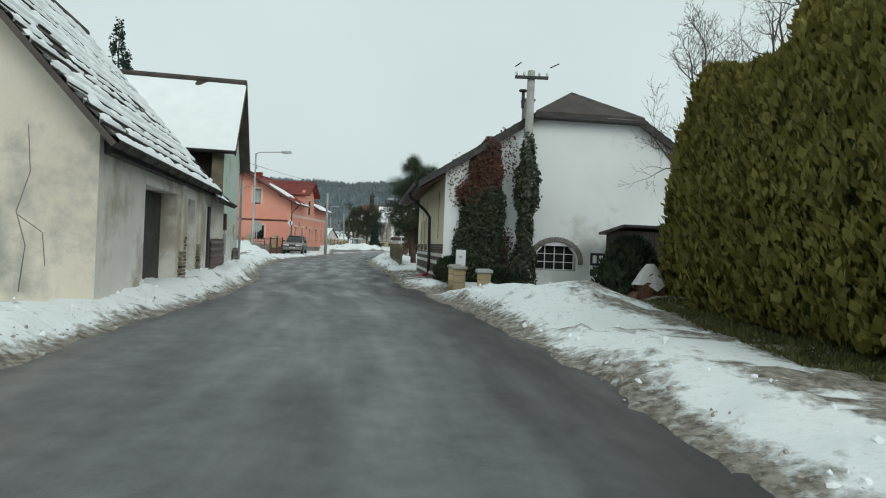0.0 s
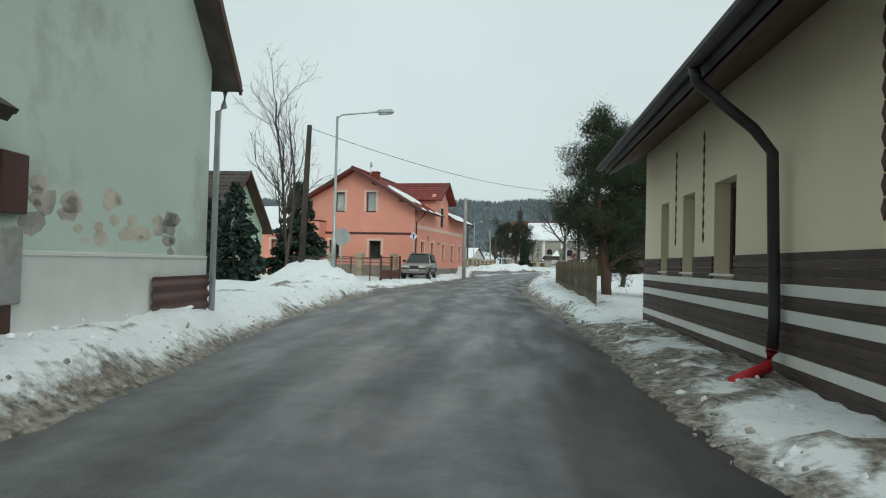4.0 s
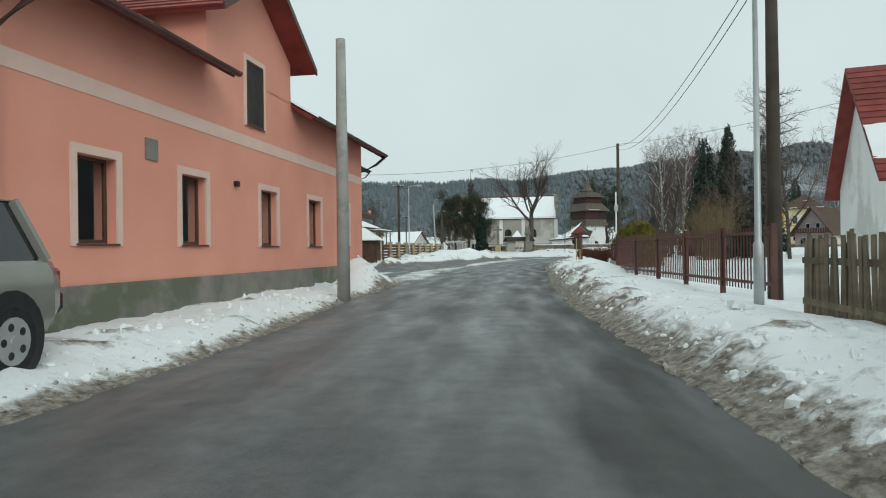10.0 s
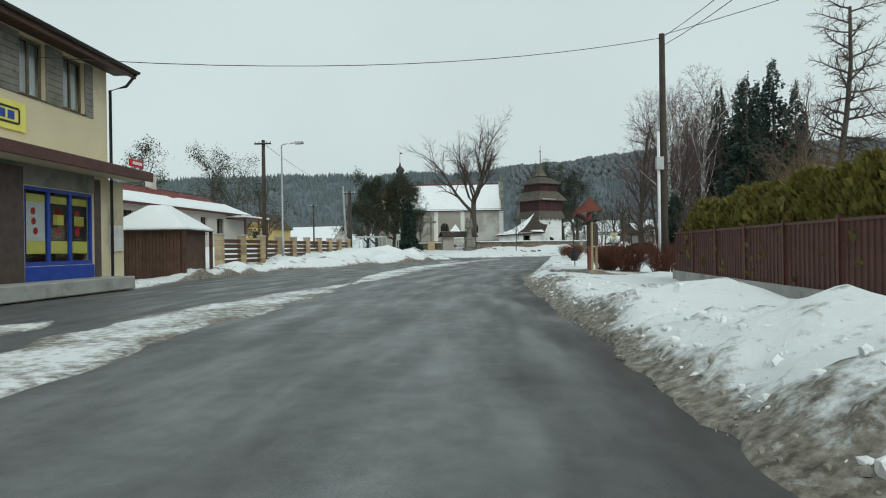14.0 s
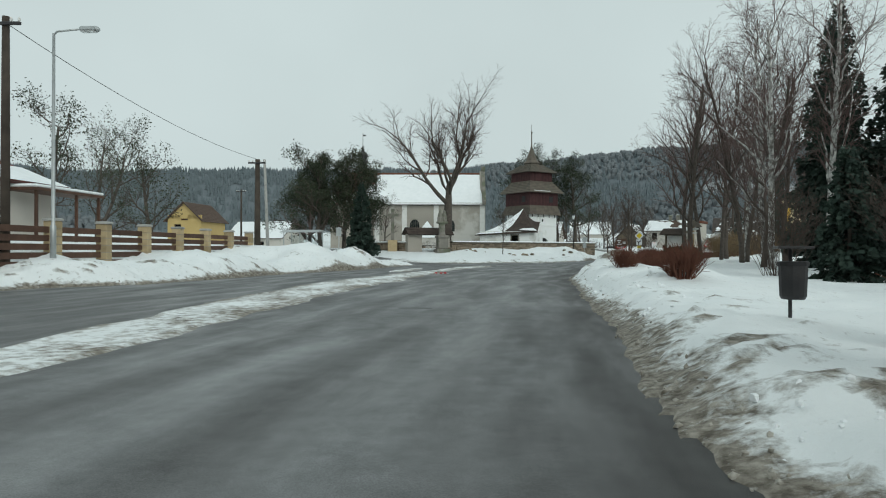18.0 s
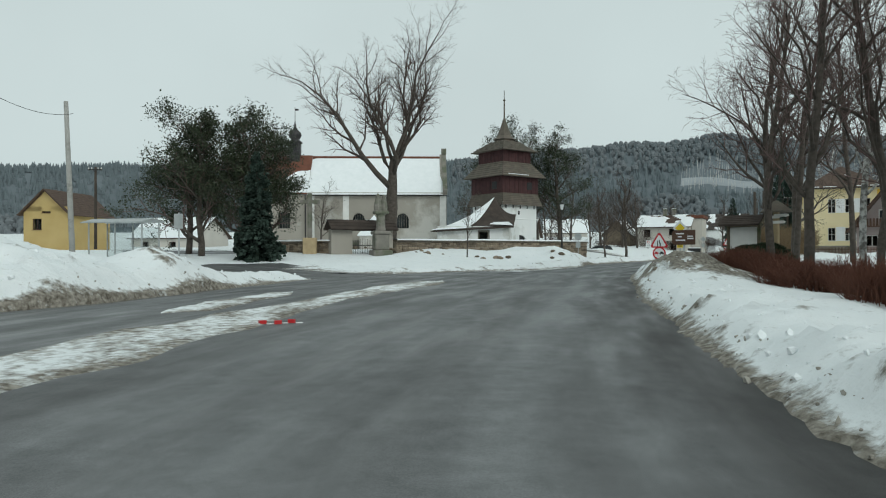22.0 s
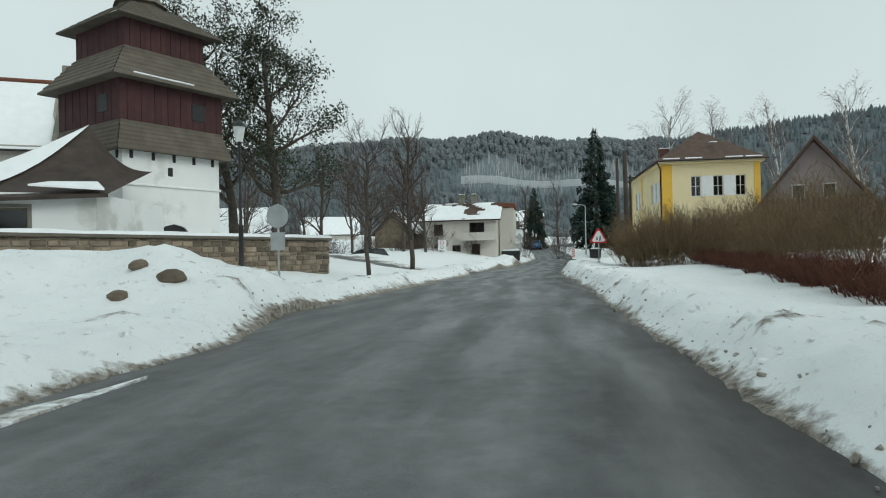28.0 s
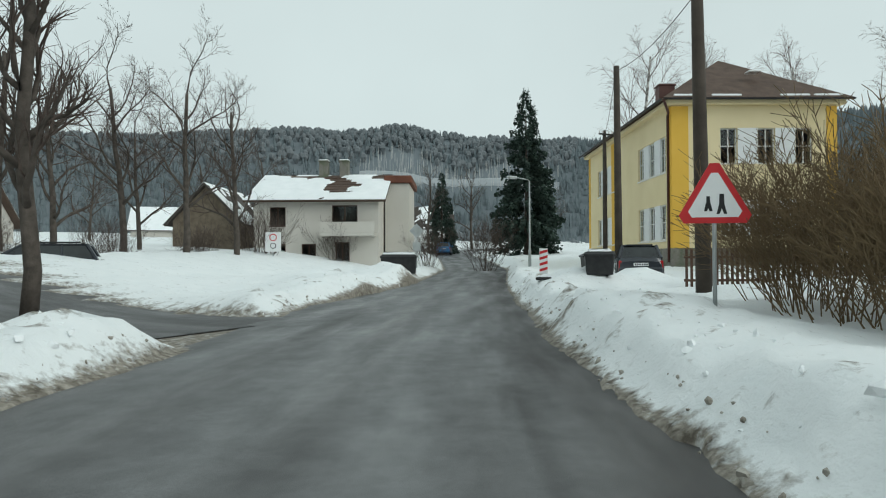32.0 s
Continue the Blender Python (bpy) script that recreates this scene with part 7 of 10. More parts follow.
def spruce(x, y, h, w, seed, label, name="spruce", material="needle", z=None, dense=1.0, snowy=False):
    t = thing(name, pose(x, y, (height_at(x, y) if z is None else z) - 0.05), label, "tree")
    rng = np.random.default_rng(seed)
    part("trunk", Build().tube([(0, 0, 0), (0.02, 0, h * 0.5), (0, 0, h * 0.97)], [h * 0.016 + 0.03, h * 0.009, 0.012], 7), "bark", t, smooth=True)
    C, A, S, L, W = [], [], [], [], []
    sticks = Build()
    for z0 in np.arange(h * 0.06, h * 0.985, max(h / 34, 0.17)):
        f = 1 - z0 / h
        reach = w * (f ** 0.8) * (0.75 + 0.25 * rng.random()) + 0.08
        for k in range(int(7 + 3 * rng.random())):
            a = rng.uniform(0, 2 * math.pi)
            rl = reach * rng.uniform(0.7, 1.12)
            d = np.array([math.cos(a), math.sin(a), 0])
            lift = 0.25 - 0.55 * f + rng.normal(0, 0.13)
            zb = z0 + rng.uniform(-.5, .5) * max(h / 34, .17)
            if f > 0.25 and k < 5:
                sticks.tube([(0, 0, z0), tuple(d * rl * 0.9 + np.array([0, 0, z0 + lift * rl * 0.7]))], [0.012 + 0.01 * f, 0.004], 3, cap=False)
            n = max(6, int((9 + rl * 22) * dense))
            s = rng.uniform(0.12, 1, n) ** 0.7
            p = d[None] * (s * rl)[:, None]
            p[:, 2] = zb + lift * s * rl - 0.12 * rl * s ** 2 + rng.normal(0, 0.02 + 0.011 * h, n)
            side = np.array([-d[1], d[0], 0])
            sg = rng.choice([-1, 1], n)[:, None]
            ax = unit(d[None] * rng.uniform(.3, 1, (n, 1)) + side[None] * sg * rng.uniform(.2, 1, (n, 1)) + np.array([0, 0, -0.35]) + rng.normal(0, .15, (n, 3)))
            C.append(p), A.append(ax), S.append(unit(np.cross(ax, rng.normal(0, 1, (n, 3)))))
            ln = rng.uniform(.7, 1.3, n) * (0.11 + 0.10 * min(rl, 2.4))
            L.append(ln), W.append(ln * rng.uniform(.3, .5, n))
    part("branch_mass", sticks, "bark", t)["kind"] = "stuff"
    part("needles", sprays("needles", np.concatenate(C), np.concatenate(A), np.concatenate(S), np.concatenate(L), np.concatenate(W), material), None, t, "dark green needles")
    return t


def pine(x, y, h, w, seed, label, name="pine", r=0.11):
    t = thing(name, pose(x, y, height_at(x, y) - 0.05), label, "tree")
    wd = Wood(seed, 0.12, 0.2)
    wd.branch((0, 0, 0), (0.04, 0.02, 1), h * 0.9, r, 0, [(40, 0.13, 1.0, w / h, 1.25), (9, 0.2, 1.0, 0.4, 0.75)])
    part("trunk", wd.thick, "pine_bark", t, smooth=True)
    for b in wd.limbs:
        part("limb", b, "pine_bark", t, smooth=True)
    part("branch_mass", wd.thin, "pine_bark", t)["kind"] = "stuff"
    rng = np.random.default_rng(seed)
    tips = np.array([tuple(p) for p in wd.tips])
    c = np.repeat(tips, 190, axis=0) + rng.normal(0, 0.17, (len(tips) * 190, 3))
    n = len(c)
    ax = unit(rng.normal(0, 1, (n, 3)) + np.array([0, 0, 0.5]))
    part("needles", sprays("needles", c, ax, unit(np.cross(ax, rng.normal(0, 1, (n, 3)))), rng.uniform(.09, .17, n), rng.uniform(.006, .012, n), "pine"), None, t, "green needle tufts")
    return t


def thuja_mesh(h, r, seed, n, material):
    """Upright feathery sprays over a bulging column."""
    rng = np.random.default_rng(seed)
    z = rng.uniform(0.02, 1.0, n) ** 0.9
    a = rng.uniform(0, 2 * math.pi, n)
    prof = np.minimum(1, np.sqrt(np.maximum(1.03 - z, 0)) * 1.35) * (0.86 + 0.14 * np.minimum(z * 6, 1))
    lump = 1 + 0.10 * np.sin(a * 5 + z * 9 + seed) + 0.10 * np.sin(a * 9 - z * 23 + seed * 2) + 0.05 * np.sin(z * 60 + a * 3)
    rr = r * prof * lump * rng.uniform(0.8, 1.06, n)
    c = np.stack([rr * np.cos(a), rr * np.sin(a), z * h * 0.95], 1)
    out = np.stack([np.cos(a), np.sin(a), np.zeros(n)], 1)
    ax = unit(out * rng.uniform(.1, .75, (n, 1)) + np.array([0, 0, 1.0]) + rng.normal(0, .28, (n, 3)))
    side = unit(np.cross(ax, out + rng.normal(0, .6, (n, 3))))
    ln = rng.uniform(.10, .24, n)
    return sprays("leaf_sprays", c, ax, side, ln, ln * rng.uniform(.18, .34, n), material)


def hedge_run(points, h, r, seed, n, material, label, group, core="thuja_core", category="hedge plant", name="thuja", squash=1.0):
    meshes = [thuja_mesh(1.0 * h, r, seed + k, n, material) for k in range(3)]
    # Plain column added inside to block gaps; its dark tone stands for inner shade.
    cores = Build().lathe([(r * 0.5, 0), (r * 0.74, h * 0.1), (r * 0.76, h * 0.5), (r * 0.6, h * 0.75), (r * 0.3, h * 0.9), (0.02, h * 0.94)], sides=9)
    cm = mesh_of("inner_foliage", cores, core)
    rng = random.Random(seed)
    for k, (x, y) in enumerate(points):
        s = rng.uniform(0.93, 1.07)
        t = thing(name, pose(x, y, height_at(x, y) - 0.08, 0, 0, rng.uniform(0, 360)) @ Matrix.Diagonal((rng.uniform(.92, 1.08), rng.uniform(.92, 1.08), s, 1)), label, category, group)
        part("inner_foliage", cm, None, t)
        part("leaf_sprays", meshes[k % 3], None, t)
    return meshes


def along(p, q, step):
    n = max(1, round(math.hypot(q[0] - p[0], q[1] - p[1]) / step))
    return [(p[0] + (q[0] - p[0]) * i / n, p[1] + (q[1] - p[1]) * i / n) for i in range(n + 1)]


def shrub_mesh(h, w, seed, stems, sub=5, lean=0.5, subsub=0, thick=0.012):
    rng = random.Random(seed)
    wd = Wood(seed, 0.18, 0.1)
    b = wd.thin
    plan = [(sub, 0.2, 0.95, 0.45, 0.5)] + ([(subsub, 0.2, 1, 0.5, 0.6)] if subsub else [])
    for k in range(stems):
        a, l = rng.uniform(0, 6.283), rng.uniform(0.02, lean)
        q = rng.uniform(0, w * 0.3)
        wd.branch((q * math.cos(a), q * math.sin(a), -0.05), (math.cos(a) * l, math.sin(a) * l, 1), h * rng.uniform(0.65, 1.02), thick, 2, [None, None] + plan)
    return b


def shrub(x, y, h, w, seed, label, material="red_stem", stems=60, sub=5, lean=0.5, name="shrub", subsub=0, flat=1.0, group="", thick=0.012):
    t = thing(name, pose(x, y, height_at(x, y) - 0.03), label, "shrub", group)
    b = shrub_mesh(h, w, seed, stems, sub, lean, subsub, thick)
    part("stem_mass", b, material, t)["kind"] = "stuff"
    return t


# the tall evergreen hedge and its neighbours by the first house
hedge_run([(5.95, 6.6), (6.0, 7.7), (6.05, 8.75), (6.1, 9.8), (6.15, 10.85), (6.2, 11.9), (6.25, 12.95), (6.32, 14.0), (6.4, 15.0), (6.5, 16.0), (6.6, 16.9)], 5.6, 0.92, 11, 9000, "thuja",
          "tall olive-green clipped thuja in a roadside hedge", "tall thuja hedge")
hedge_run([(7.4, 8.2), (7.5, 10.2), (7.6, 12.2), (7.7, 14.2), (7.6, 16.2)], 5.9, 1.0, 21, 5000, "thuja", "tall olive-green thuja in the second hedge row", "tall thuja hedge")
hedge_run([(4.95, 17.5)], 2.0, 0.72, 31, 5000, "pine", "dark green rounded conifer shrub beside a wooden shed", "", core="needle", category="shrub", name="conifer_shrub")
bare_tree(14.5, 30, 17.5, 0.32, 5, "large bare deciduous tree behind the thuja hedge", droop=0.05)
bare_tree(9.2, 23.5, 10.5, 0.16, 6, "bare deciduous tree behind the white house")
spruce(-17.9, 35.7, 12.6, 2.2, 3, "dark spruce rising behind the old barn")

# left side, at the green house
spruce(-17.9, 51.4, 5.5, 1.95, 8, "young blue-green spruce beside the green house", dense=1.5)
bare_tree(-15.6, 45.6, 10.5, 0.09, 10, "tall slender bare garden tree beside the green house", plan=[(16, .2, 1, .42, .45), (7, .2, 1, .5, .5), (4, .2, 1, .5, .6)], up=.3)
spruce(-17.6, 44.4, 4.6, 1.7, 19, "dark bushy conifer in the corner of the garden", dense=1.3)
spruce(-19.4, 45.6, 4.2, 1.6, 20, "dark bushy conifer in the corner of the garden", dense=1.3)
bare_tree(-14.9, 43.9, 9.0, 0.08, 9, "slender bare garden tree beside the salmon house", plan=[(9, 0.15, 1, .5, .5), (6, .2, 1, .5, .6), (4, .2, 1, .5, .6)])

# right side, gardens behind the slat fence
pine(-1.9, 43.2, 7.2, 1.75, 12, "tall dark pine hanging over the slat fence", r=.19)
pine(-0.2, 44.4, 7.0, 1.9, 13, "tall dark pine in a garden", r=.2)
for x, y, h, s in ((-2.5, 57.8, 6.2, 14), (-1.3, 63.5, 6.8, 15), (-0.9, 54.5, 6.0, 16)):
    bare_tree(x, y, h, 0.13, s, "gnarled bare fruit tree in a garden", "fruit_tree", plan=[(9, .25, 1, .55, 1.0), (7, .2, 1, .5, .85), (6, .2, 1, .5, .8), (3, .2, 1, .6, .8)], up=0.1, wobble=0.3, droop=0.03)
for x, y, h, w, s in ((7.5, 76, 9.5, 2.0, 17), (10, 70, 11, 2.2, 18)):
    spruce(x, y, h, w, s, "dark garden spruce behind the red-roofed house")

# clipped hedge behind the red metal fence
hedge_run(along((-2.5, 92.3), (-2.1, 103.8), 0.82), 2.45, 0.74, 41, 3600, "thuja", "clipped brown-green thuja behind the red fence", "clipped thuja hedge")

# woods beyond the hedge
BIRCH = [(16, .22, 1, .33, .62), (7, .2, 1, .5, .6), (6, .2, 1, .55, .6), (3, .2, 1, .6, .5)]
for x, y, h, s in ((9.9, 145.2, 17, 51), (6.6, 137.5, 14.5, 52), (8.4, 136, 16, 53), (14.5, 158, 19, 54)):
    bare_tree(x, y, h, 0.17, s, "tall white-barked birch with hanging twigs", "birch", BIRCH, "birch", "birch_twig", up=0.2, wobble=0.13, droop=0.3)
bare_tree(15.8, 131, 21.5, 0.26, 55, "tall bare larch with level branches", "larch", [(44, .12, 1, .22, 1.3), (14, .12, 1, .33, .9), (7, .15, 1, .5, .7)], up=0.02, wobble=0.12)
for k, (x, y, h, w) in enumerate(((12.9, 133.3, 14.6, 3.0), (9.8, 130.4, 12.8, 2.8), (11.8, 141, 14.5, 3.0), (14.3, 139.3, 14.4, 3.0), (18.4, 153.4, 18, 3.4), (20.5, 146, 16, 3.2))):
    spruce(x, y, h, w, 60 + k, "tall dark spruce in the roadside wood", dense=1.2)
for k, (x, y, h) in enumerate(((7.3, 150.5, 15.5), (11.5, 152, 17), (9.2, 156.5, 15), (15.5, 165.5, 20), (12.2, 161.5, 17), (21, 168.5, 19))):
    bare_tree(x, y, h, 0.19, 70 + k, "tall bare tree with reddish twigs", twig="birch_twig", plan=[(14, .22, 1, .4, .6), (7, .2, 1, .5, .6), (6, .2, 1, .5, .6), (3, .2, 1, .6, .6)], droop=0.1)
bare_tree(17.0, 168.0, 15.5, 0.24, 77, "bare spreading tree with drooping twigs", plan=[(14, .2, 1, .5, .95), (8, .2, 1, .5, .7), (7, .2, 1, .5, .7), (4, .2, 1, .6, .6)], up=0.12, droop=0.22, lean=(-0.1, 0.02))
for k, (x, y, h, w) in enumerate(((1.5, 111, 2.8, 1.6), (2.5, 118, 3.5, 1.8), (4.5, 124, 3.5, 2), (3.2, 130, 3.5, 2))):
    shrub(x, y, h, w, 80 + k, "tangled bare bush at the wood's edge", "twig", 46, 6, 0.5, "bush", 3)

# more of the wood behind the clipped hedge
for k, (x, y, h) in enumerate(((13, 116, 14.5), (17, 112, 14), (20, 119, 15.5), (10, 124.5, 11), (12.5, 148, 15), (8.3, 142, 13), (13.2, 155, 16), (17.5, 149, 17))):
    bare_tree(x, y, h, 0.17, 270 + k, "tall bare tree with reddish twigs in the wood", twig="birch_twig", plan=[(13, .2, 1, .42, .65), (7, .2, 1, .5, .65), (6, .2, 1, .5, .65), (3, .2, 1, .6, .6)], droop=0.12)
for k, (x, y, h) in enumerate(((5.5, 113, 5.0), (7.5, 117, 5.5))):
    shrub(x, y, h, 2.5, 290 + k, "tall fan of tan bare stems behind the hedge", "hedge_stem", 60, 5, 0.55, "bush", 3, thick=.02)

# low red-stemmed bushes by the road
for k, (x, y, h, w, n) in enumerate(((-3.2, 126.8, 0.75, 0.9, 90), (-3.7, 120.1, 0.8, 0.9, 110), (-2.9, 110.6, 1.25, 1.3, 150), (-1.8, 109.7, 1.25, 1.3, 150), (-3.6, 111.6, 1.1, 1.1, 130), (-2.0, 131, 0.7, .8, 80))):
    shrub(x, y, h, w, 90 + k, "low clipped bush of red-brown stems in the snow", "red_stem", n, 8, 0.9, "red_stem_bush", group="red-stemmed bushes")
RED = [mesh_of("stem_mass", shrub_mesh(1.15, 1.4, 100 + k, 90, 7, 0.45), "red_stem") for k in range(3)]
rr = random.Random(4)
for k in range(34):
    f = k / 33
    x, y = 0.2 + 7.5 * f + rr.uniform(-.6, .6), 134.0 + 26 * f + rr.uniform(-.6, .6)
    t = thing("red_stem_bush", pose(x, y, height_at(x, y) - .03, 0, 0, rr.uniform(0, 360)) @ Matrix.Diagonal((1.1, 1.1, rr.uniform(.55, .8), 1)), "dense bush of red-brown stems behind the snow bank", "shrub", "red-stemmed bushes")
    part("stem_mass", RED[k % 3], None, t)["kind"] = "stuff"
spruce(3.6, 126.2, 4.2, 1.35, 95, "young blue-green spruce behind the snow bank", dense=1.6)
# juniper by the notice board
for x, y, s in ((8.6, 157.4, 3), (9.8, 158.0, 4)):
    hedge_run([(x, y)], 1.25, 1.0, 110 + s, 4200, "pine", "spreading dark green juniper by the map board", "", core="needle", category="shrub", name="juniper")

# brown hedge along the road to the school
for k in range(26):
    f = k / 25
    x, y = 14.2 + 19.5 * f + 1.5 + rr.uniform(-.4, .4), 174.2 + 26.0 * f - 1.0 + rr.uniform(-.4, .4)
    t = thing("red_stem_bush", pose(x, y, height_at(x, y) - .03, 0, 0, rr.uniform(0, 360)) @ Matrix.Diagonal((1.25, 1.25, rr.uniform(.48, .68), 1)), "low dense red-brown hedge bush behind the snow", "shrub", "roadside hedge")
    part("stem_mass", RED[k % 3], None, t)["kind"] = "stuff"
TAN = [mesh_of("stem_mass", shrub_mesh(2.2, 2.2, 120 + k, 34, 6, 0.75, 6, 0.010), "hedge_stem") for k in range(3)]
for k in range(15):
    f = k / 14
    x, y = 18.4 + 17.5 * f + rr.uniform(-.6, .6) + 1.0, 177.5 + 24.0 * f + rr.uniform(-.6, .6) - 1.5
    s = rr.uniform(1.0, 1.4)
    t = thing("bush", pose(x, y, height_at(x, y) - .05, 0, 0, rr.uniform(0, 360)) @ Matrix.Diagonal((1.1, 1.1, s, 1)), "tall tangled yellow-brown bush by the school road", "shrub", "bushes by the school")
    part("stem_mass", TAN[k % 3], None, t)["kind"] = "stuff"

for x, y, s in ((29.0, 197.9, 1.5), (28.1, 195.7, 1.75), (27.5, 193.6, 1.6), (30.4, 199.2, 1.5), (29.6, 194.8, 1.8), (28.8, 192.4, 1.7), (30.6, 196.6, 1.8), (28.4, 197.0, 1.3), (27.2, 194.9, 1.2), (31.8, 198.0, 1.7), (28.6, 194.0, 1.5)):
    t = thing("bush", pose(x, y, height_at(x, y) - .05, 0, 0, x * 50) @ Matrix.Diagonal((1.25, 1.25, s * 0.78, 1)), "big tangled yellow-brown bush beside the school road", "shrub", "bushes by the school")
    part("stem_mass", TAN[int(x) % 3], None, t)["kind"] = "stuff"

# the old linden before the church, and the churchyard
bare_tree(-9.6, 183.5, 9.8, 0.72, 130, "huge bare linden with spreading limbs before the church", "linden",
          [(8, .62, 1.0, 1.85, .5), (11, .25, 1, .4, .7), (9, .2, 1, .45, .75), (6, .15, 1, .5, .75)], up=0.28, wobble=0.21)
bare_tree(-3.3, 177.4, 5.3, 0.055, 131, "young bare tree in the snow before the church wall", plan=[(12, .3, 1, .42, .8), (6, .2, 1, .5, .7), (4, .2, 1, .5, .7)])
spruce(-17.9, 171.8, 7.4, 1.9, 132, "slim dark conifer by the church corner", dense=1.8)
EVER = [(9, .2, 1, .5, .8), (7, .2, 1, .5, .8), (6, .2, 1, .5, .8)]
for k, (x, y, h) in enumerate(((-22.8, 175.5, 11.0), (-20.7, 178, 10.5), (-24.4, 177.5, 9.5), (-19.4, 180.5, 9.5))):
    bare_tree(x, y, h, 0.25, 140 + k, "dense tree overgrown with ivy and reddish twigs", "ivy_tree", [(14, .08, 1, .5, .85), (8, .2, 1, .5, .8), (6, .2, 1, .5, .8)], twig="birch_twig", ivy=17000)
for k, (x, y, h) in enumerate(((7.0, 205.0, 15.6), (9.0, 201.5, 14.2), (3.6, 210, 15.2))):
    bare_tree(x, y, h, 0.3, 150 + k, "dark evergreen tree behind the bell tower", "evergreen_tree", [(14, .2, 1, .38, 1.0), (7, .2, 1, .5, .8), (6, .2, 1, .5, .8)], ivy=14000, droop=0.1)
bare_tree(11.6, 192.3, 6.8, 0.10, 160, "slender bare tree beside the churchyard wall", plan=[(22, .28, 1, .5, .95), (8, .2, 1, .45, .6), (5, .2, 1, .5, .6)], up=0.22)
bare_tree(18.1, 206.3, 11.2, 0.17, 161, "tall slim bare tree beside the road", plan=[(26, .22, 1, .34, .75), (9, .2, 1, .45, .5), (6, .2, 1, .5, .5)], up=0.3)

# trees round the far houses
for k, (x, y, h) in enumerate(((-36, 150, 10.5), (-33, 158, 9.5), (-40, 163, 12), (-45, 172, 14), (-38, 141, 10))):
    bare_tree(x, y, h, 0.2, 170 + k, "bare tree with dark mistletoe clumps", "mistletoe_tree", EVER, ivy=2600)
spruce(62.4, 251, 18.4, 4.9, 180, "tall broad dark spruce behind the road bend", dense=1.6)
spruce(60, 266, 10.5, 2.6, 181, "dark spruce near the far white house", dense=1.2)
for k, (x, y, h) in enumerate(((58, 230, 20), (63, 226, 19), (68, 222, 18.5), (74, 216, 20), (82, 212, 20))):
    bare_tree(x, y, h, 0.2, 190 + k, "tall bare birch behind the yellow school", "birch", BIRCH, "birch", "birch_twig", up=0.22, wobble=0.14, droop=0.25)
far = bare_tree(22, 232, 9.5, 0.16, 200, "bare tree among the far houses", z=0.5)
far2 = bare_tree(10, 238, 11, 0.18, 201, "bare tree among the far houses", z=0.5, plan=[(12, .25, 1, .45, .7), (7, .2, 1, .5, .7), (6, .2, 1, .5, .7)])
far3 = shrub(30, 236, 3.0, 2.4, 202, "bare brown garden bush by the far house", "twig", 40, 7, 0.7, "bush", 4)
rr = random.Random(9)
for src, spots in ((far, ((28, 246), (34, 252), (0, 226), (-8, 240), (45, 262), (20, 262), (-20, 215), (74, 262), (15, 229), (21, 228), (23.5, 225))),
                   (far2, ((16, 226), (26, 226), (4, 246), (38, 262), (50, 272), (-14, 228), (70, 275), (12, 255), (56, 262), (12, 226), (18, 223), (9, 222), (6, 232))),
                   (far3, ((25, 231), (33, 231), (38, 228), (28, 229), (36, 236), (16, 222), (20, 224), (12, 218), (40, 224.5)))):
    for x, y in spots:
        copy_thing(src, pose(x, y, rise(y) + 0.3, 0, 0, rr.uniform(0, 360)) @ Matrix.Diagonal((rr.uniform(.8, 1.2),) * 3 + (1,)))
for k, (x, y) in enumerate(((-44, 128), (-48, 140), (-42, 118), (-52, 155))):
    copy_thing(far, pose(x, y, 0.3, 0, 0, k * 80))


# ---------------------------------------------------------------- ivy on the white gable, and its pole
def ivy_patch(parent, name, spots, material, label, seed):
    """Leaves over upright ovals: (x, y, z, half width, half height, count), facing the road."""
    rng = np.random.default_rng(seed)
    C = []
    for x, y, z, a, b, n in spots:
        n = int(n * 2.4)
        u = rng.uniform(-1, 1, (n * 2, 2))
        u = u[(u ** 2).sum(1) < rng.uniform(.6, 1.1, len(u))][:n]
        C.append(np.stack([x + u[:, 0] * a, y - rng.uniform(0.02, 0.34, len(u)) * np.sqrt(np.maximum(1 - (u ** 2).sum(1), .05)), z + u[:, 1] * b], 1))
    c = np.concatenate(C)
    n = len(c)
    ax = unit(rng.normal(0, .6, (n, 3)) + np.array([0, -.3, -.9]))
    nn = unit(rng.normal(0, .45, (n, 3)) + np.array([0, -1, .35]))
    part(name, sprays(name, c, ax, unit(np.cross(ax, nn)), rng.uniform(.05, .095, n), rng.uniform(.022, .04, n), material), None, parent, label)


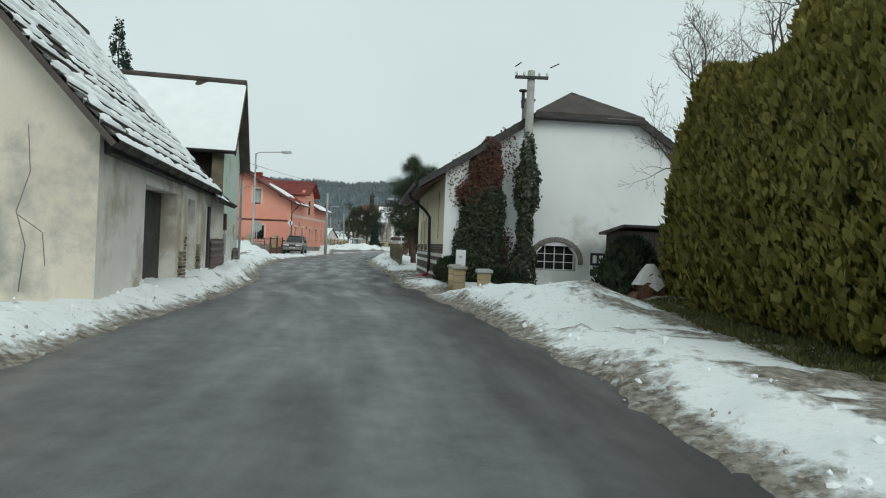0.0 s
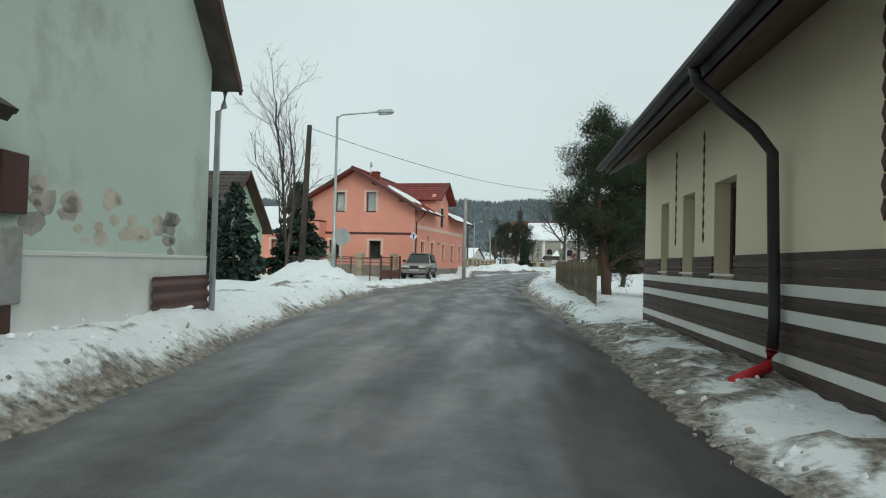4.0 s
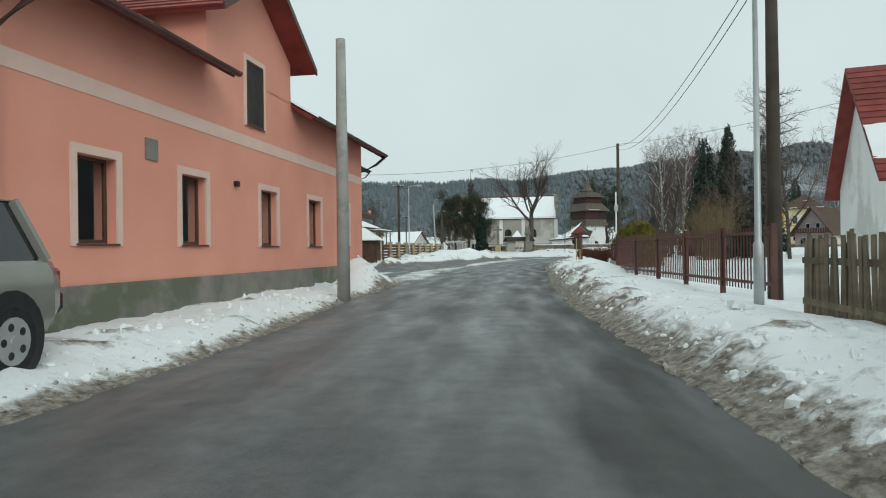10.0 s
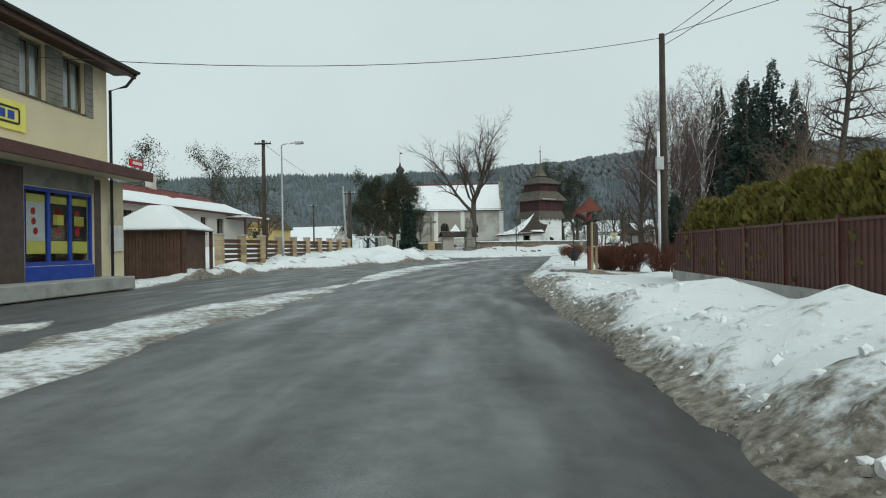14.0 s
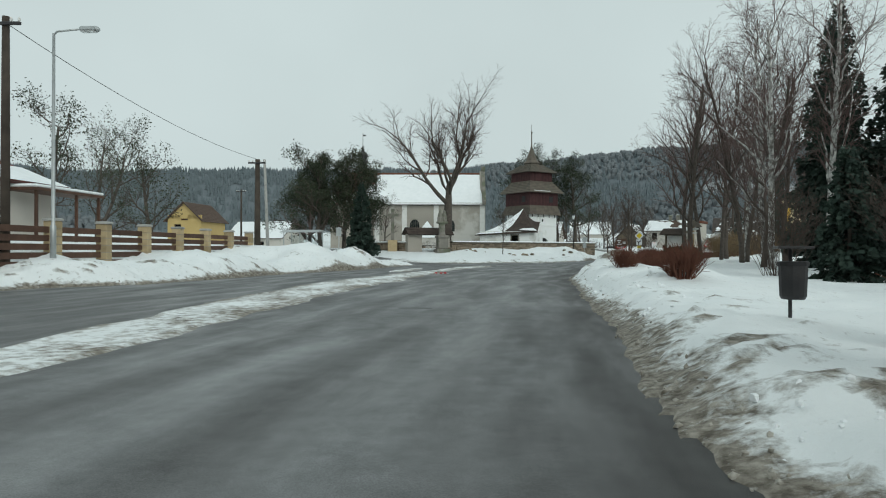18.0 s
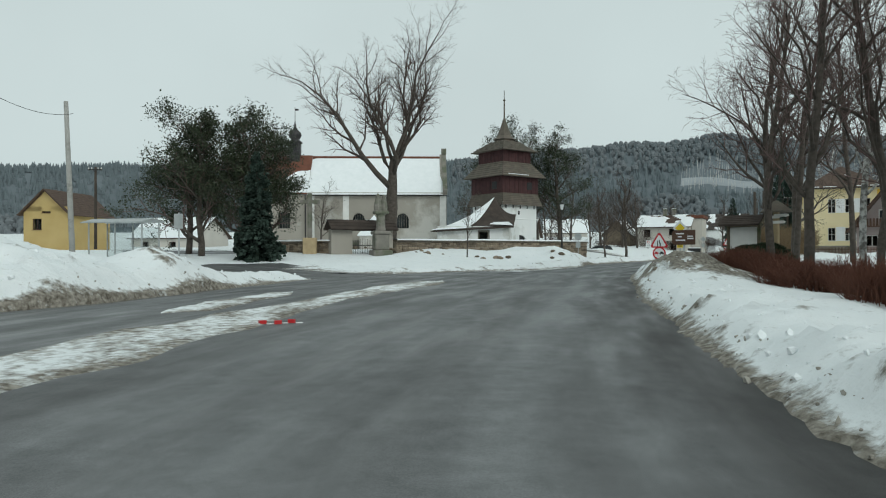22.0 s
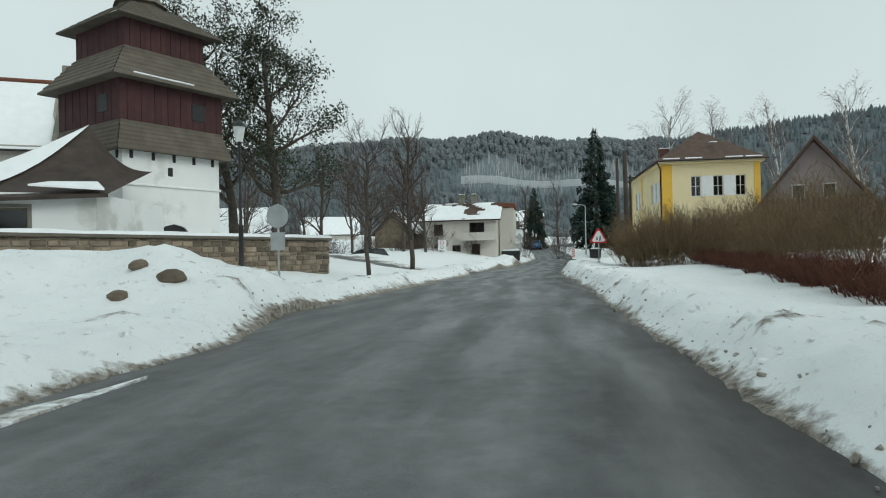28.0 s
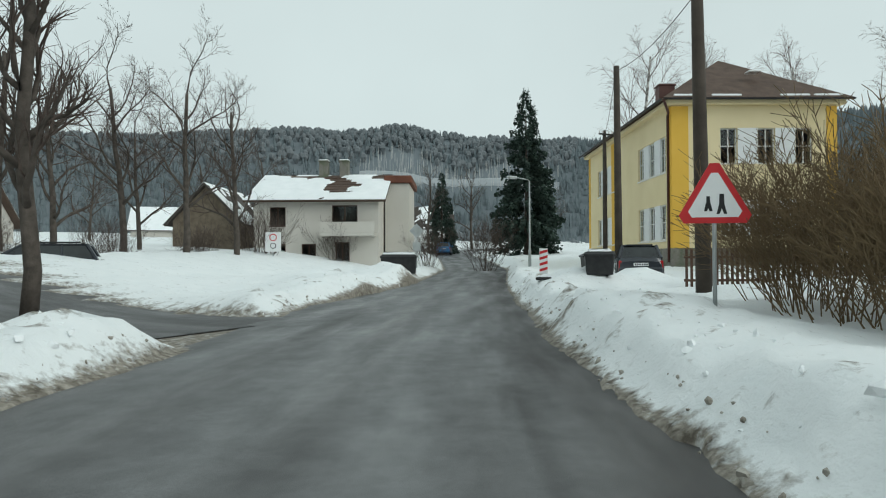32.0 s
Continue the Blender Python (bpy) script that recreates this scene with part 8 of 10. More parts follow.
# ---------------------------------------------------------------- wooded hills all round
def hills():
    rng = np.random.default_rng(77)
    cx, cy = -10.0, 170.0
    az = np.radians(np.arange(0, 360.1, 1.5))

    def crest(a):
        d = math.degrees(a) % 360
        f = np.interp(d, [0, 30, 60, 80, 110, 150, 200, 250, 285, 300, 320, 335, 350, 360], [46, 40, 34, 36, 30, 20, 15, 24, 44, 52, 50, 56, 50, 46])
        return float(f + 2.5 * fbm(math.cos(a) * 9, math.sin(a) * 9, 1.0, 3))

    def hz(a, f):
        return crest(a) * (f * f * (3 - 2 * f)) - 0.6 + 1.5 * fbm(math.cos(a) * 20, math.sin(a) * 20 + f * 6, 1.0, 5) * f

    rows = []
    for f in np.linspace(0, 1, 16):
        r = 190 + 130 * f
        rows.append([(cx - math.sin(a) * r, cy + math.cos(a) * r, hz(a, f)) for a in az])
    rows.append([(cx - math.sin(a) * 420, cy + math.cos(a) * 420, crest(a) - 6) for a in az])
    b = Build()
    w = len(az)
    b.v = [p for row in rows for p in row]
    b.f = [(i * w + j, i * w + j + 1, i * w + w + j + 1, i * w + w + j) for i in range(len(rows) - 1) for j in range(w - 1)]
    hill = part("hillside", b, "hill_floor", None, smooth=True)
    tagged(hill, "wooded winter hills ringing the village", "hill", kind="structure")
    cb = Build()
    ca, cf = np.radians(np.linspace(319, 334, 33) - 360), np.linspace(.505, .55, 7)
    cb.v = [(cx - math.sin(p) * (190 + 130 * q), cy + math.cos(p) * (190 + 130 * q), hz(p, q) + (.5 if 0 < i < 6 else -.6)) for i, q in enumerate(cf) for p in ca]
    cb.f = [(i * 33 + j, i * 33 + j + 1, i * 33 + j + 34, i * 33 + j + 33) for i in range(6) for j in range(32)]
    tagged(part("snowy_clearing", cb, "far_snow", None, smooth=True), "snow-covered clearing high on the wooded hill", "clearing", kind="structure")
    a_deg = np.concatenate([rng.uniform(-95, 95, 24000), rng.uniform(95, 265, 3000), np.arange(-95, 95, .16)])
    f = np.concatenate([rng.uniform(0.02, 1.0, 27000), np.full(len(a_deg) - 27000, 1.0)])
    ang = np.radians(a_deg)
    r = 190 + 130 * f
    x, y = cx - np.sin(ang) * r, cy + np.cos(ang) * r
    z = np.array([hz(p, q) for p, q in zip(ang, f)])
    d = a_deg % 360
    clear = (d > 319) & (d < 334) & (f > .47) & (f < .62 - .05 * np.sin(ang * 40))
    bare = (f < 0.30 + 0.14 * np.sin(ang * 11)) | ((d > 318) & (d < 356) & (f > .6) & (rng.random(len(f)) < .6))
    kinds = {}
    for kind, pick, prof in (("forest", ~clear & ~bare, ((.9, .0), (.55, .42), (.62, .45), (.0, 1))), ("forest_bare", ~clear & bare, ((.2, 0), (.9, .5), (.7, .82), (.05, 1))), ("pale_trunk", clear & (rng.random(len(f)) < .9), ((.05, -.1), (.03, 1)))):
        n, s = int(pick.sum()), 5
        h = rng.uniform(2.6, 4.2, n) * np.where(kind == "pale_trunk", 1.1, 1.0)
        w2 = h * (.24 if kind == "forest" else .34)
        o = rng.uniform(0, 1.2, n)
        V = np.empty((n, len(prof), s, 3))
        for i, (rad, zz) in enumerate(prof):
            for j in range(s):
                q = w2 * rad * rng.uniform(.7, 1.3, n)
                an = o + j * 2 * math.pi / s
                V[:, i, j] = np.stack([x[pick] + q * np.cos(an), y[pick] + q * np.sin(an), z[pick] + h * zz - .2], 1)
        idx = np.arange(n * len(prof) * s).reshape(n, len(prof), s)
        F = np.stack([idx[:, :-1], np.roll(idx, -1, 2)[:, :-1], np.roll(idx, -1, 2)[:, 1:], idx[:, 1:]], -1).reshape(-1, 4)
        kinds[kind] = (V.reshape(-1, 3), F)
    names = {"forest": ("far_spruces", "spruce forest covering the hills, distance haze painted into its colour"), "forest_bare": ("far_bare_wood", "grey leafless wood on the lower slopes, haze painted into its colour"), "pale_trunk": ("far_trunks", "bare pale trunks standing in a snowy clearing")}
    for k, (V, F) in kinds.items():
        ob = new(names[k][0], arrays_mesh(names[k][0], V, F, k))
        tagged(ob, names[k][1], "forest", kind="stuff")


# The floor carries the same painted haze as the trees above it.
M["hill_floor"] = mat("hazed_forest_floor", (0.13, 0.155, 0.17), (0.16, 0.185, 0.20), 0.05, 0.95, 0, fine=0.4)
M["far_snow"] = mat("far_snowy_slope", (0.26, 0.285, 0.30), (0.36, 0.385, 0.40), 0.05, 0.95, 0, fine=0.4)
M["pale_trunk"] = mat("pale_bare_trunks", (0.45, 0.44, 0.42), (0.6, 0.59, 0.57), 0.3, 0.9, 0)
hills()

# ---------------------------------------------------------------- vehicles
M["paint_beige"] = car_paint("grey_beige_car_paint", (0.20, 0.19, 0.165), (0.25, 0.24, 0.21))
M["paint_red"] = car_paint("dark_red_car_paint", (0.115, 0.014, 0.016), (0.15, 0.022, 0.024))
M["paint_dark"] = car_paint("blue_black_car_paint", (0.012, 0.016, 0.022), (0.025, 0.03, 0.04))
M["paint_blue"] = car_paint("turquoise_blue_car_paint", (0.01, 0.12, 0.30), (0.02, 0.16, 0.36))
M["alloy"] = mat("silver_wheel_paint", (0.42, 0.43, 0.43), (0.55, 0.56, 0.56), 4, 0.35, 0.03, metal=0.5)


def loft_body(sections):
    """Skin over cross-sections: each (y, [(half width, z), ...] from the sill up to the middle line)."""
    b = Build()
    n = len(sections[0][1]) * 2
    for y, half in sections:
        for w, z in half:
            b.v.append((w, y, z))
        for w, z in reversed(half):
            b.v.append((-w, y, z))
    for i in range(len(sections) - 1):
        for j in range(n):
            a, c = i * n + j, i * n + (j + 1) % n
            b.f.append((a, c, c + n, a + n))
    b.f.append(tuple(range(n)))
    b.f.append(tuple(range(len(sections) * n - 1, (len(sections) - 1) * n - 1, -1)))
    return b


def car(name, m, label, paint, L, W, H, hood, belt, clear, ys, wr, tall_tail=True, rails=False, cladding=False, estate=True):
    """ys: heights along the length of (rear glass foot, roof rear, roof front, windscreen foot), forward is +y."""
    t = thing(name, m, label, "car")
    w, h2 = W / 2, L / 2
    yr, y1, y2, yf = ys
    zr = belt + 0.02 if tall_tail else belt - 0.02

    def ring(y, top, k, low):
        return (y, [(w * k * 0.90, low), (w * k, low + 0.16), (w * k * 1.0, low + 0.42), (w * k * 0.975, top - 0.14), (w * k * 0.90, top - 0.02), (w * k * 0.55, top + 0.015)])
    secs = [ring(-h2, zr - 0.16, 0.86, clear + 0.14), ring(-h2 + 0.08, zr - 0.03, 0.95, clear + 0.08), ring(-h2 + 0.35, zr, 0.99, clear + 0.02), ring(yr, belt, 1, clear), ring(0, belt, 1, clear),
            ring(yf, belt - 0.01, 1, clear), ring(yf + (h2 - yf) * 0.55, hood, 0.985, clear), ring(h2 - 0.18, hood - 0.07, 0.95, clear + 0.05), ring(h2 - 0.03, hood - 0.2, 0.9, clear + 0.1), ring(h2, hood - 0.3, 0.85, clear + 0.16)]
    body = part("body", loft_body(secs), paint, t, smooth=True)
    md = body.modifiers.new("edges", "EDGE_SPLIT")
    md.split_angle = radians(50)
    # cabin: glass all round, with roof and pillars in body colour
    wb, wt = w * 0.885, w * 0.71
    fb, ft = (yf, belt - 0.02), (y2, H - 0.05)
    rb, rt = (yr, belt - 0.02), (y1, H - 0.06)
    part("windscreen", Build().prism([(-wb, fb[0], fb[1]), (wb, fb[0], fb[1]), (wt, ft[0], ft[1]), (-wt, ft[0], ft[1])], (0, -0.02, 0.008)), "car_glass", t)
    part("rear_window", Build().prism([(wb, rb[0], rb[1]), (-wb, rb[0], rb[1]), (-wt, rt[0], rt[1]), (wt, rt[0], rt[1])], (0, 0.02, 0.008)), "car_glass", t)
    for s in (-1, 1):
        nd = 3 if estate else 2
        part("side_window", Build().prism([(s * (wb - .01), rb[0] + .02, rb[1]), (s * (wb - .01), fb[0] - .02, fb[1]), (s * (wt - .01), ft[0] - .02, ft[1]), (s * (wt - .01), rt[0] + .02, rt[1])], (-s * 0.02, 0, 0)), "car_glass", t)
        for (ya, za), (yb, zb), r in (((fb[0], fb[1]), (ft[0], ft[1]), .035), ((rb[0], rb[1]), (rt[0], rt[1]), .06)):
            part("pillar", Build().tube([(s * wb, ya, za), (s * wt, yb, zb)], r, 6), paint, t)
        for k in range(1, nd):
            ya = fb[0] - 0.05 - (fb[0] - rb[0]) * (0.12 + 0.78 * k / nd)
            yb = min(max(ya, rt[0] + .1), ft[0] - .1)
            part("pillar", Build().tube([(s * wb, ya, belt - .02), (s * wt, yb, H - .055)], .03, 6), "black" if k == 1 else paint, t)
        part("mirror", Build().box(-.1, .1, -.05, .07, 0, .15, .03).move(Matrix.Translation((s * (w + .06), yf - .32, belt + .02))), "black" if cladding else paint, t)
        for k in range(2):
            part("door_handle", Build().box(-.015, .015, -.09, .09, -.016, .016, .008).move(Matrix.Translation((s * (w * .985), yf - .95 - k * .95, belt - .17))), "black", t)
        part("side_strip", Build().box(-.012, .012, -h2 * .55, h2 * .5, -.04, .04, .006).move(Matrix.Translation((s * (w + .004), 0, clear + .36))), "black", t)
        if cladding:
            part("sill_cladding", Build().box(-.02, .02, -h2 * .62, h2 * .6, -.1, .1, .02).move(Matrix.Translation((s * (w - .015), 0, clear + .08))), "black", t)
        if rails:
            part("roof_rail", Build().tube([(s * wt * .9, rt[0] + .1, H - .03), (s * wt * .9, rt[0] + .25, H + .04), (s * wt * .9, ft[0] - .35, H + .04), (s * wt * .9, ft[0] - .2, H - .03)], .018, 6), "black", t)
        part("headlight", Build().box(-.24, .24, -.05, .05, -.085, .085, .03).move(Matrix.Translation((s * w * .60, h2 - .06, hood - .22)) @ Matrix.Rotation(-s * .18, 4, "Z")), "lens", t, "clear headlight")
        part("indicator", Build().box(-.07, .07, -.05, .05, -.07, .07, .02).move(Matrix.Translation((s * w * .84, h2 - .13, hood - .22)) @ Matrix.Rotation(-s * .5, 4, "Z")), "amber", t)
        part("tail_light", Build().box(-.09, .09, -.05, .05, -.2, .2, .03).move(Matrix.Translation((s * w * .83, -h2 + .07, zr - .32))), "tail", t, "red tail light")
        for ya in (h2 * .62, -h2 * .60):
            part("wheel_arch", Build().disc((s * (w - .05), ya, wr + .02), wr + .09, (s, 0, 0), .062, 22), "black", t)
            wh = part("wheel", Build().tube([(s * (w - .19), ya, wr), (s * (w - .16), ya, wr), (s * (w - .03), ya, wr), (s * (w + .02), ya, wr)], [wr - .05, wr, wr, wr - .04], 22), "rubber", t, smooth=False)
            part("rim", Build().disc((s * (w + .012), ya, wr), wr * .62, (s, 0, 0), .018, 18), "alloy", wh)
            for k in range(5):
                a = k * 1.2566
                part("spoke_gap", Build().disc((s * (w + .028), ya + math.cos(a) * wr * .38, wr + math.sin(a) * wr * .38), wr * .11, (s, 0, 0), .005, 8), "black", wh)
            part("hub_cap", Build().disc((s * (w + .02), ya, wr), wr * .14, (s, 0, 0), .02, 10), "alloy", wh)
    part("roof", Build().prism([(wt + .015, rt[0] - .06, H - .07), (wt + .015, ft[0] + .03, H - .06), (wt * .7, ft[0] + .06, H - .045), (-wt * .7, ft[0] + .06, H - .045), (-wt - .015, ft[0] + .03, H - .06), (-wt - .015, rt[0] - .06, H - .07)], (0, 0, .012))
         .prism([(wt * .8, rt[0], H - .06), (wt * .8, ft[0] - .05, H - .05), (-wt * .8, ft[0] - .05, H - .05), (-wt * .8, rt[0], H - .06)], (0, 0, .05)), paint, t)
    part("grille", Build().box(-w * .33, w * .33, -.03, .04, -.08, .08, .02).move(Matrix.Translation((0, h2 - .04, hood - .22))), "black", t)
    part("front_bumper", Build().box(-w * .93, w * .93, -.2, .06, -.12, .12, .05).move(Matrix.Translation((0, h2 - .02, clear + .30))), paint, t)
    part("bumper_strip", Build().box(-w * .9, w * .9, -.05, .05, -.035, .035, .015).move(Matrix.Translation((0, h2 + .025, clear + .36))), "black", t)
    part("rear_bumper", Build().box(-w * .93, w * .93, -.06, .2, -.12, .12, .05).move(Matrix.Translation((0, -h2 + .02, clear + .28))), "black" if cladding else paint, t)
    part("underside", Build().box(-w * .84, w * .84, -h2 * .92, h2 * .92, clear - .04, clear + .1, .03), "black", t)
    for y, z in ((h2 + .05, clear + .25), (-h2 - .03, clear + .5)):
        pl = part("number_plate", Build().box(-.26, .26, -.012, .012, -.055, .055, .004).move(Matrix.Translation((0, y, z))), "white", t)
        for k in range(6):
            part("plate_bar", Build().box(-.025, .025, -.003, .003, -.032, .032).move(Matrix.Translation((-.19 + k * .076 + (.02 if k > 2 else 0), y + (.014 if y > 0 else -.014), z))), "black", pl)
    part("wiper", Build().tube([(-.1, yf + .04, belt + .0), (.5, yf - .1, belt + .1)], .012, 5), "black", t)
    return t


car("suv", pose(-13.5, 60.5, 0.14, 0, 0, 180 + 5), "grey-beige off-road estate car parked on the snowy verge", "paint_beige", 4.25, 1.76, 1.72, 1.04, 1.1, 0.38, (-1.9, -1.65, 0.15, 0.9), 0.355, True, True, True)
car("saloon_car", pose(-19.5, 91.8, 0.06, 0, 0, -3), "dark red saloon car parked before the shop", "paint_red", 4.2, 1.7, 1.46, 0.9, 0.95, 0.2, (-1.35, -0.75, 0.25, 1.05), 0.3, False, False, False, False)
car("estate_car", pose(17.6, 217.6, 0.3, 0, 0, 84), "dark estate car parked behind the snow bank", "paint_dark", 4.5, 1.75, 1.5, 0.9, 0.95, 0.2, (-2.0, -1.7, 0.2, 1.05), 0.31, True, True)
car("parked_car", pose(23.5, 232.5, 0.3, 0, 0, -60), "small dark car parked by the far gardens", "paint_dark", 4.1, 1.68, 1.45, 0.9, 0.94, 0.2, (-1.85, -1.5, 0.2, 0.95), 0.3)
car("hatchback", pose(57.6, 261.0, rise(261) + .02, 0, 0, -33), "small blue hatchback standing on the road", "paint_blue", 3.95, 1.66, 1.46, 0.92, 0.94, 0.18, (-1.85, -1.45, 0.2, 0.95), 0.29)
car("parked_car", pose(38.2, 210.8, 0.3, 0, 0, -40), "grey car parked by the school fence", "paint_dark", 4.1, 1.68, 1.45, 0.9, 0.94, 0.2, (-1.85, -1.5, 0.2, 0.95), 0.3)


# ---------------------------------------------------------------- poles, lamps, wires
M["old_wood"] = mat("tarred_pole_wood", (0.035, 0.028, 0.022), (0.09, 0.072, 0.058), 1.5, 0.9, 0.4, fine=40)


def pole(x, y, top, r, label, material="old_wood", lean=(0, 0), name="wooden_pole", cross=None, extras=()):
    z = height_at(x, y) - 0.1
    t = thing(name, pose(x, y, z), label, "pole")
    h = top - z
    part("shaft", Build().tube([(0, 0, 0), (lean[0] * .5, lean[1] * .5, h * .5), (lean[0], lean[1], h)], [r, r * .88, r * .72], 10), material, t, smooth=True)
    if cross:
        for zz in (h - .25, h - .55)[:cross]:
            part("crossarm", Build().box(-.55, .55, -.04, .04, -.05, .05, .01).move(Matrix.Translation((lean[0], lean[1] - r * .8, zz))), "sheet_dark", t)
            for u in (-.5, -.25, .25, .5):
                part("insulator", Build().lathe([(.015, 0), (.04, .04), (.045, .09), (.02, .14)], (lean[0] + u, lean[1] - r * .8, zz + .05), 8), "trim_white", t)
    return t


def street_lamp(x, y, top, reach, yaw, label, head=True, r=0.065):
    z = height_at(x, y) - 0.1
    t = thing("street_lamp", pose(x, y, z, 0, 0, yaw), label, "street lamp")
    h = top - z
    part("post", Build().tube([(0, 0, 0), (0, 0, 1.1), (0, 0, 1.15), (0, 0, h)], [r * 1.5, r * 1.5, r, r * .7], 10), "galv", t, smooth=True)
    part("arm", Build().tube([(0, 0, h - .05), (reach * .12, 0, h + .06), (reach, 0, h + .14)], r * .5, 8), "galv", t, smooth=True)
    hd = part("lamp_head", Build().loft([(h + .06, .08), (h + .1, .0), (h + .18, .01), (h + .22, .06)], reach - .05, reach + .6, -.13, .13, .07), "galv", t, "grey lamp head")
    part("diffuser", Build().box(reach, reach + .5, -.1, .1, h + .03, h + .07, .02), "lens", hd)
    return t


def wire(a, b, sag, r=0.012):
    a, b = Vector(a), Vector(b)
    pts = [a.lerp(b, k / 14) - Vector((0, 0, sag * 4 * (k / 14) * (1 - k / 14))) for k in range(15)]
    ob = part("overhead_wire", Build().tube(pts, r, 5), "black")
    tagged(ob, "thin black overhead wire strung between poles", "cable", "overhead wires")


street_lamp(-12.3, 42.7, 6.9, 1.7, 0, "tall grey street lamp with an arm over the road")
pole(-13.5, 42.4, 6.5, 0.13, "leaning dark wooden pole by the side road", lean=(0.22, -0.1))
pole(-12.98, 73.0, 6.75, 0.17, "grey concrete pole beside the salmon house", "concrete", name="concrete_pole")
pole(-3.5, 70.0, 7.1, 0.14, "dark wooden telephone pole behind the fence")
street_lamp(-4.36, 68.2, 6.0, 1.0, 180, "slim grey street lamp in front of the fence", r=.055)
mp = pole(-1.75, 109.7, 9.45, 0.15, "tall dark wooden pole with a white cable tube")
part("cable_tube", Build().tube([(-.2, -.05, .3), (-.2, -.05, 5.6)], .06, 8), "white", mp, "white plastic cable tube", smooth=True)
part("junction_box", Build().box(-.35, -.05, -.28, -.12, 4.1, 4.6, .02), "galv", mp, "grey junction box")
pole(-22.7, 125.8, 8.4, 0.15, "dark wooden pole with crossarm by the garden fence", cross=1)
street_lamp(-21.8, 126.8, 8.2, 0.9, 0, "tall grey street lamp by the garden fence")
pole(-21.2, 147.4, 6.9, 0.2, "thick dark wooden pole with crossarm", cross=1)
pole(-24, 160, 8.6, 0.14, "grey leaning pole near the bus stop", "concrete", lean=(-.35, 0), name="concrete_pole")
pole(-33, 181, 8.0, 0.12, "thin dark pole with a lamp far behind", cross=1)
pole(32.3, 202.7, 8.0, 0.19, "big dark wooden pole by the school hedge", lean=(-.15, 0))
pole(37.8, 211.3, 8.9, 0.16, "dark wooden pole before the yellow school", lean=(-.05, 0))
pole(47, 222, 9.0, 0.15, "dark wooden pole at the school fence", cross=1)
street_lamp(43.2, 224.5, 6.0, 1.0, 180, "small grey street lamp at the road bend")

# pole overgrown with ivy before the white gable, and the ivy on the wall
wp = pole(2.69, 22.0, 7.3, 0.17, "grey concrete pole wrapped in dark ivy, with crossarm", "concrete", name="ivy_pole", cross=1)
for u, s in ((-.55, .2), (.6, .3)):
    part("antenna_arm", Build().tube([(u, -.1, 7.35), (u + s, -.1, 7.5)], .02, 5), "sheet_dark", wp)
rng = np.random.default_rng(5)
n_ = 5200
a_ = rng.uniform(0, 6.283, n_)
z_ = rng.uniform(.1, 5.35, n_)
r_ = (.30 + .10 * np.sin(z_ * 2.3) + .06 * np.sin(z_ * 7 + a_ * 2)) * rng.uniform(.75, 1.15, n_) * np.minimum(1, (5.6 - z_) * .9)
c_ = np.stack([r_ * np.cos(a_), r_ * np.sin(a_), z_], 1)
ax_ = unit(rng.normal(0, .5, (n_, 3)) + np.array([0, 0, -.9]))
sd_ = unit(np.cross(ax_, np.stack([np.cos(a_), np.sin(a_), a_ * 0 + .3], 1) + rng.normal(0, .4, (n_, 3))))
part("ivy_leaves", sprays("ivy_leaves", c_, ax_, sd_, rng.uniform(.08, .15, n_), rng.uniform(.035, .06, n_), "ivy"), None, wp, "dark green ivy leaves")
iv = thing("wall_ivy", pose(0, 0, 0), "dark green ivy climbing the white gable, brown on top", "ivy")
ivy_patch(iv, "green_leaves", [(1.25, 22.44, 1.3, .95, 1.5, 3600), (1.3, 22.45, 2.7, .8, 1.2, 2600)], "ivy", "dark green glossy leaves", 3)
ivy_patch(iv, "brown_leaves", [(1.35, 22.46, 3.9, .6, .9, 1700), (1.5, 22.47, 4.7, .35, .5, 400), (1.05, 22.44, 3.2, .7, .6, 500)], "ivy_brown", "withered red-brown creeper", 4)
ivy_patch(iv, "sparse_leaves", [(.4, 22.4, 3.6, .35, 1.0, 60), (2.0, 22.5, 4.6, .4, 1.0, 90), (2.1, 22.5, 1.2, .3, 1.0, 160)], "ivy_brown", "scattered creeper runners", 6)

for a, b, s in (((-13.3, 42.3, 6.4), (-3.5, 70, 7.0), .7), ((-3.5, 70, 7.0), (-1.75, 109.7, 9.3), 1.0), ((-3.45, 70, 6.8), (-1.7, 109.7, 9.0), 1.1), ((-1.75, 109.7, 9.3), (-20.9, 101.0, 6.6), .6),
                ((-22.7, 125.8, 8.2), (-21.2, 147.4, 6.9), .5), ((-21.2, 147.4, 6.8), (-24, 160, 8.0), .5),
                ((-1.75, 109.7, 9.4), (14, 78, 9.0), .8), ((37.7, 211.3, 8.7), (47, 222, 8.8), .4), ((32.2, 202.7, 7.8), (37.7, 211.3, 8.7), .3)):
    wire(a, b, s)

# old-style lantern by the churchyard wall
z0 = height_at(6.16, 187.3)
t = thing("lantern_post", pose(6.16, 187.3, z0 - .05), "dark green cast lantern post beside the churchyard wall", "street lamp")
h = 5.75 - z0
part("post", Build().lathe([(.11, 0), (.11, .5), (.08, .55), (.075, 1.9), (.09, 1.95), (.05, 2.0), (.04, h - .75)], sides=12), "black", t, smooth=True)
ln = part("lantern", Build().lathe([(.10, h - .75), (.19, h - .28)], sides=6), "lens", t, "six-sided glass lantern")
part("cap", Build().lathe([(.23, h - .28), (.17, h - .16), (.05, h - .06), (.02, h)], sides=6), "black", ln)


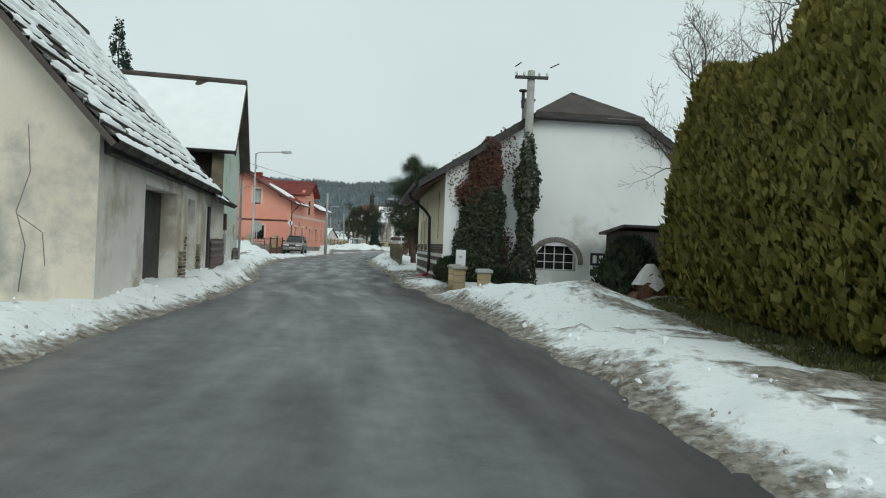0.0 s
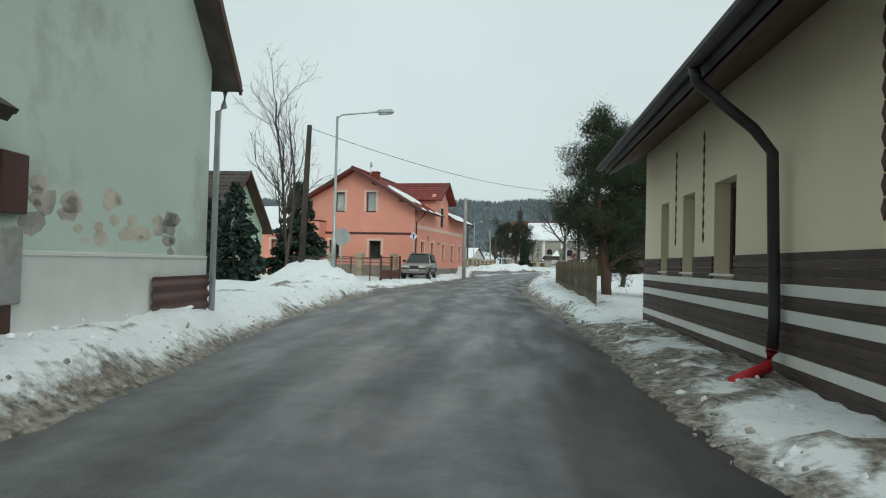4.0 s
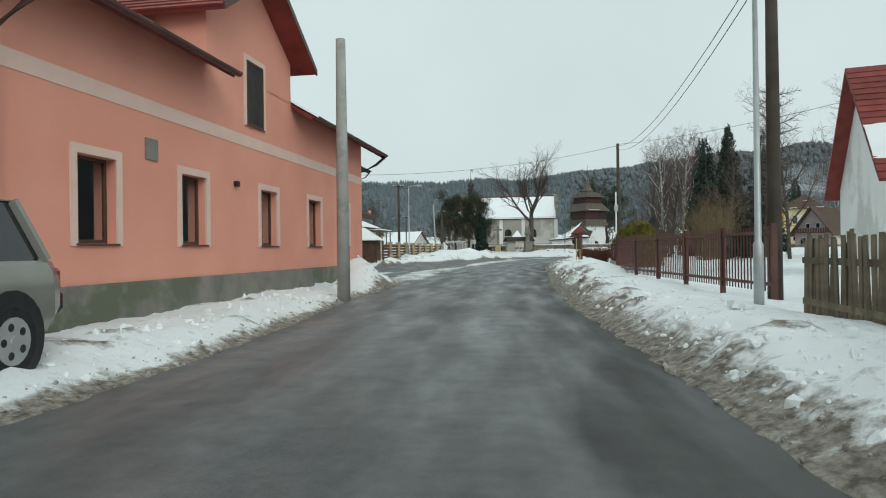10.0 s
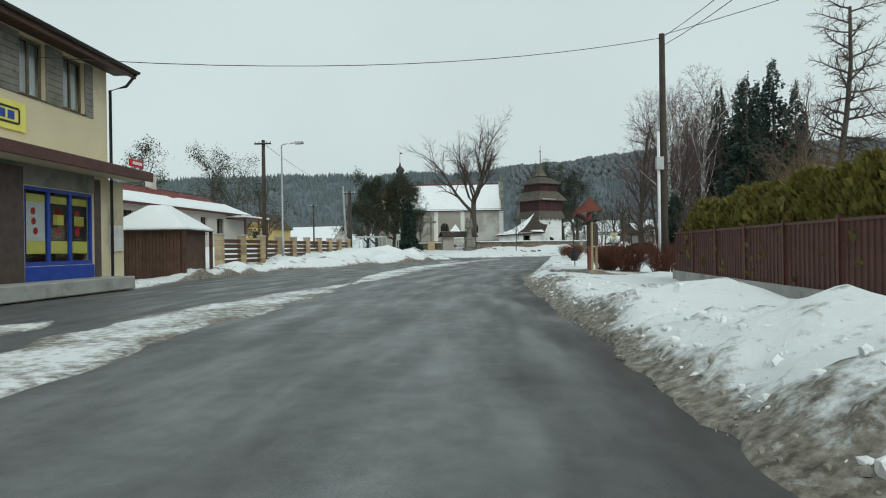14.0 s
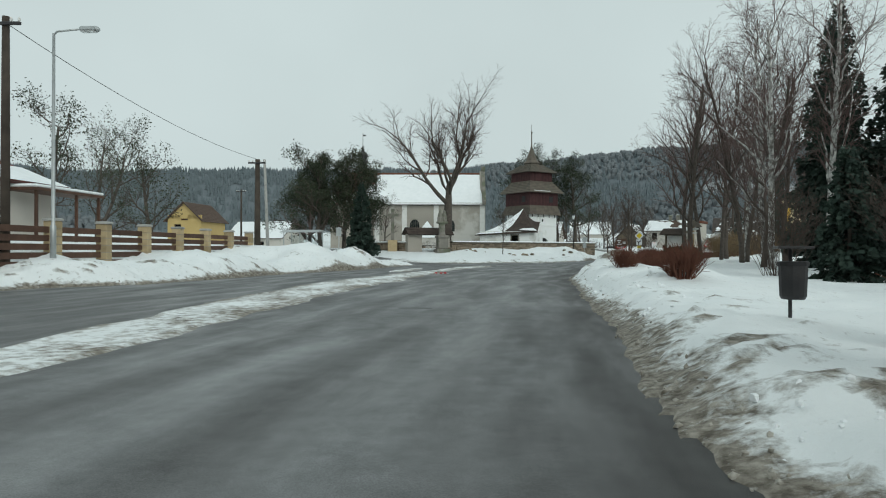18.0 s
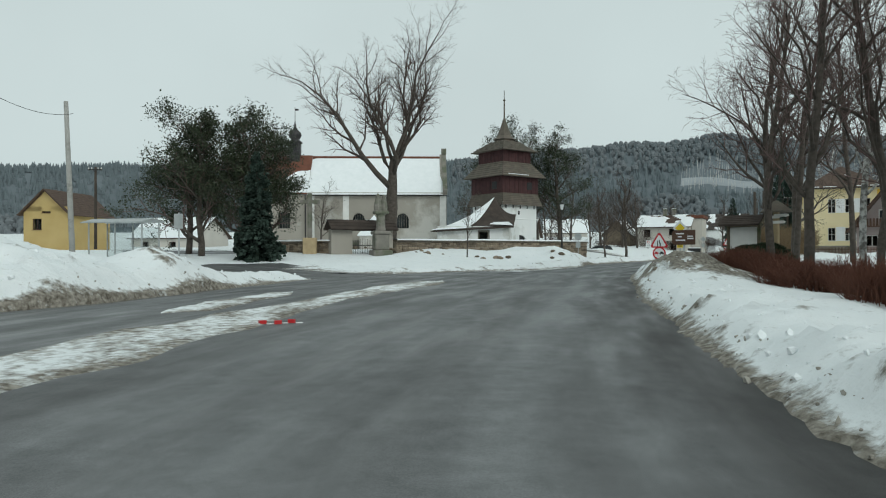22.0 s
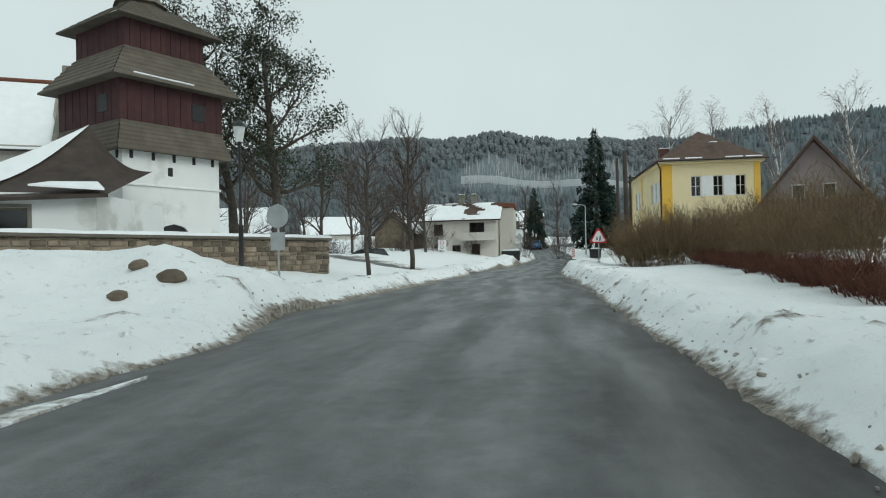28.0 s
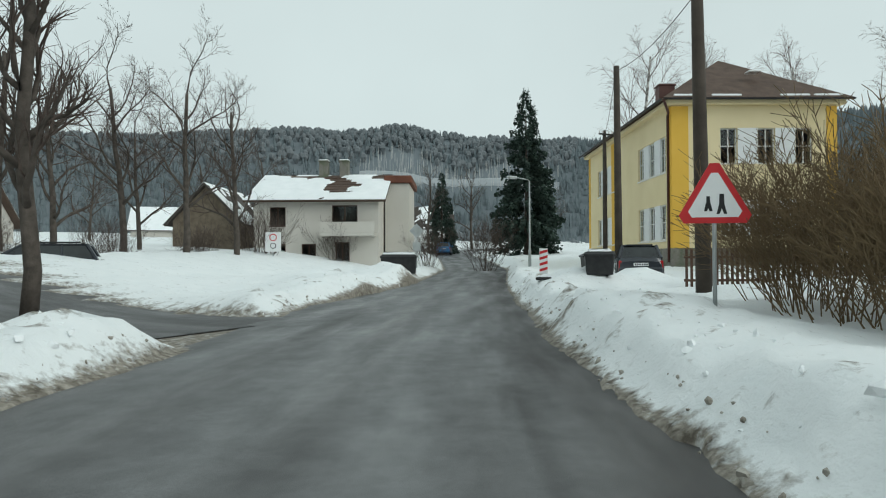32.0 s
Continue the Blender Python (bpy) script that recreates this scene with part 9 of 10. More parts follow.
# ---------------------------------------------------------------- road signs
def sign_post(x, y, top, label, yaw=0.0, r=0.03, name="road_sign", z=None):
    z = height_at(x, y) - 0.1 if z is None else z
    t = thing(name, pose(x, y, z, 0, 0, yaw), label, "road sign")
    part("post", Build().tube([(0, 0, 0), (0, 0, top - z)], r, 10), "galv", t, smooth=True)
    return t, z


def plate(parent, name, pts, y, d, material, label=""):
    return part(name, Build().prism([(u, y, v) for u, v in pts], (0, d, 0)), material, parent, label)


def ngon(r, n, cz, turn=0.0):
    return [(r * math.cos(turn + 2 * math.pi * k / n), cz + r * math.sin(turn + 2 * math.pi * k / n)) for k in range(n)]


def triangle(side, cz):
    h = side * .866
    c = .06 * side
    out = []
    for a in (90, 210, 330):
        for da in (-7, 7):
            out.append((side * .555 * math.cos(radians(a + da)), cz + side * .555 * math.sin(radians(a + da))))
    return out


def warning(t, cz, side):
    p = plate(t, "warning_plate", triangle(side, cz), -.045, .01, "red", "red-edged warning triangle")
    plate(p, "white_field", triangle(side * .74, cz), -.049, .004, "white")
    return p


t, z = sign_post(4.62, 158.3, 2.1, "warning triangle over a red-ringed round sign on one post", -34)
part("reflective_foot", Build().tube([(0, 0, .12), (0, 0, .34)], .034, 10), "red", t)
part("reflective_foot", Build().tube([(0, 0, .34), (0, 0, .5)], .034, 10), "white", t)
w = warning(t, 1.6 - z, .8)
c = 1.6 - z - .03
plate(w, "road_mark", [(-.10, c - .17), (-.06, c - .17), (-.05, c + .1), (-.09, c + .1)], -.053, .004, "black")
plate(w, "road_mark", [(.02, c - .17), (.07, c - .17), (.07, c - .02), (.03, c + .03), (.03, c + .13), (-.01, c + .13), (-.01, c + .0), (.02, c - .04)], -.053, .004, "black")
p = plate(t, "ban_plate", ngon(.31, 36, 1.07 - z), -.045, .01, "red", "round no-overtaking plate with red ring")
plate(p, "white_field", ngon(.24, 32, 1.07 - z), -.049, .004, "white")
for u, m in ((-.13, "red"), (.12, "black")):
    plate(p, "vehicle_mark", [(u - .105, 1.04 - z), (u + .105, 1.04 - z), (u + .1, 1.1 - z), (u + .06, 1.1 - z), (u + .04, 1.15 - z), (u - .05, 1.15 - z), (u - .075, 1.1 - z), (u - .105, 1.09 - z)], -.053, .004, m)
    for v in (-.06, .06):
        plate(p, "vehicle_mark", [(u + v + a, b) for a, b in ngon(.024, 10, 1.03 - z)], -.054, .004, m)

t, z = sign_post(7.25, 162.35, 2.85, "yellow priority diamond above a bend plate", -34)
p = plate(t, "diamond_plate", ngon(.40, 4, 2.42 - z), -.045, .01, "white", "white-edged yellow diamond")
plate(p, "yellow_field", ngon(.26, 4, 2.42 - z), -.049, .004, "yellow")
p = plate(t, "bend_plate", [(-.25, 1.62 - z), (.25, 1.62 - z), (.25, 2.1 - z), (-.25, 2.1 - z)], -.045, .01, "white", "white plate with a thick black bend")
plate(p, "bend_mark", [(-.1, 1.65 - z), (-.02, 1.65 - z), (.0, 1.82 - z), (.12, 1.92 - z), (.2, 1.95 - z), (.17, 2.02 - z), (.0, 1.95 - z), (-.09, 1.84 - z)], -.05, .004, "black")
plate(p, "branch_mark", [(-.2, 1.93 - z), (-.06, 1.86 - z), (-.04, 1.9 - z), (-.18, 1.98 - z)], -.05, .004, "black")
p = plate(t, "small_plate", [(-.16, 1.35 - z), (.16, 1.35 - z), (.16, 1.56 - z), (-.16, 1.56 - z)], -.045, .01, "yellow", "small yellow plate")
for k in range(3):
    plate(p, "text_bar", [(-.1, 1.40 - z + k * .05), (.1, 1.40 - z + k * .05), (.1, 1.42 - z + k * .05), (-.1, 1.42 - z + k * .05)], -.05, .004, "black")

t, z = sign_post(6.95, 184.3, 2.75, "grey backs of a round sign and a small plate", -35)
plate(t, "round_plate", ngon(.33, 30, 2.4 - z), -.05, .012, "galv", "bare metal sign back")
plate(t, "lower_plate", [(-.22, 1.45 - z), (.22, 1.45 - z), (.22, 1.95 - z), (-.22, 1.95 - z)], -.05, .012, "galv", "bare metal plate back")

t, z = sign_post(26.7, 197.9, 2.4, "red-edged school warning triangle on a grey post", -38)
w = warning(t, 2.03 - z, .95)
c = 2.0 - z
for u, s in ((-.09, .75), (.09, 1.0)):
    for k in (-1, 1):
        plate(w, "symbol_bar", [(u - .02 + k * .05 * s, c - .16 * s), (u + .02 + k * .05 * s, c - .16 * s), (u + .03, c), (u - .03, c)], -.053, .004, "black")
    plate(w, "symbol_bar", [(u - .035 * s, c - .02), (u + .035 * s, c - .02), (u + .03 * s, c + .12 * s), (u - .03 * s, c + .12 * s)], -.0535, .004, "black")

t, z = sign_post(-12.25, 43.4, 2.6, "grey back of an eight-sided sign on a post", 12)
plate(t, "octagon_plate", ngon(.36, 8, 2.2 - z, math.pi / 8), -.05, .012, "galv", "bare metal octagon back")
t, z = sign_post(-14.5, 62.5, 3.45, "small blue and white diamond-backed sign on a post", -8)
p = plate(t, "back_plate", ngon(.29, 4, 3.05 - z), -.045, .01, "white")
plate(p, "arrow_mark", [(-.05, 2.85 - z), (.05, 2.85 - z), (.05, 3.1 - z), (.12, 3.1 - z), (0, 3.25 - z), (-.12, 3.1 - z), (-.05, 3.1 - z)], -.05, .004, "blue")
t, z = sign_post(-19.75, 97.2, 2.85, "round blue and red parking ban sign before the shop", -6)
p = plate(t, "round_plate", ngon(.33, 30, 2.45 - z), -.045, .01, "red", "round sign with red ring")
plate(p, "blue_field", ngon(.26, 28, 2.45 - z), -.049, .004, "blue")
plate(p, "slash", [(-.2, 2.62 - z), (-.16, 2.66 - z), (.2, 2.28 - z), (.16, 2.24 - z)], -.053, .004, "red")
plate(t, "lower_plate", [(-.22, 1.55 - z), (.22, 1.55 - z), (.22, 2.0 - z), (-.22, 2.0 - z)], -.045, .01, "white")
t, z = sign_post(-17.5, 156.2, 2.9, "narrow bus stop sign on a white post", -5, .035)
plate(t, "stop_plate", [(-.2, 2.2 - z), (.2, 2.2 - z), (.2, 2.85 - z), (-.2, 2.85 - z)], -.05, .012, "galv")
t, z = sign_post(28.15, 227.1, 2.6, "white board with red and black shapes on a post", -25)
p = plate(t, "white_board", [(-.42, 1.65 - z), (.42, 1.65 - z), (.42, 2.7 - z), (-.42, 2.7 - z)], -.05, .012, "white")
plate(p, "shape", ngon(.2, 20, 2.42 - z), -.055, .004, "red")
plate(p, "shape", ngon(.15, 20, 2.42 - z), -.059, .004, "white")
plate(p, "shape", ngon(.16, 20, 1.97 - z), -.055, .004, "black")
plate(p, "shape", ngon(.12, 20, 1.97 - z), -.059, .004, "white")
t, z = sign_post(36, 225.6, 3.2, "weathered diamond sign with plate on a post", -30)
plate(t, "diamond_plate", ngon(.42, 4, 2.85 - z), -.045, .01, "galv")
plate(t, "lower_plate", [(-.22, 1.7 - z), (.22, 1.7 - z), (.22, 2.2 - z), (-.22, 2.2 - z)], -.045, .01, "galv")

t, z = sign_post(2.75, 150.7, 1.5, "dark brown pointed board sign with pale bars on a white post", -40, .04, z=.2)
p = plate(t, "sign_board", [(-.42, 1.5 - z), (-.34, 1.42 - z), (.42, 1.42 - z), (.42, 1.96 - z), (-.34, 1.96 - z), (-.42, 1.86 - z)], -.07, .03, "brown_wood")
for u, v, w in ((-.28, 1.8, .3), (-.2, 1.69, .14), (-.28, 1.56, .34), (.14, 1.62, .22), (.14, 1.7, .2)):
    plate(p, "text_bar", [(u, v - z), (u + w, v - z), (u + w, v - z + .05), (u, v - z + .05)], -.075, .004, "white")
t = thing("barrier_board", pose(30.5, 206.7, height_at(30.5, 206.7) - .05, 0, 0, -38) @ Matrix.Diagonal((.75, .75, .75, 1)), "upright red and white striped barrier board in snow", "barrier")
b = part("board", Build().box(-.16, .16, -.02, .02, .25, 1.2, .01), "white", t)
for k in range(4):
    zz = .32 + k * .22
    part("red_stripe", Build().prism([(-.15, -.026, zz), (.15, -.026, zz + .09), (.15, -.026, zz + .19), (-.15, -.026, zz + .1)], (0, .005, 0)), "red", b)
part("foot", Build().box(-.3, .3, -.2, .2, 0, .12, .03), "black", t)


def bin_box(x, y, w, d, h, yaw, label):
    t = thing("grit_bin", pose(x, y, height_at(x, y) - .05, 0, 0, yaw), label, "bin")
    part("body", Build().loft([(0, .04), (h * .8, 0)], -w / 2, w / 2, -d / 2, d / 2, .06), "black", t)
    part("lid", Build().loft([(h * .8, 0), (h * .88, -.02), (h, .1)], -w / 2 - .03, w / 2 + .03, -d / 2 - .03, d / 2 + .03, .08), "black", t)
    part("snow_cap", Build().loft([(h * .97, .05), (h * 1.06, .1), (h * 1.12, .22)], -w / 2, w / 2, -d / 2, d / 2, .12), "snow", t, "cap of snow")


bin_box(31.8, 205.85, .8, .7, .65, -38, "dark grit bin standing in the roadside snow")
bin_box(32.2, 206.5, .7, .7, .5, -30, "dark grit bin standing in the roadside snow")
bin_box(32.8, 221.2, 1.7, .9, .95, -30, "wide dark bin with a cap of snow")


# ---------------------------------------------------------------- notice boards, shelter, hut
M["notice_brown"] = mat("red_brown_stained_wood", (0.16, 0.045, 0.03), (0.24, 0.08, 0.055), 2, 0.7, 0.2)
M["paper"] = mat("weathered_paper", (0.55, 0.55, 0.52), (0.68, 0.68, 0.66), 5, 0.9, 0.05)


def notice_board(x, y, yaw, label, w, z0, z1, roof_z, papers, board="notice_brown", frame_m="notice_brown", tile="notice_brown"):
    z = min(height_at(x, y), .4)
    t = thing("notice_board", pose(x, y, z - .1, 0, 0, yaw), label, "notice board")
    z0, z1, rz = z0 - z + .1, z1 - z + .1, roof_z - z + .1
    for s in (-1, 1):
        part("post", Build().box(s * w / 2 - .07, s * w / 2 + .07, -.07, .07, .15, z1 + .25, .01), frame_m, t)
        part("post_foot", Build().box(s * w / 2 - .05, s * w / 2 + .05, -.03, .03, -.1, .2), "galv", t, "steel post shoe")
        part("brace", Build().tube([(s * w / 2, -.05, z1 - .1), (s * w / 2, -.5, z1 + .22)], .035, 4), frame_m, t)
    bd = part("board", Build().box(-w / 2 + .07, w / 2 - .07, -.02, .03, z0, z1, .005), board, t)
    part("top_rail", Build().box(-w / 2 - .1, w / 2 + .1, -.06, .06, z1 + .02, z1 + .16, .01), frame_m, t)
    rng = random.Random(int(x * 10))
    for k in range(papers):
        u, v = -w / 2 + .16 + (w - .32) * ((k % 5) + .5) / 5 + rng.uniform(-.05, .05), z0 + .2 + (z1 - z0 - .4) * ((k // 5) + .5) / max(1, papers // 5) + rng.uniform(-.05, .05)
        a, c = rng.choice(((.1, .14), (.13, .18), (.09, .12))), rng.uniform(-.06, .06)
        sh = part("notice", Build().box(-a[0], a[0], -.004, .004, -a[1], a[1]).move(Matrix.Translation((u, -.028 - k * .0006, v)) @ Matrix.Rotation(c, 4, "Y")), "paper", bd, "pinned paper notice" if k == 0 else "")
        for j in range(3):
            part("text_bar", Build().box(-a[0] * .7, a[0] * .6, -.0015, .0015, -.008, .008).move(Matrix.Translation((u, -.0345 - k * .0006, v + a[1] * (.5 - .5 * j)))), "galv", sh)
    rf = part("roof", Build().prism([(-w / 2 - .25, -.62, z1 + .12), (-w / 2 - .25, 0, rz), (-w / 2 - .25, .45, z1 + .3), (-w / 2 - .25, .45, z1 + .25), (-w / 2 - .25, 0, rz - .06), (-w / 2 - .25, -.62, z1 + .06)], (w + .5, 0, 0)), tile, t, "red tiled saddle roof")
    n = 5
    for k in range(n):
        f0, f1 = k / n, (k + 1) / n
        ya, yb = -.64 + .64 * f0, -.64 + .64 * f1
        za, zb = z1 + .12 + (rz - z1 - .12) * f0, z1 + .12 + (rz - z1 - .12) * f1
        part("roof_course", Build().prism([(-w / 2 - .26, ya, za + .03), (-w / 2 - .26, yb, zb + .012), (-w / 2 - .26, yb, zb), (-w / 2 - .26, ya, za)], (w + .52, 0, 0)), tile, rf)
    part("gable_board", Build().prism([(w / 2 + .25, -.5, z1 + .14), (w / 2 + .25, 0, rz - .06), (w / 2 + .25, .4, z1 + .26)], (.02, 0, 0)), frame_m, rf)
    return t


notice_board(-4.72, 109.27, -98, "red-brown roofed notice board covered with paper notices", 1.72, .82, 2.3, 3.02, 15)
notice_board(9.2, 159.2, -50, "wooden roofed map board with a pale map", 1.5, 1.25, 2.35, 2.95, 0, "trim_white", "grey_wood", "dark_shingle")
t = thing("signpost", pose(10.2, 158.0, height_at(10.2, 158.0) - .1, 0, 0, -50), "thick wooden signpost with a shingled eight-sided cap and plaques", "signpost")
part("post", Build().box(-.12, .12, -.12, .12, 0, 2.95, .03), "sandstone", t)
part("cap", Build().lathe([(.75, 2.85), (.72, 2.92), (.45, 3.15), (.12, 3.38), (.02, 3.42)], sides=8), "shingle", t, "shingled eight-sided cap")
for zz, a in ((2.55, -.1), (2.3, .15), (2.62, .3)):
    part("plaque", Build().prism([(a - .35, -.15, zz), (a + .25, -.15, zz), (a + .36, -.15, zz + .07), (a + .25, -.15, zz + .14), (a - .35, -.15, zz + .14)], (0, .02, 0)), "trim_white", t)
t = thing("showcase", pose(-5.14, 106.2, .3, 0, 0, -108), "dark wooden showcase on two yellow posts", "showcase")
for s in (-1, 1):
    part("post", Build().tube([(s * .5, .05, -.1), (s * .5, .05, 1.75)], .04, 8), "sandstone", t, "yellow-painted post")
part("case", Build().box(-.5, .5, -.12, .12, .95, 1.7, .015), "dark_shingle", t)
part("glass_front", Build().box(-.42, .42, -.135, -.122, 1.02, 1.62), "car_glass", t)
part("roof", Build().prism([(-.62, -.3, 1.68), (-.62, .2, 1.82), (-.62, .2, 1.87), (-.62, -.3, 1.73)], (1.24, 0, 0)), "dark_shingle", t)

# hut beside the shop, like a small shelter
t = thing("garden_hut", pose(-23.6, 113.4, 0.0, 0, 0, 4), "dark brown wooden hut with a snowy hipped roof", "hut")
for a in (-1.5, 1.5):
    part("side_wall", Build().box(a - .06, a + .06, -1.5, 1.5, 0, 2.2), "brown_wood", t)
for k in range(20):
    part("plank", Build().box(-1.5 + k * .15, -1.5 + k * .15 + .142, -1.56, -1.5, 0, 2.2, .006), "brown_wood", t)
part("back_wall", Build().box(-1.44, 1.44, 1.44, 1.5, 0, 2.2), "brown_wood", t)
b = Build()
b.v = [(-1.9, -1.9, 2.2), (1.9, -1.9, 2.2), (1.9, 1.9, 2.2), (-1.9, 1.9, 2.2), (-.4, -.3, 3.3), (.4, -.3, 3.3), (.4, .3, 3.3), (-.4, .3, 3.3)]
b.f = [(0, 1, 5, 4), (1, 2, 6, 5), (2, 3, 7, 6), (3, 0, 4, 7), (4, 5, 6, 7), (3, 2, 1, 0)]
part("roof", b, "tile_dark", t)
b2 = Build()
b2.v = [(x * .97, y * .97, z + .11) for x, y, z in b.v[:4]] + [(x, y, z + .09) for x, y, z in b.v[4:]] + [(x * .97, y * .97, z + .02) for x, y, z in b.v[:4]]
b2.f = [(0, 1, 5, 4), (1, 2, 6, 5), (2, 3, 7, 6), (3, 0, 4, 7), (4, 5, 6, 7), (8, 9, 1, 0), (9, 10, 2, 1), (10, 11, 3, 2), (11, 8, 0, 3)]
part("roof_snow", b2, "snow", t, "thick roof snow")
for a in (1.75, ):
    for y in (-1.75, 1.75):
        part("porch_post", Build().box(a - .07, a + .07, y - .07, y + .07, 0, 2.2, .01), "brown_wood", t)

# glass bus shelter
t = thing("bus_shelter", pose(-20.8, 157.4, height_at(-20.8, 157.4) - .05, 0, 0, -15), "small glass bus shelter with a curved grey roof", "shelter")
for a in (-1.4, 0, 1.4):
    for y in (0, 1.2):
        part("post", Build().tube([(a, y, 0), (a, y, 2.3)], .035, 8), "galv", t)
for a in (-1.36, .04):
    part("pane", Build().box(a, a + 1.32, 1.19, 1.205, .25, 2.1), "glass", t)
part("roof", Build().prism([(-1.6, -.3, 2.3), (-1.6, .5, 2.48), (-1.6, 1.35, 2.36), (-1.6, 1.35, 2.3), (-1.6, .5, 2.42), (-1.6, -.3, 2.25)], (3.2, 0, 0)), "galv", t)
part("bench", Build().box(-1.2, 1.2, .8, 1.1, .42, .48, .01), "grey_wood", t)


# ---------------------------------------------------------------- fences
def run(pts, step):
    out = []
    for p, q in zip(pts, pts[1:]):
        d = math.hypot(q[0] - p[0], q[1] - p[1])
        n = max(1, round(d / step))
        a = math.atan2(q[1] - p[1], q[0] - p[0])
        out += [(p[0] + (q[0] - p[0]) * (i + .5) / n, p[1] + (q[1] - p[1]) * (i + .5) / n, a, d / n) for i in range(n)]
    return out


def rail(parent, pts, z, w, h, material, name="rail"):
    for p, q in zip(pts, pts[1:]):
        a = math.atan2(q[1] - p[1], q[0] - p[0])
        d = math.hypot(q[0] - p[0], q[1] - p[1])
        za, zb = z(*p), z(*q)
        b = Build().box(0, d, -w / 2, w / 2, -h / 2, h / 2)
        b.v = [(u, v, k + za + (zb - za) * u / d) for u, v, k in b.v]
        part(name, b.move(Matrix.Translation((p[0], p[1], 0)) @ Matrix.Rotation(a, 4, "Z")), material, parent)


FR = random.Random(12)
# weathered slat fence
f = thing("slat_fence", pose(0, 0, 0), "weathered grey-brown wooden slat fence along the road", "fence")
SL = [mesh_of("slat", Build().box(-.052, .052, -.012, .012, 0, 1.25 + .03 * k, .006), "grey_wood") for k in range(4)]
pts = [(-2.3, 36), (-4.3, 54), (-4.1, 67)]
gz = lambda x, y: 0.18
for x, y, a, d in run(pts, .112):
    s = part("slat", SL[FR.randrange(4)], None, f)
    s.matrix_basis = pose(x, y, .12 + FR.uniform(-.03, .03), FR.uniform(-2, 2), FR.uniform(-2.5, 2.5), math.degrees(a) + FR.uniform(-4, 4))
for zz in (.45, 1.05):
    rail(f, pts, lambda x, y: zz, .04, .09, "grey_wood")
for x, y, a, d in run(pts, 2.6):
    part("post", Build().box(x + .05, x + .16, y - .05, y + .05, 0, 1.3, .01), "grey_wood", f)

# red-brown metal fence: pickets, gate, then solid sheets
f = thing("metal_fence", pose(0, 0, 0), "red-brown painted metal fence with pickets and sheets", "fence")
PK = mesh_of("picket", Build().box(-.015, .015, -.01, .01, 0, 1.22), "sheet_brown")
pts = [(-3.75, 69.3), (-4.55, 76.5), (-5.12, 81.2)]
ptsb = [(-4.97, 82.75), (-3.58, 88.2)]
for x, y, a, d in run(pts, .15) + run(ptsb, .15):
    s = part("picket", PK, None, f)
    s.matrix_basis = pose(x, y, .42, 0, 0, math.degrees(a))
for zz in (.56, 1.52):
    rail(f, pts, lambda x, y: zz, .05, .06, "sheet_brown")
    rail(f, ptsb, lambda x, y: zz, .05, .06, "sheet_brown")
pts2 = [(-3.55, 88.3), (-3.3, 96.3), (-2.95, 104.3)]
_sb = Build()
_zz = [(-.97 + k * .1764 + dx, -.018 + .022 * dy, 0) for k in range(11) for dx, dy in ((0, 0), (.13, 0), (.142, 1), (.165, 1))] + [(.97, -.018, 0)]
_sb.prism(_zz + [(x, y + .009, z) for x, y, z in reversed(_zz)], (0, 0, 1.12))
SH = mesh_of("sheet_panel", _sb, "sheet_brown")
for x, y, a, d in run(pts2, 2.0):
    s = part("sheet_panel", SH, None, f)
    s.matrix_basis = pose(x, y, .46, 0, 0, math.degrees(a))
rail(f, pts2, lambda x, y: 1.6, .06, .05, "sheet_brown")
rail(f, pts2, lambda x, y: 0.28, .18, .36, "concrete", "footing")
for x, y, a, d in run(pts, 2.45) + run(ptsb, 2.45) + run(pts2, 2.0):
    q = Matrix.Translation((x, y, 0)) @ Matrix.Rotation(a, 4, "Z")
    part("post", Build().box(-d / 2 - .04, -d / 2 + .04, -.05, .05, 0, 1.68).move(q), "sheet_brown", f)
g = part("gate", Build().box(-5.2, -5.08, 81.24, 81.36, 0, 1.62, .01).box(-5.03, -4.91, 82.58, 82.7, 0, 1.62, .01), "sheet_brown", f)
for k in range(8):
    part("picket", Build().box(-5.12 + k * .018, -5.095 + k * .018, 81.45 + k * .14, 81.49 + k * .14, .35, 1.5), "sheet_brown", g)
mb = thing("mailbox", pose(-5.2, 81.3, .98, 0, 0, -92), "brown metal mailbox on the gate post", "mailbox")
part("box", Build().box(-.14, .14, -.09, .0, 0, .36, .015), "sheet_brown", mb)
part("flap", Build().box(-.12, .12, -.1, -.085, .24, .3, .004), "sheet_dark", mb)

# sandstone piers and brown boards before the low white house
f = thing("garden_fence", pose(0, 0, 0), "sandstone pier fence with dark brown boards", "fence")
prs = [(-23.1 + 2.2 * k / 9.2, 119.2 + 2.85 * k) for k in range(10)]


def pier(parent, x, y, w, z0, z1, yaw=0.0, courses=5):
    m = Matrix.Translation((x, y, 0)) @ Matrix.Rotation(radians(yaw), 4, "Z")
    pr = part("pier", Build().box(-w / 2 + .012, w / 2 - .012, -w / 2 + .012, w / 2 - .012, z0, z1).move(m), "mortar", parent)
    hh = (z1 - z0) / courses
    for c in range(courses):
        part("stone", Build().box(-w / 2, w / 2, -w / 2, w / 2, z0 + c * hh + .008, z0 + (c + 1) * hh - .008, .018).move(m), "sandstone", pr)
    part("cap", Build().loft([(z1, -.02), (z1 + .06, -.02), (z1 + .1, .06)], -w / 2 - .03, w / 2 + .03, -w / 2 - .03, w / 2 + .03, .04).move(m), "concrete", pr)
    return pr


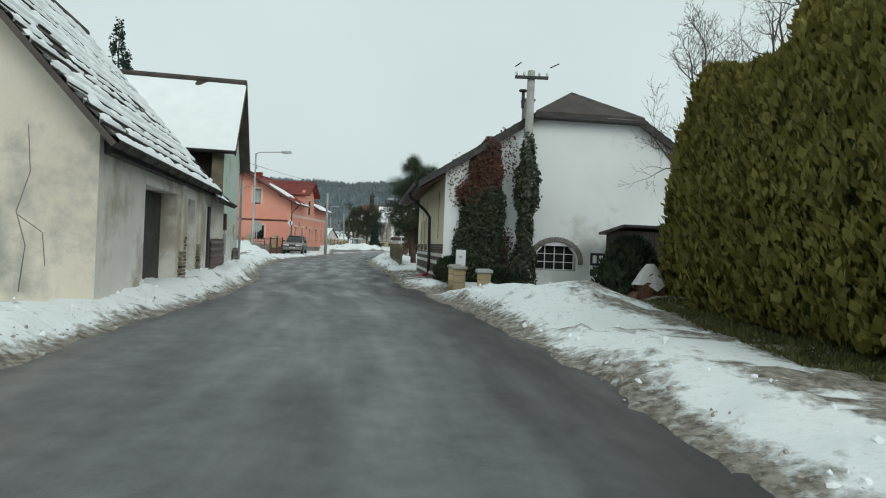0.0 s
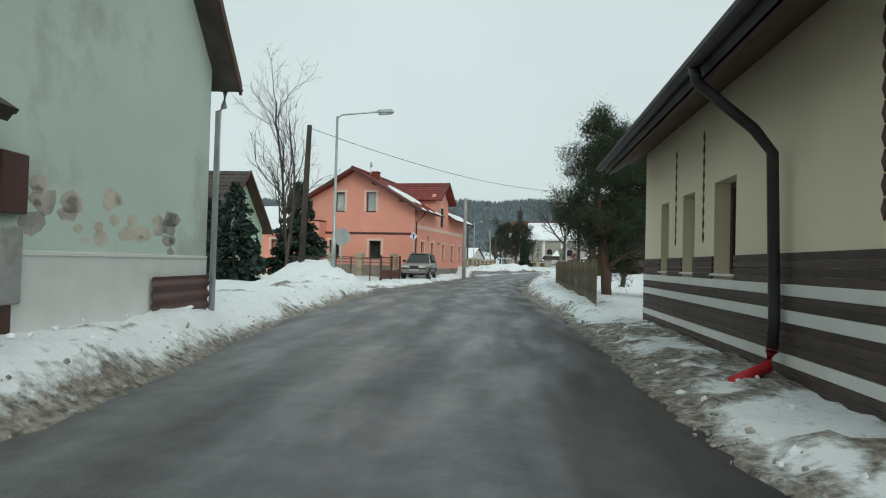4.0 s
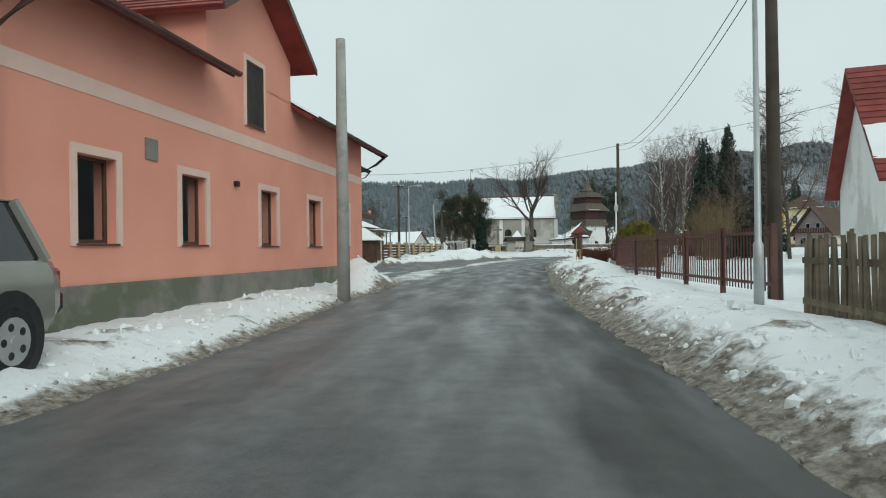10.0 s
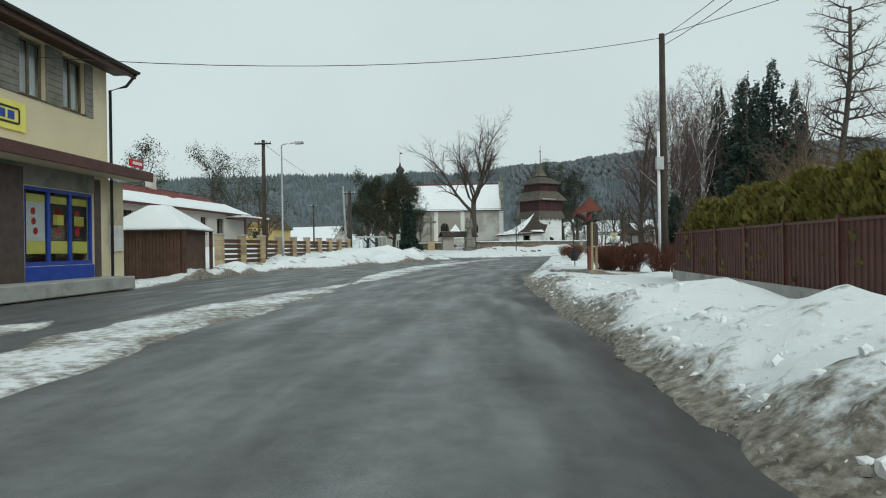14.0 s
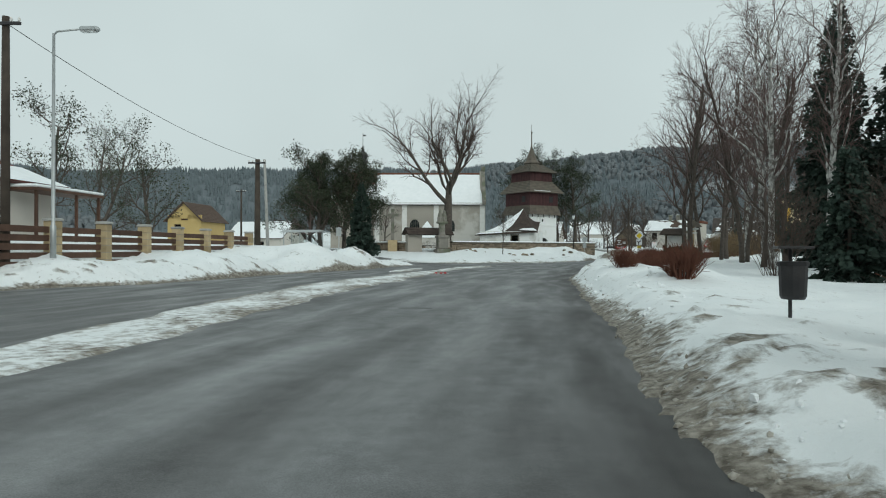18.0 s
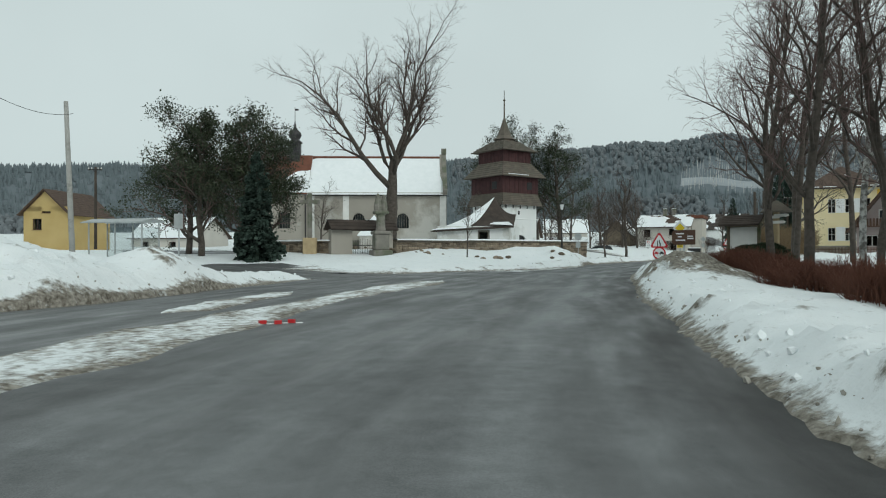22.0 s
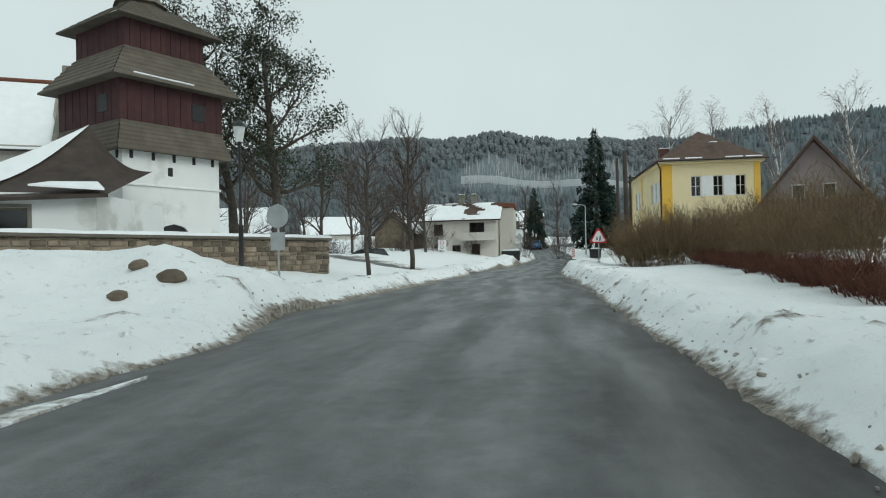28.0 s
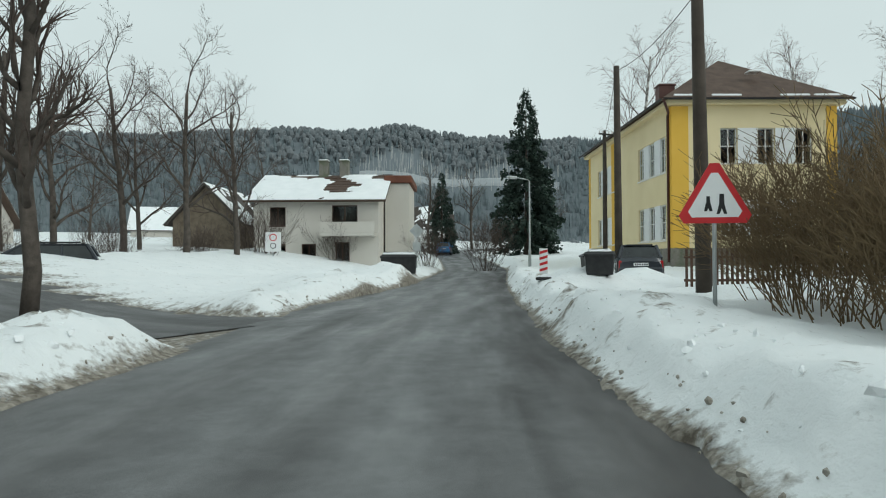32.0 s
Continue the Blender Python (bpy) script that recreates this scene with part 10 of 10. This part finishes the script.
for k, (x, y) in enumerate(prs):
    pier(f, x, y, .42, -.05, 2.12, 0, 8)
for (x0, y0), (x1, y1) in zip(prs, prs[1:]):
    a = math.atan2(y1 - y0, x1 - x0)
    d = math.hypot(x1 - x0, y1 - y0)
    m = Matrix.Translation((x0, y0, 0)) @ Matrix.Rotation(a, 4, "Z")
    for k in range(5):
        part("board", Build().box(.22, d - .22, -.02, .02, .55 + k * .29, .55 + k * .29 + .21, .006).move(m), "brown_wood", f)
    part("footing", Build().box(.2, d - .2, -.12, .12, -.1, .5, .01).move(m), "sandstone", f)

# wire fence, gate and stone wall of the salmon house
f = thing("wire_fence", pose(0, 0, 0), "rusty post and wire mesh fence with a low brown gate", "fence")
wps = [(-17.6, 49.6), (-15.1, 49.9), (-14.55, 50.6), (-14.2, 52.6), (-14.25, 54.6)]
for (x0, y0), (x1, y1) in zip(wps, wps[1:]):
    a = math.atan2(y1 - y0, x1 - x0)
    d = math.hypot(x1 - x0, y1 - y0)
    m = Matrix.Translation((x0, y0, height_at(x0, y0) - .05)) @ Matrix.Rotation(a, 4, "Z")
    part("post", Build().tube([(0, 0, 0), (0, 0, 1.35)], .035, 8).move(m), "brown_wood", f)
    part("top_bar", Build().tube([(0, 0, 1.3), (d, 0, 1.3)], .018, 6).move(m), "brown_wood", f)
    b = Build()
    for k in range(int(d / .09)):
        b.tube([(k * .09, 0, .1), (k * .09, 0, 1.28)], .003, 3, False)
    for k in range(14):
        b.tube([(0, 0, .1 + k * .09), (d, 0, .1 + k * .09)], .003, 3, False)
    ob = part("wire_mesh", b.move(m), "galv", f)
    ob["kind"] = "stuff"
gx = [(-14.25, 54.6), (-14.05, 56.0), (-13.95, 57.4)]
for x, y in gx:
    part("gate_post", Build().box(x - .06, x + .06, y - .06, y + .06, 0, 1.62, .01), "sheet_brown", f)
for (x0, y0), (x1, y1) in zip(gx, gx[1:]):
    a = math.atan2(y1 - y0, x1 - x0)
    d = math.hypot(x1 - x0, y1 - y0)
    m = Matrix.Translation((x0, y0, .2)) @ Matrix.Rotation(a, 4, "Z")
    gt = part("gate", Build().box(.07, d - .07, -.015, .015, .05, .55, .01).move(m), "sheet_brown", f, "brown sheet gate with thin bars")
    part("gate_rail", Build().box(.07, d - .07, -.02, .02, 1.28, 1.33).move(m), "sheet_brown", gt)
    for k in range(int(d / .14)):
        part("gate_bar", Build().tube([(.12 + k * .14, 0, .55), (.12 + k * .14, 0, 1.3)], .008, 5).move(m), "sheet_brown", gt)
f = thing("stone_pier_wall", pose(0, 0, 0), "low tan stone wall with piers before the salmon house", "wall")
sw = [(-23.2, 63.0), (-20.6, 62.5), (-18.2, 62.0), (-15.6, 61.5)]
for x, y in sw:
    pier(f, x, y, .42, 0, 1.7, -11, 6)
for (x0, y0), (x1, y1) in zip(sw, sw[1:]):
    a = math.atan2(y1 - y0, x1 - x0)
    d = math.hypot(x1 - x0, y1 - y0)
    m = Matrix.Translation((x0, y0, 0)) @ Matrix.Rotation(a, 4, "Z")
    part("wall_panel", Build().box(.2, d - .2, -.12, .12, -.1, 1.0, .02).move(m), "rubble", f)
    for zz in (1.15, 1.5):
        part("wall_rail", Build().box(.2, d - .2, -.02, .02, zz, zz + .05).move(m), "sheet_dark", f)

# sandstone posts and iron fence before the white house, with a meter box
f = thing("iron_fence", pose(0, 0, 0), "low sandstone posts with curled white ironwork between", "fence")
sp = [(1.12, 17.4), (.52, 19.5), (.4, 20.9)]
for x, y in sp:
    pier(f, x, y, .36, -.1, .72, -4, 4)
for (x0, y0), (x1, y1) in zip(sp[1:], sp[2:]):
    a = math.atan2(y1 - y0, x1 - x0)
    d = math.hypot(x1 - x0, y1 - y0)
    m = Matrix.Translation((x0, y0, 0)) @ Matrix.Rotation(a, 4, "Z")
    for zz in (.18, .58):
        part("iron_rail", Build().tube([(.18, 0, zz), (d - .18, 0, zz)], .012, 6).move(m), "white", f)
    for k in range(5):
        c = .3 + k * (d - .6) / 4
        part("iron_curl", Build().tube([(c + .09 * math.cos(u * .63), 0, .38 + .17 * math.sin(u * .63)) for u in range(11)], .009, 5).move(m), "white", f)
t = thing("meter_box", pose(.6, 21.6, height_at(.6, 21.6) - .1, 0, 0, -2), "white meter cabinet standing by the yellow wall", "cabinet")
part("cabinet", Build().box(-.16, .16, -.12, .12, .5, 1.25, .015), "white", t)
part("plinth", Build().box(-.15, .15, -.1, .1, 0, .5, .01), "concrete", t)
part("label_plate", Build().box(-.05, .05, -.128, -.119, 1.0, 1.06), "galv", t)
for x, y, h, w, s in ((0.25, 22.0, .7, .4, 302), (1.75, 19.7, .9, .5, 303)):
    hedge_run([(x, y)], h, w, s, 2200, "pine", "small dark conifer shrub behind the stone posts", "", core="needle", category="shrub", name="conifer_shrub")

# wooden shed, stump and grass by the hedge
t = thing("wooden_shed", pose(6.8, 20.6, height_at(6.8, 20.6) - .1, 0, 0, 6), "small dark wooden shed with a flat roof", "shed")
for k in range(13):
    part("plank", Build().box(-1.15 + k * .18, -1.15 + k * .18 + .172, -.03, .0, 0, 2.2, .006), "old_wood", t)
part("shed_body", Build().box(-1.15, 1.19, 0.0, 1.8, 0, 2.2), "old_wood", t)
part("roof", Build().prism([(-1.35, -.25, 2.3), (-1.35, 2.0, 2.1), (-1.35, 2.0, 2.18), (-1.35, -.25, 2.38)], (2.75, 0, 0)), "sheet_dark", t)
t = thing("log_pile", pose(5.2, 16.5, height_at(5.2, 16.5) - .05, 0, 0, 8) @ Matrix.Diagonal((.8, .8, .85, 1)), "short sawn logs stacked under a pale plastic sheet", "log pile")
for k, (u, z, r) in enumerate(((-.42, .2, .21), (-.02, .17, .19), (.34, .19, .2), (-.2, .5, .19), (.16, .5, .18), (-.02, .78, .17))):
    part("log", Build().tube([(u, -.35 + .05 * (k % 3), z), (u + .02, .45, z)], [r, r * .94], 10), "bark_red", t)
b = Build()
for k in range(12):
    for m in range(5):
        pts = []
        for kk, mm in ((k, m), (k + 1, m), (k + 1, m + 1), (k, m + 1)):
            a, q = kk % 12 * math.pi / 6, mm / 5
            r = .12 + .42 * q + .07 * q * math.sin(a * 4 + 1)
            pts.append((r * math.cos(a), .05 + .95 * r * math.sin(a), 1.22 - .62 * q ** 1.2 - .16 * q * max(0, math.sin(a * 3))))
        b.quad(*pts)
M["pale_sheet"] = mat("pale_plastic_sheet", (0.42, 0.40, 0.38), (0.60, 0.58, 0.56), 4, 0.45, 0.3, fine=20)
part("plastic_sheet", b, "pale_sheet", t, "crumpled pale plastic sheet")


def grass(name, box, n, seed, label):
    x0, x1, y0, y1 = box
    rng = np.random.default_rng(seed)
    x, y = rng.uniform(x0, x1, n), rng.uniform(y0, y1, n)
    z = np.array([height_at(a, b) for a, b in zip(x, y)])
    c = np.stack([x, y, z - .015], 1)
    ax = unit(rng.normal(0, .7, (n, 3)) + np.array([0, 0, .8]))
    ob = new(name, sprays(name, c, ax, unit(np.cross(ax, rng.normal(0, 1, (n, 3)))), rng.uniform(.06, .16, n), rng.uniform(.008, .016, n), "grass"))
    tagged(ob, label, "grass", kind="stuff")


grass("hedge_grass", (4.3, 5.8, 4.5, 15.4), 12000, 8, "thin dull green grass under the thuja hedge")

# wire mesh and post at the barn, dark picket fence at the school
f = thing("wire_fence", pose(0, 0, 0), "wire mesh fence on a dark post beside the barn", "fence")
z = height_at(-6.1, 10.6) - .1
part("post", Build().tube([(-6.07, 10.6, z), (-6.07, 10.6, z + 1.75)], .035, 8), "sheet_dark", f)
b = Build()
for k in range(52):
    for s in (-1, 1):
        x0 = -6.1 - k * .075
        b.tube([(x0, 10.6, z + .1 if s > 0 else z + 1.4), (x0 - 1.3 * .62, 10.6, z + 1.4 if s > 0 else z + .1)], .0028, 3, False)
ob = part("wire_mesh", b, "galv", f)
ob["kind"] = "stuff"
f = thing("picket_fence", pose(0, 0, 0), "dark wooden picket fence before the school", "fence")
PK2 = mesh_of("picket", Build().box(-.035, .035, -.012, .012, 0, 1.15), "brown_wood")
pts = [(33.8, 204.6), (41.5, 199.8), (52, 194)]
for x, y, a, d in run(pts, .14):
    s = part("picket", PK2, None, f)
    s.matrix_basis = pose(x, y, .35, 0, 0, math.degrees(a))
for zz in (.6, 1.25):
    rail(f, pts, lambda x, y: zz, .04, .07, "brown_wood")

# red and white tape lying on the asphalt, stones by the church mound
t = thing("barrier_tape", pose(-9.3, 138, .0, 0, 0, 20), "crumpled red and white tape lying on the road", "tape")
for k in range(7):
    part("tape_piece", Build().box(-.06, .06, -.03, .03, .0, .012 + .05 * (k % 2)).move(Matrix.Translation((k * .12 - .4, .05 * math.sin(k * 1.7), 0)) @ Matrix.Rotation(.4 * math.sin(k), 4, "Z")), "red" if k % 2 else "white", t)
RKS = random.Random(6)
for x, y, n in ((-9.5, 179.5, 16), (-6.5, 178, 6), (-1, 178, 5), (3, 179, 3), (-12, 178, 4), (2.4, 148.6, 5)):
    for k in range(n):
        a, d = RKS.uniform(0, 6.28), RKS.uniform(0, 1.7)
        px_, py_ = x + d * math.cos(a), y + d * math.sin(a) * .7
        s = RKS.uniform(.1, .28)
        t = thing("field_stone", pose(px_, py_, height_at(px_, py_), RKS.uniform(-15, 15), RKS.uniform(-15, 15), RKS.uniform(0, 360)), "rough grey field stone lying in the snow", "stone", "stones in the snow")
        part("stone_body", Build().lathe([(s * .7, -s * .5), (s * RKS.uniform(.9, 1.2), -s * .1), (s * .9, s * .3), (s * .4, s * .55)], sides=7), "rubble", t)


# ---------------------------------------------------------------- loose clods along the ploughed banks
M["dirty_ice"] = mat("gritty_brown_ice", (0.16, 0.135, 0.105), (0.52, 0.50, 0.45), 9, 0.8, 0.4, fine=50)


def clods(name, n, seed, reach, size, material, label, spans):
    rng = np.random.default_rng(seed)
    ico = bmesh.new()
    bmesh.ops.create_icosphere(ico, subdivisions=1, radius=1.0)
    tv = np.array([tuple(v.co) for v in ico.verts])
    tf = np.array([[v.index for v in f.verts] for f in ico.faces])
    ico.free()
    pos = []
    for k in range(n):
        lo, hi = spans[rng.integers(0, len(spans))]
        y = rng.uniform(lo, hi)
        right = rng.random() < 0.55
        d = rng.uniform(*reach)
        x = right_edge(y) + d if right else left_edge(y) - d
        z, grit = snow_height(x, y)
        if z > -0.005:
            pos.append((x, y, z))
    pos = np.array(pos)
    m = len(pos)
    r = size[0] + (size[1] - size[0]) * rng.random(m) ** 3
    v = tv[None] * rng.uniform(.55, 1.4, (m, len(tv), 1)) * r[:, None, None] * rng.uniform(.55, 1.4, (m, 1, 3))
    v = v + pos[:, None, :] + np.array([0, 0, .12]) * r[:, None, None]
    f = tf[None] + (np.arange(m) * len(tv))[:, None, None]
    ob = new(name, arrays_mesh(name, v.reshape(-1, 3), f.reshape(-1, 3), material))
    tagged(ob, label, "snow", kind="stuff")


clods("snow_clods", 4500, 3, (.3, 1.7), (.015, .06), "snow", "loose white lumps of ploughed snow on the banks", [(-2, 110), (60, 110), (115, 215)])
clods("dirty_clods", 4200, 4, (.03, .5), (.01, .038), "dirty_ice", "gritty brown lumps of ice along the asphalt", [(-2, 60), (60, 112), (112, 215)])

# broken patches in the asphalt
M["wet_asphalt"] = mat("dark_wet_patch", (0.022, 0.022, 0.023), (0.05, 0.05, 0.05), 3, 0.45, 0.3)
PR = random.Random(3)
for x, y, a, c in ((-9.5, 118.7, .38, .22), (-6.2, 147.5, .4, .22), (12.5, 190, .4, .25)):
    pts = [(x + a * PR.uniform(.6, 1.1) * math.cos(k * .524), y + c * PR.uniform(.6, 1.1) * math.sin(k * .524), .012 * fbm(x, y, 0.4, 4) - .02) for k in range(12)]
    t = thing("pothole", pose(0, 0, 0), "shallow dark wet pothole in the asphalt", "pothole", "potholes")
    part("wet_floor", Build().prism(pts, (0, 0, .0235)), "wet_asphalt", t)


# litter bin on a post
BX, BY = -4.70, 113.34
t = thing("litter_bin", pose(BX, BY, height_at(BX, BY) - .1, 0, 0, -15) @ Matrix.Diagonal((.75, .75, .78, 1)), "dark metal litter bin hung on a post", "bin")
part("post", Build().tube([(0, .2, 0), (0, .2, 1.25)], .03, 8), "sheet_dark", t)
part("basket", Build().lathe([(.17, .45), (.2, .5), (.22, 1.0), (.2, 1.0), (.18, .52)], sides=14), "sheet_dark", t)
part("rim", Build().lathe([(.235, .96), (.24, 1.02), (.22, 1.03)], sides=14), "black", t)
part("roof_plate", Build().box(-.26, .26, -.22, .24, 1.22, 1.26, .01), "sheet_dark", t)
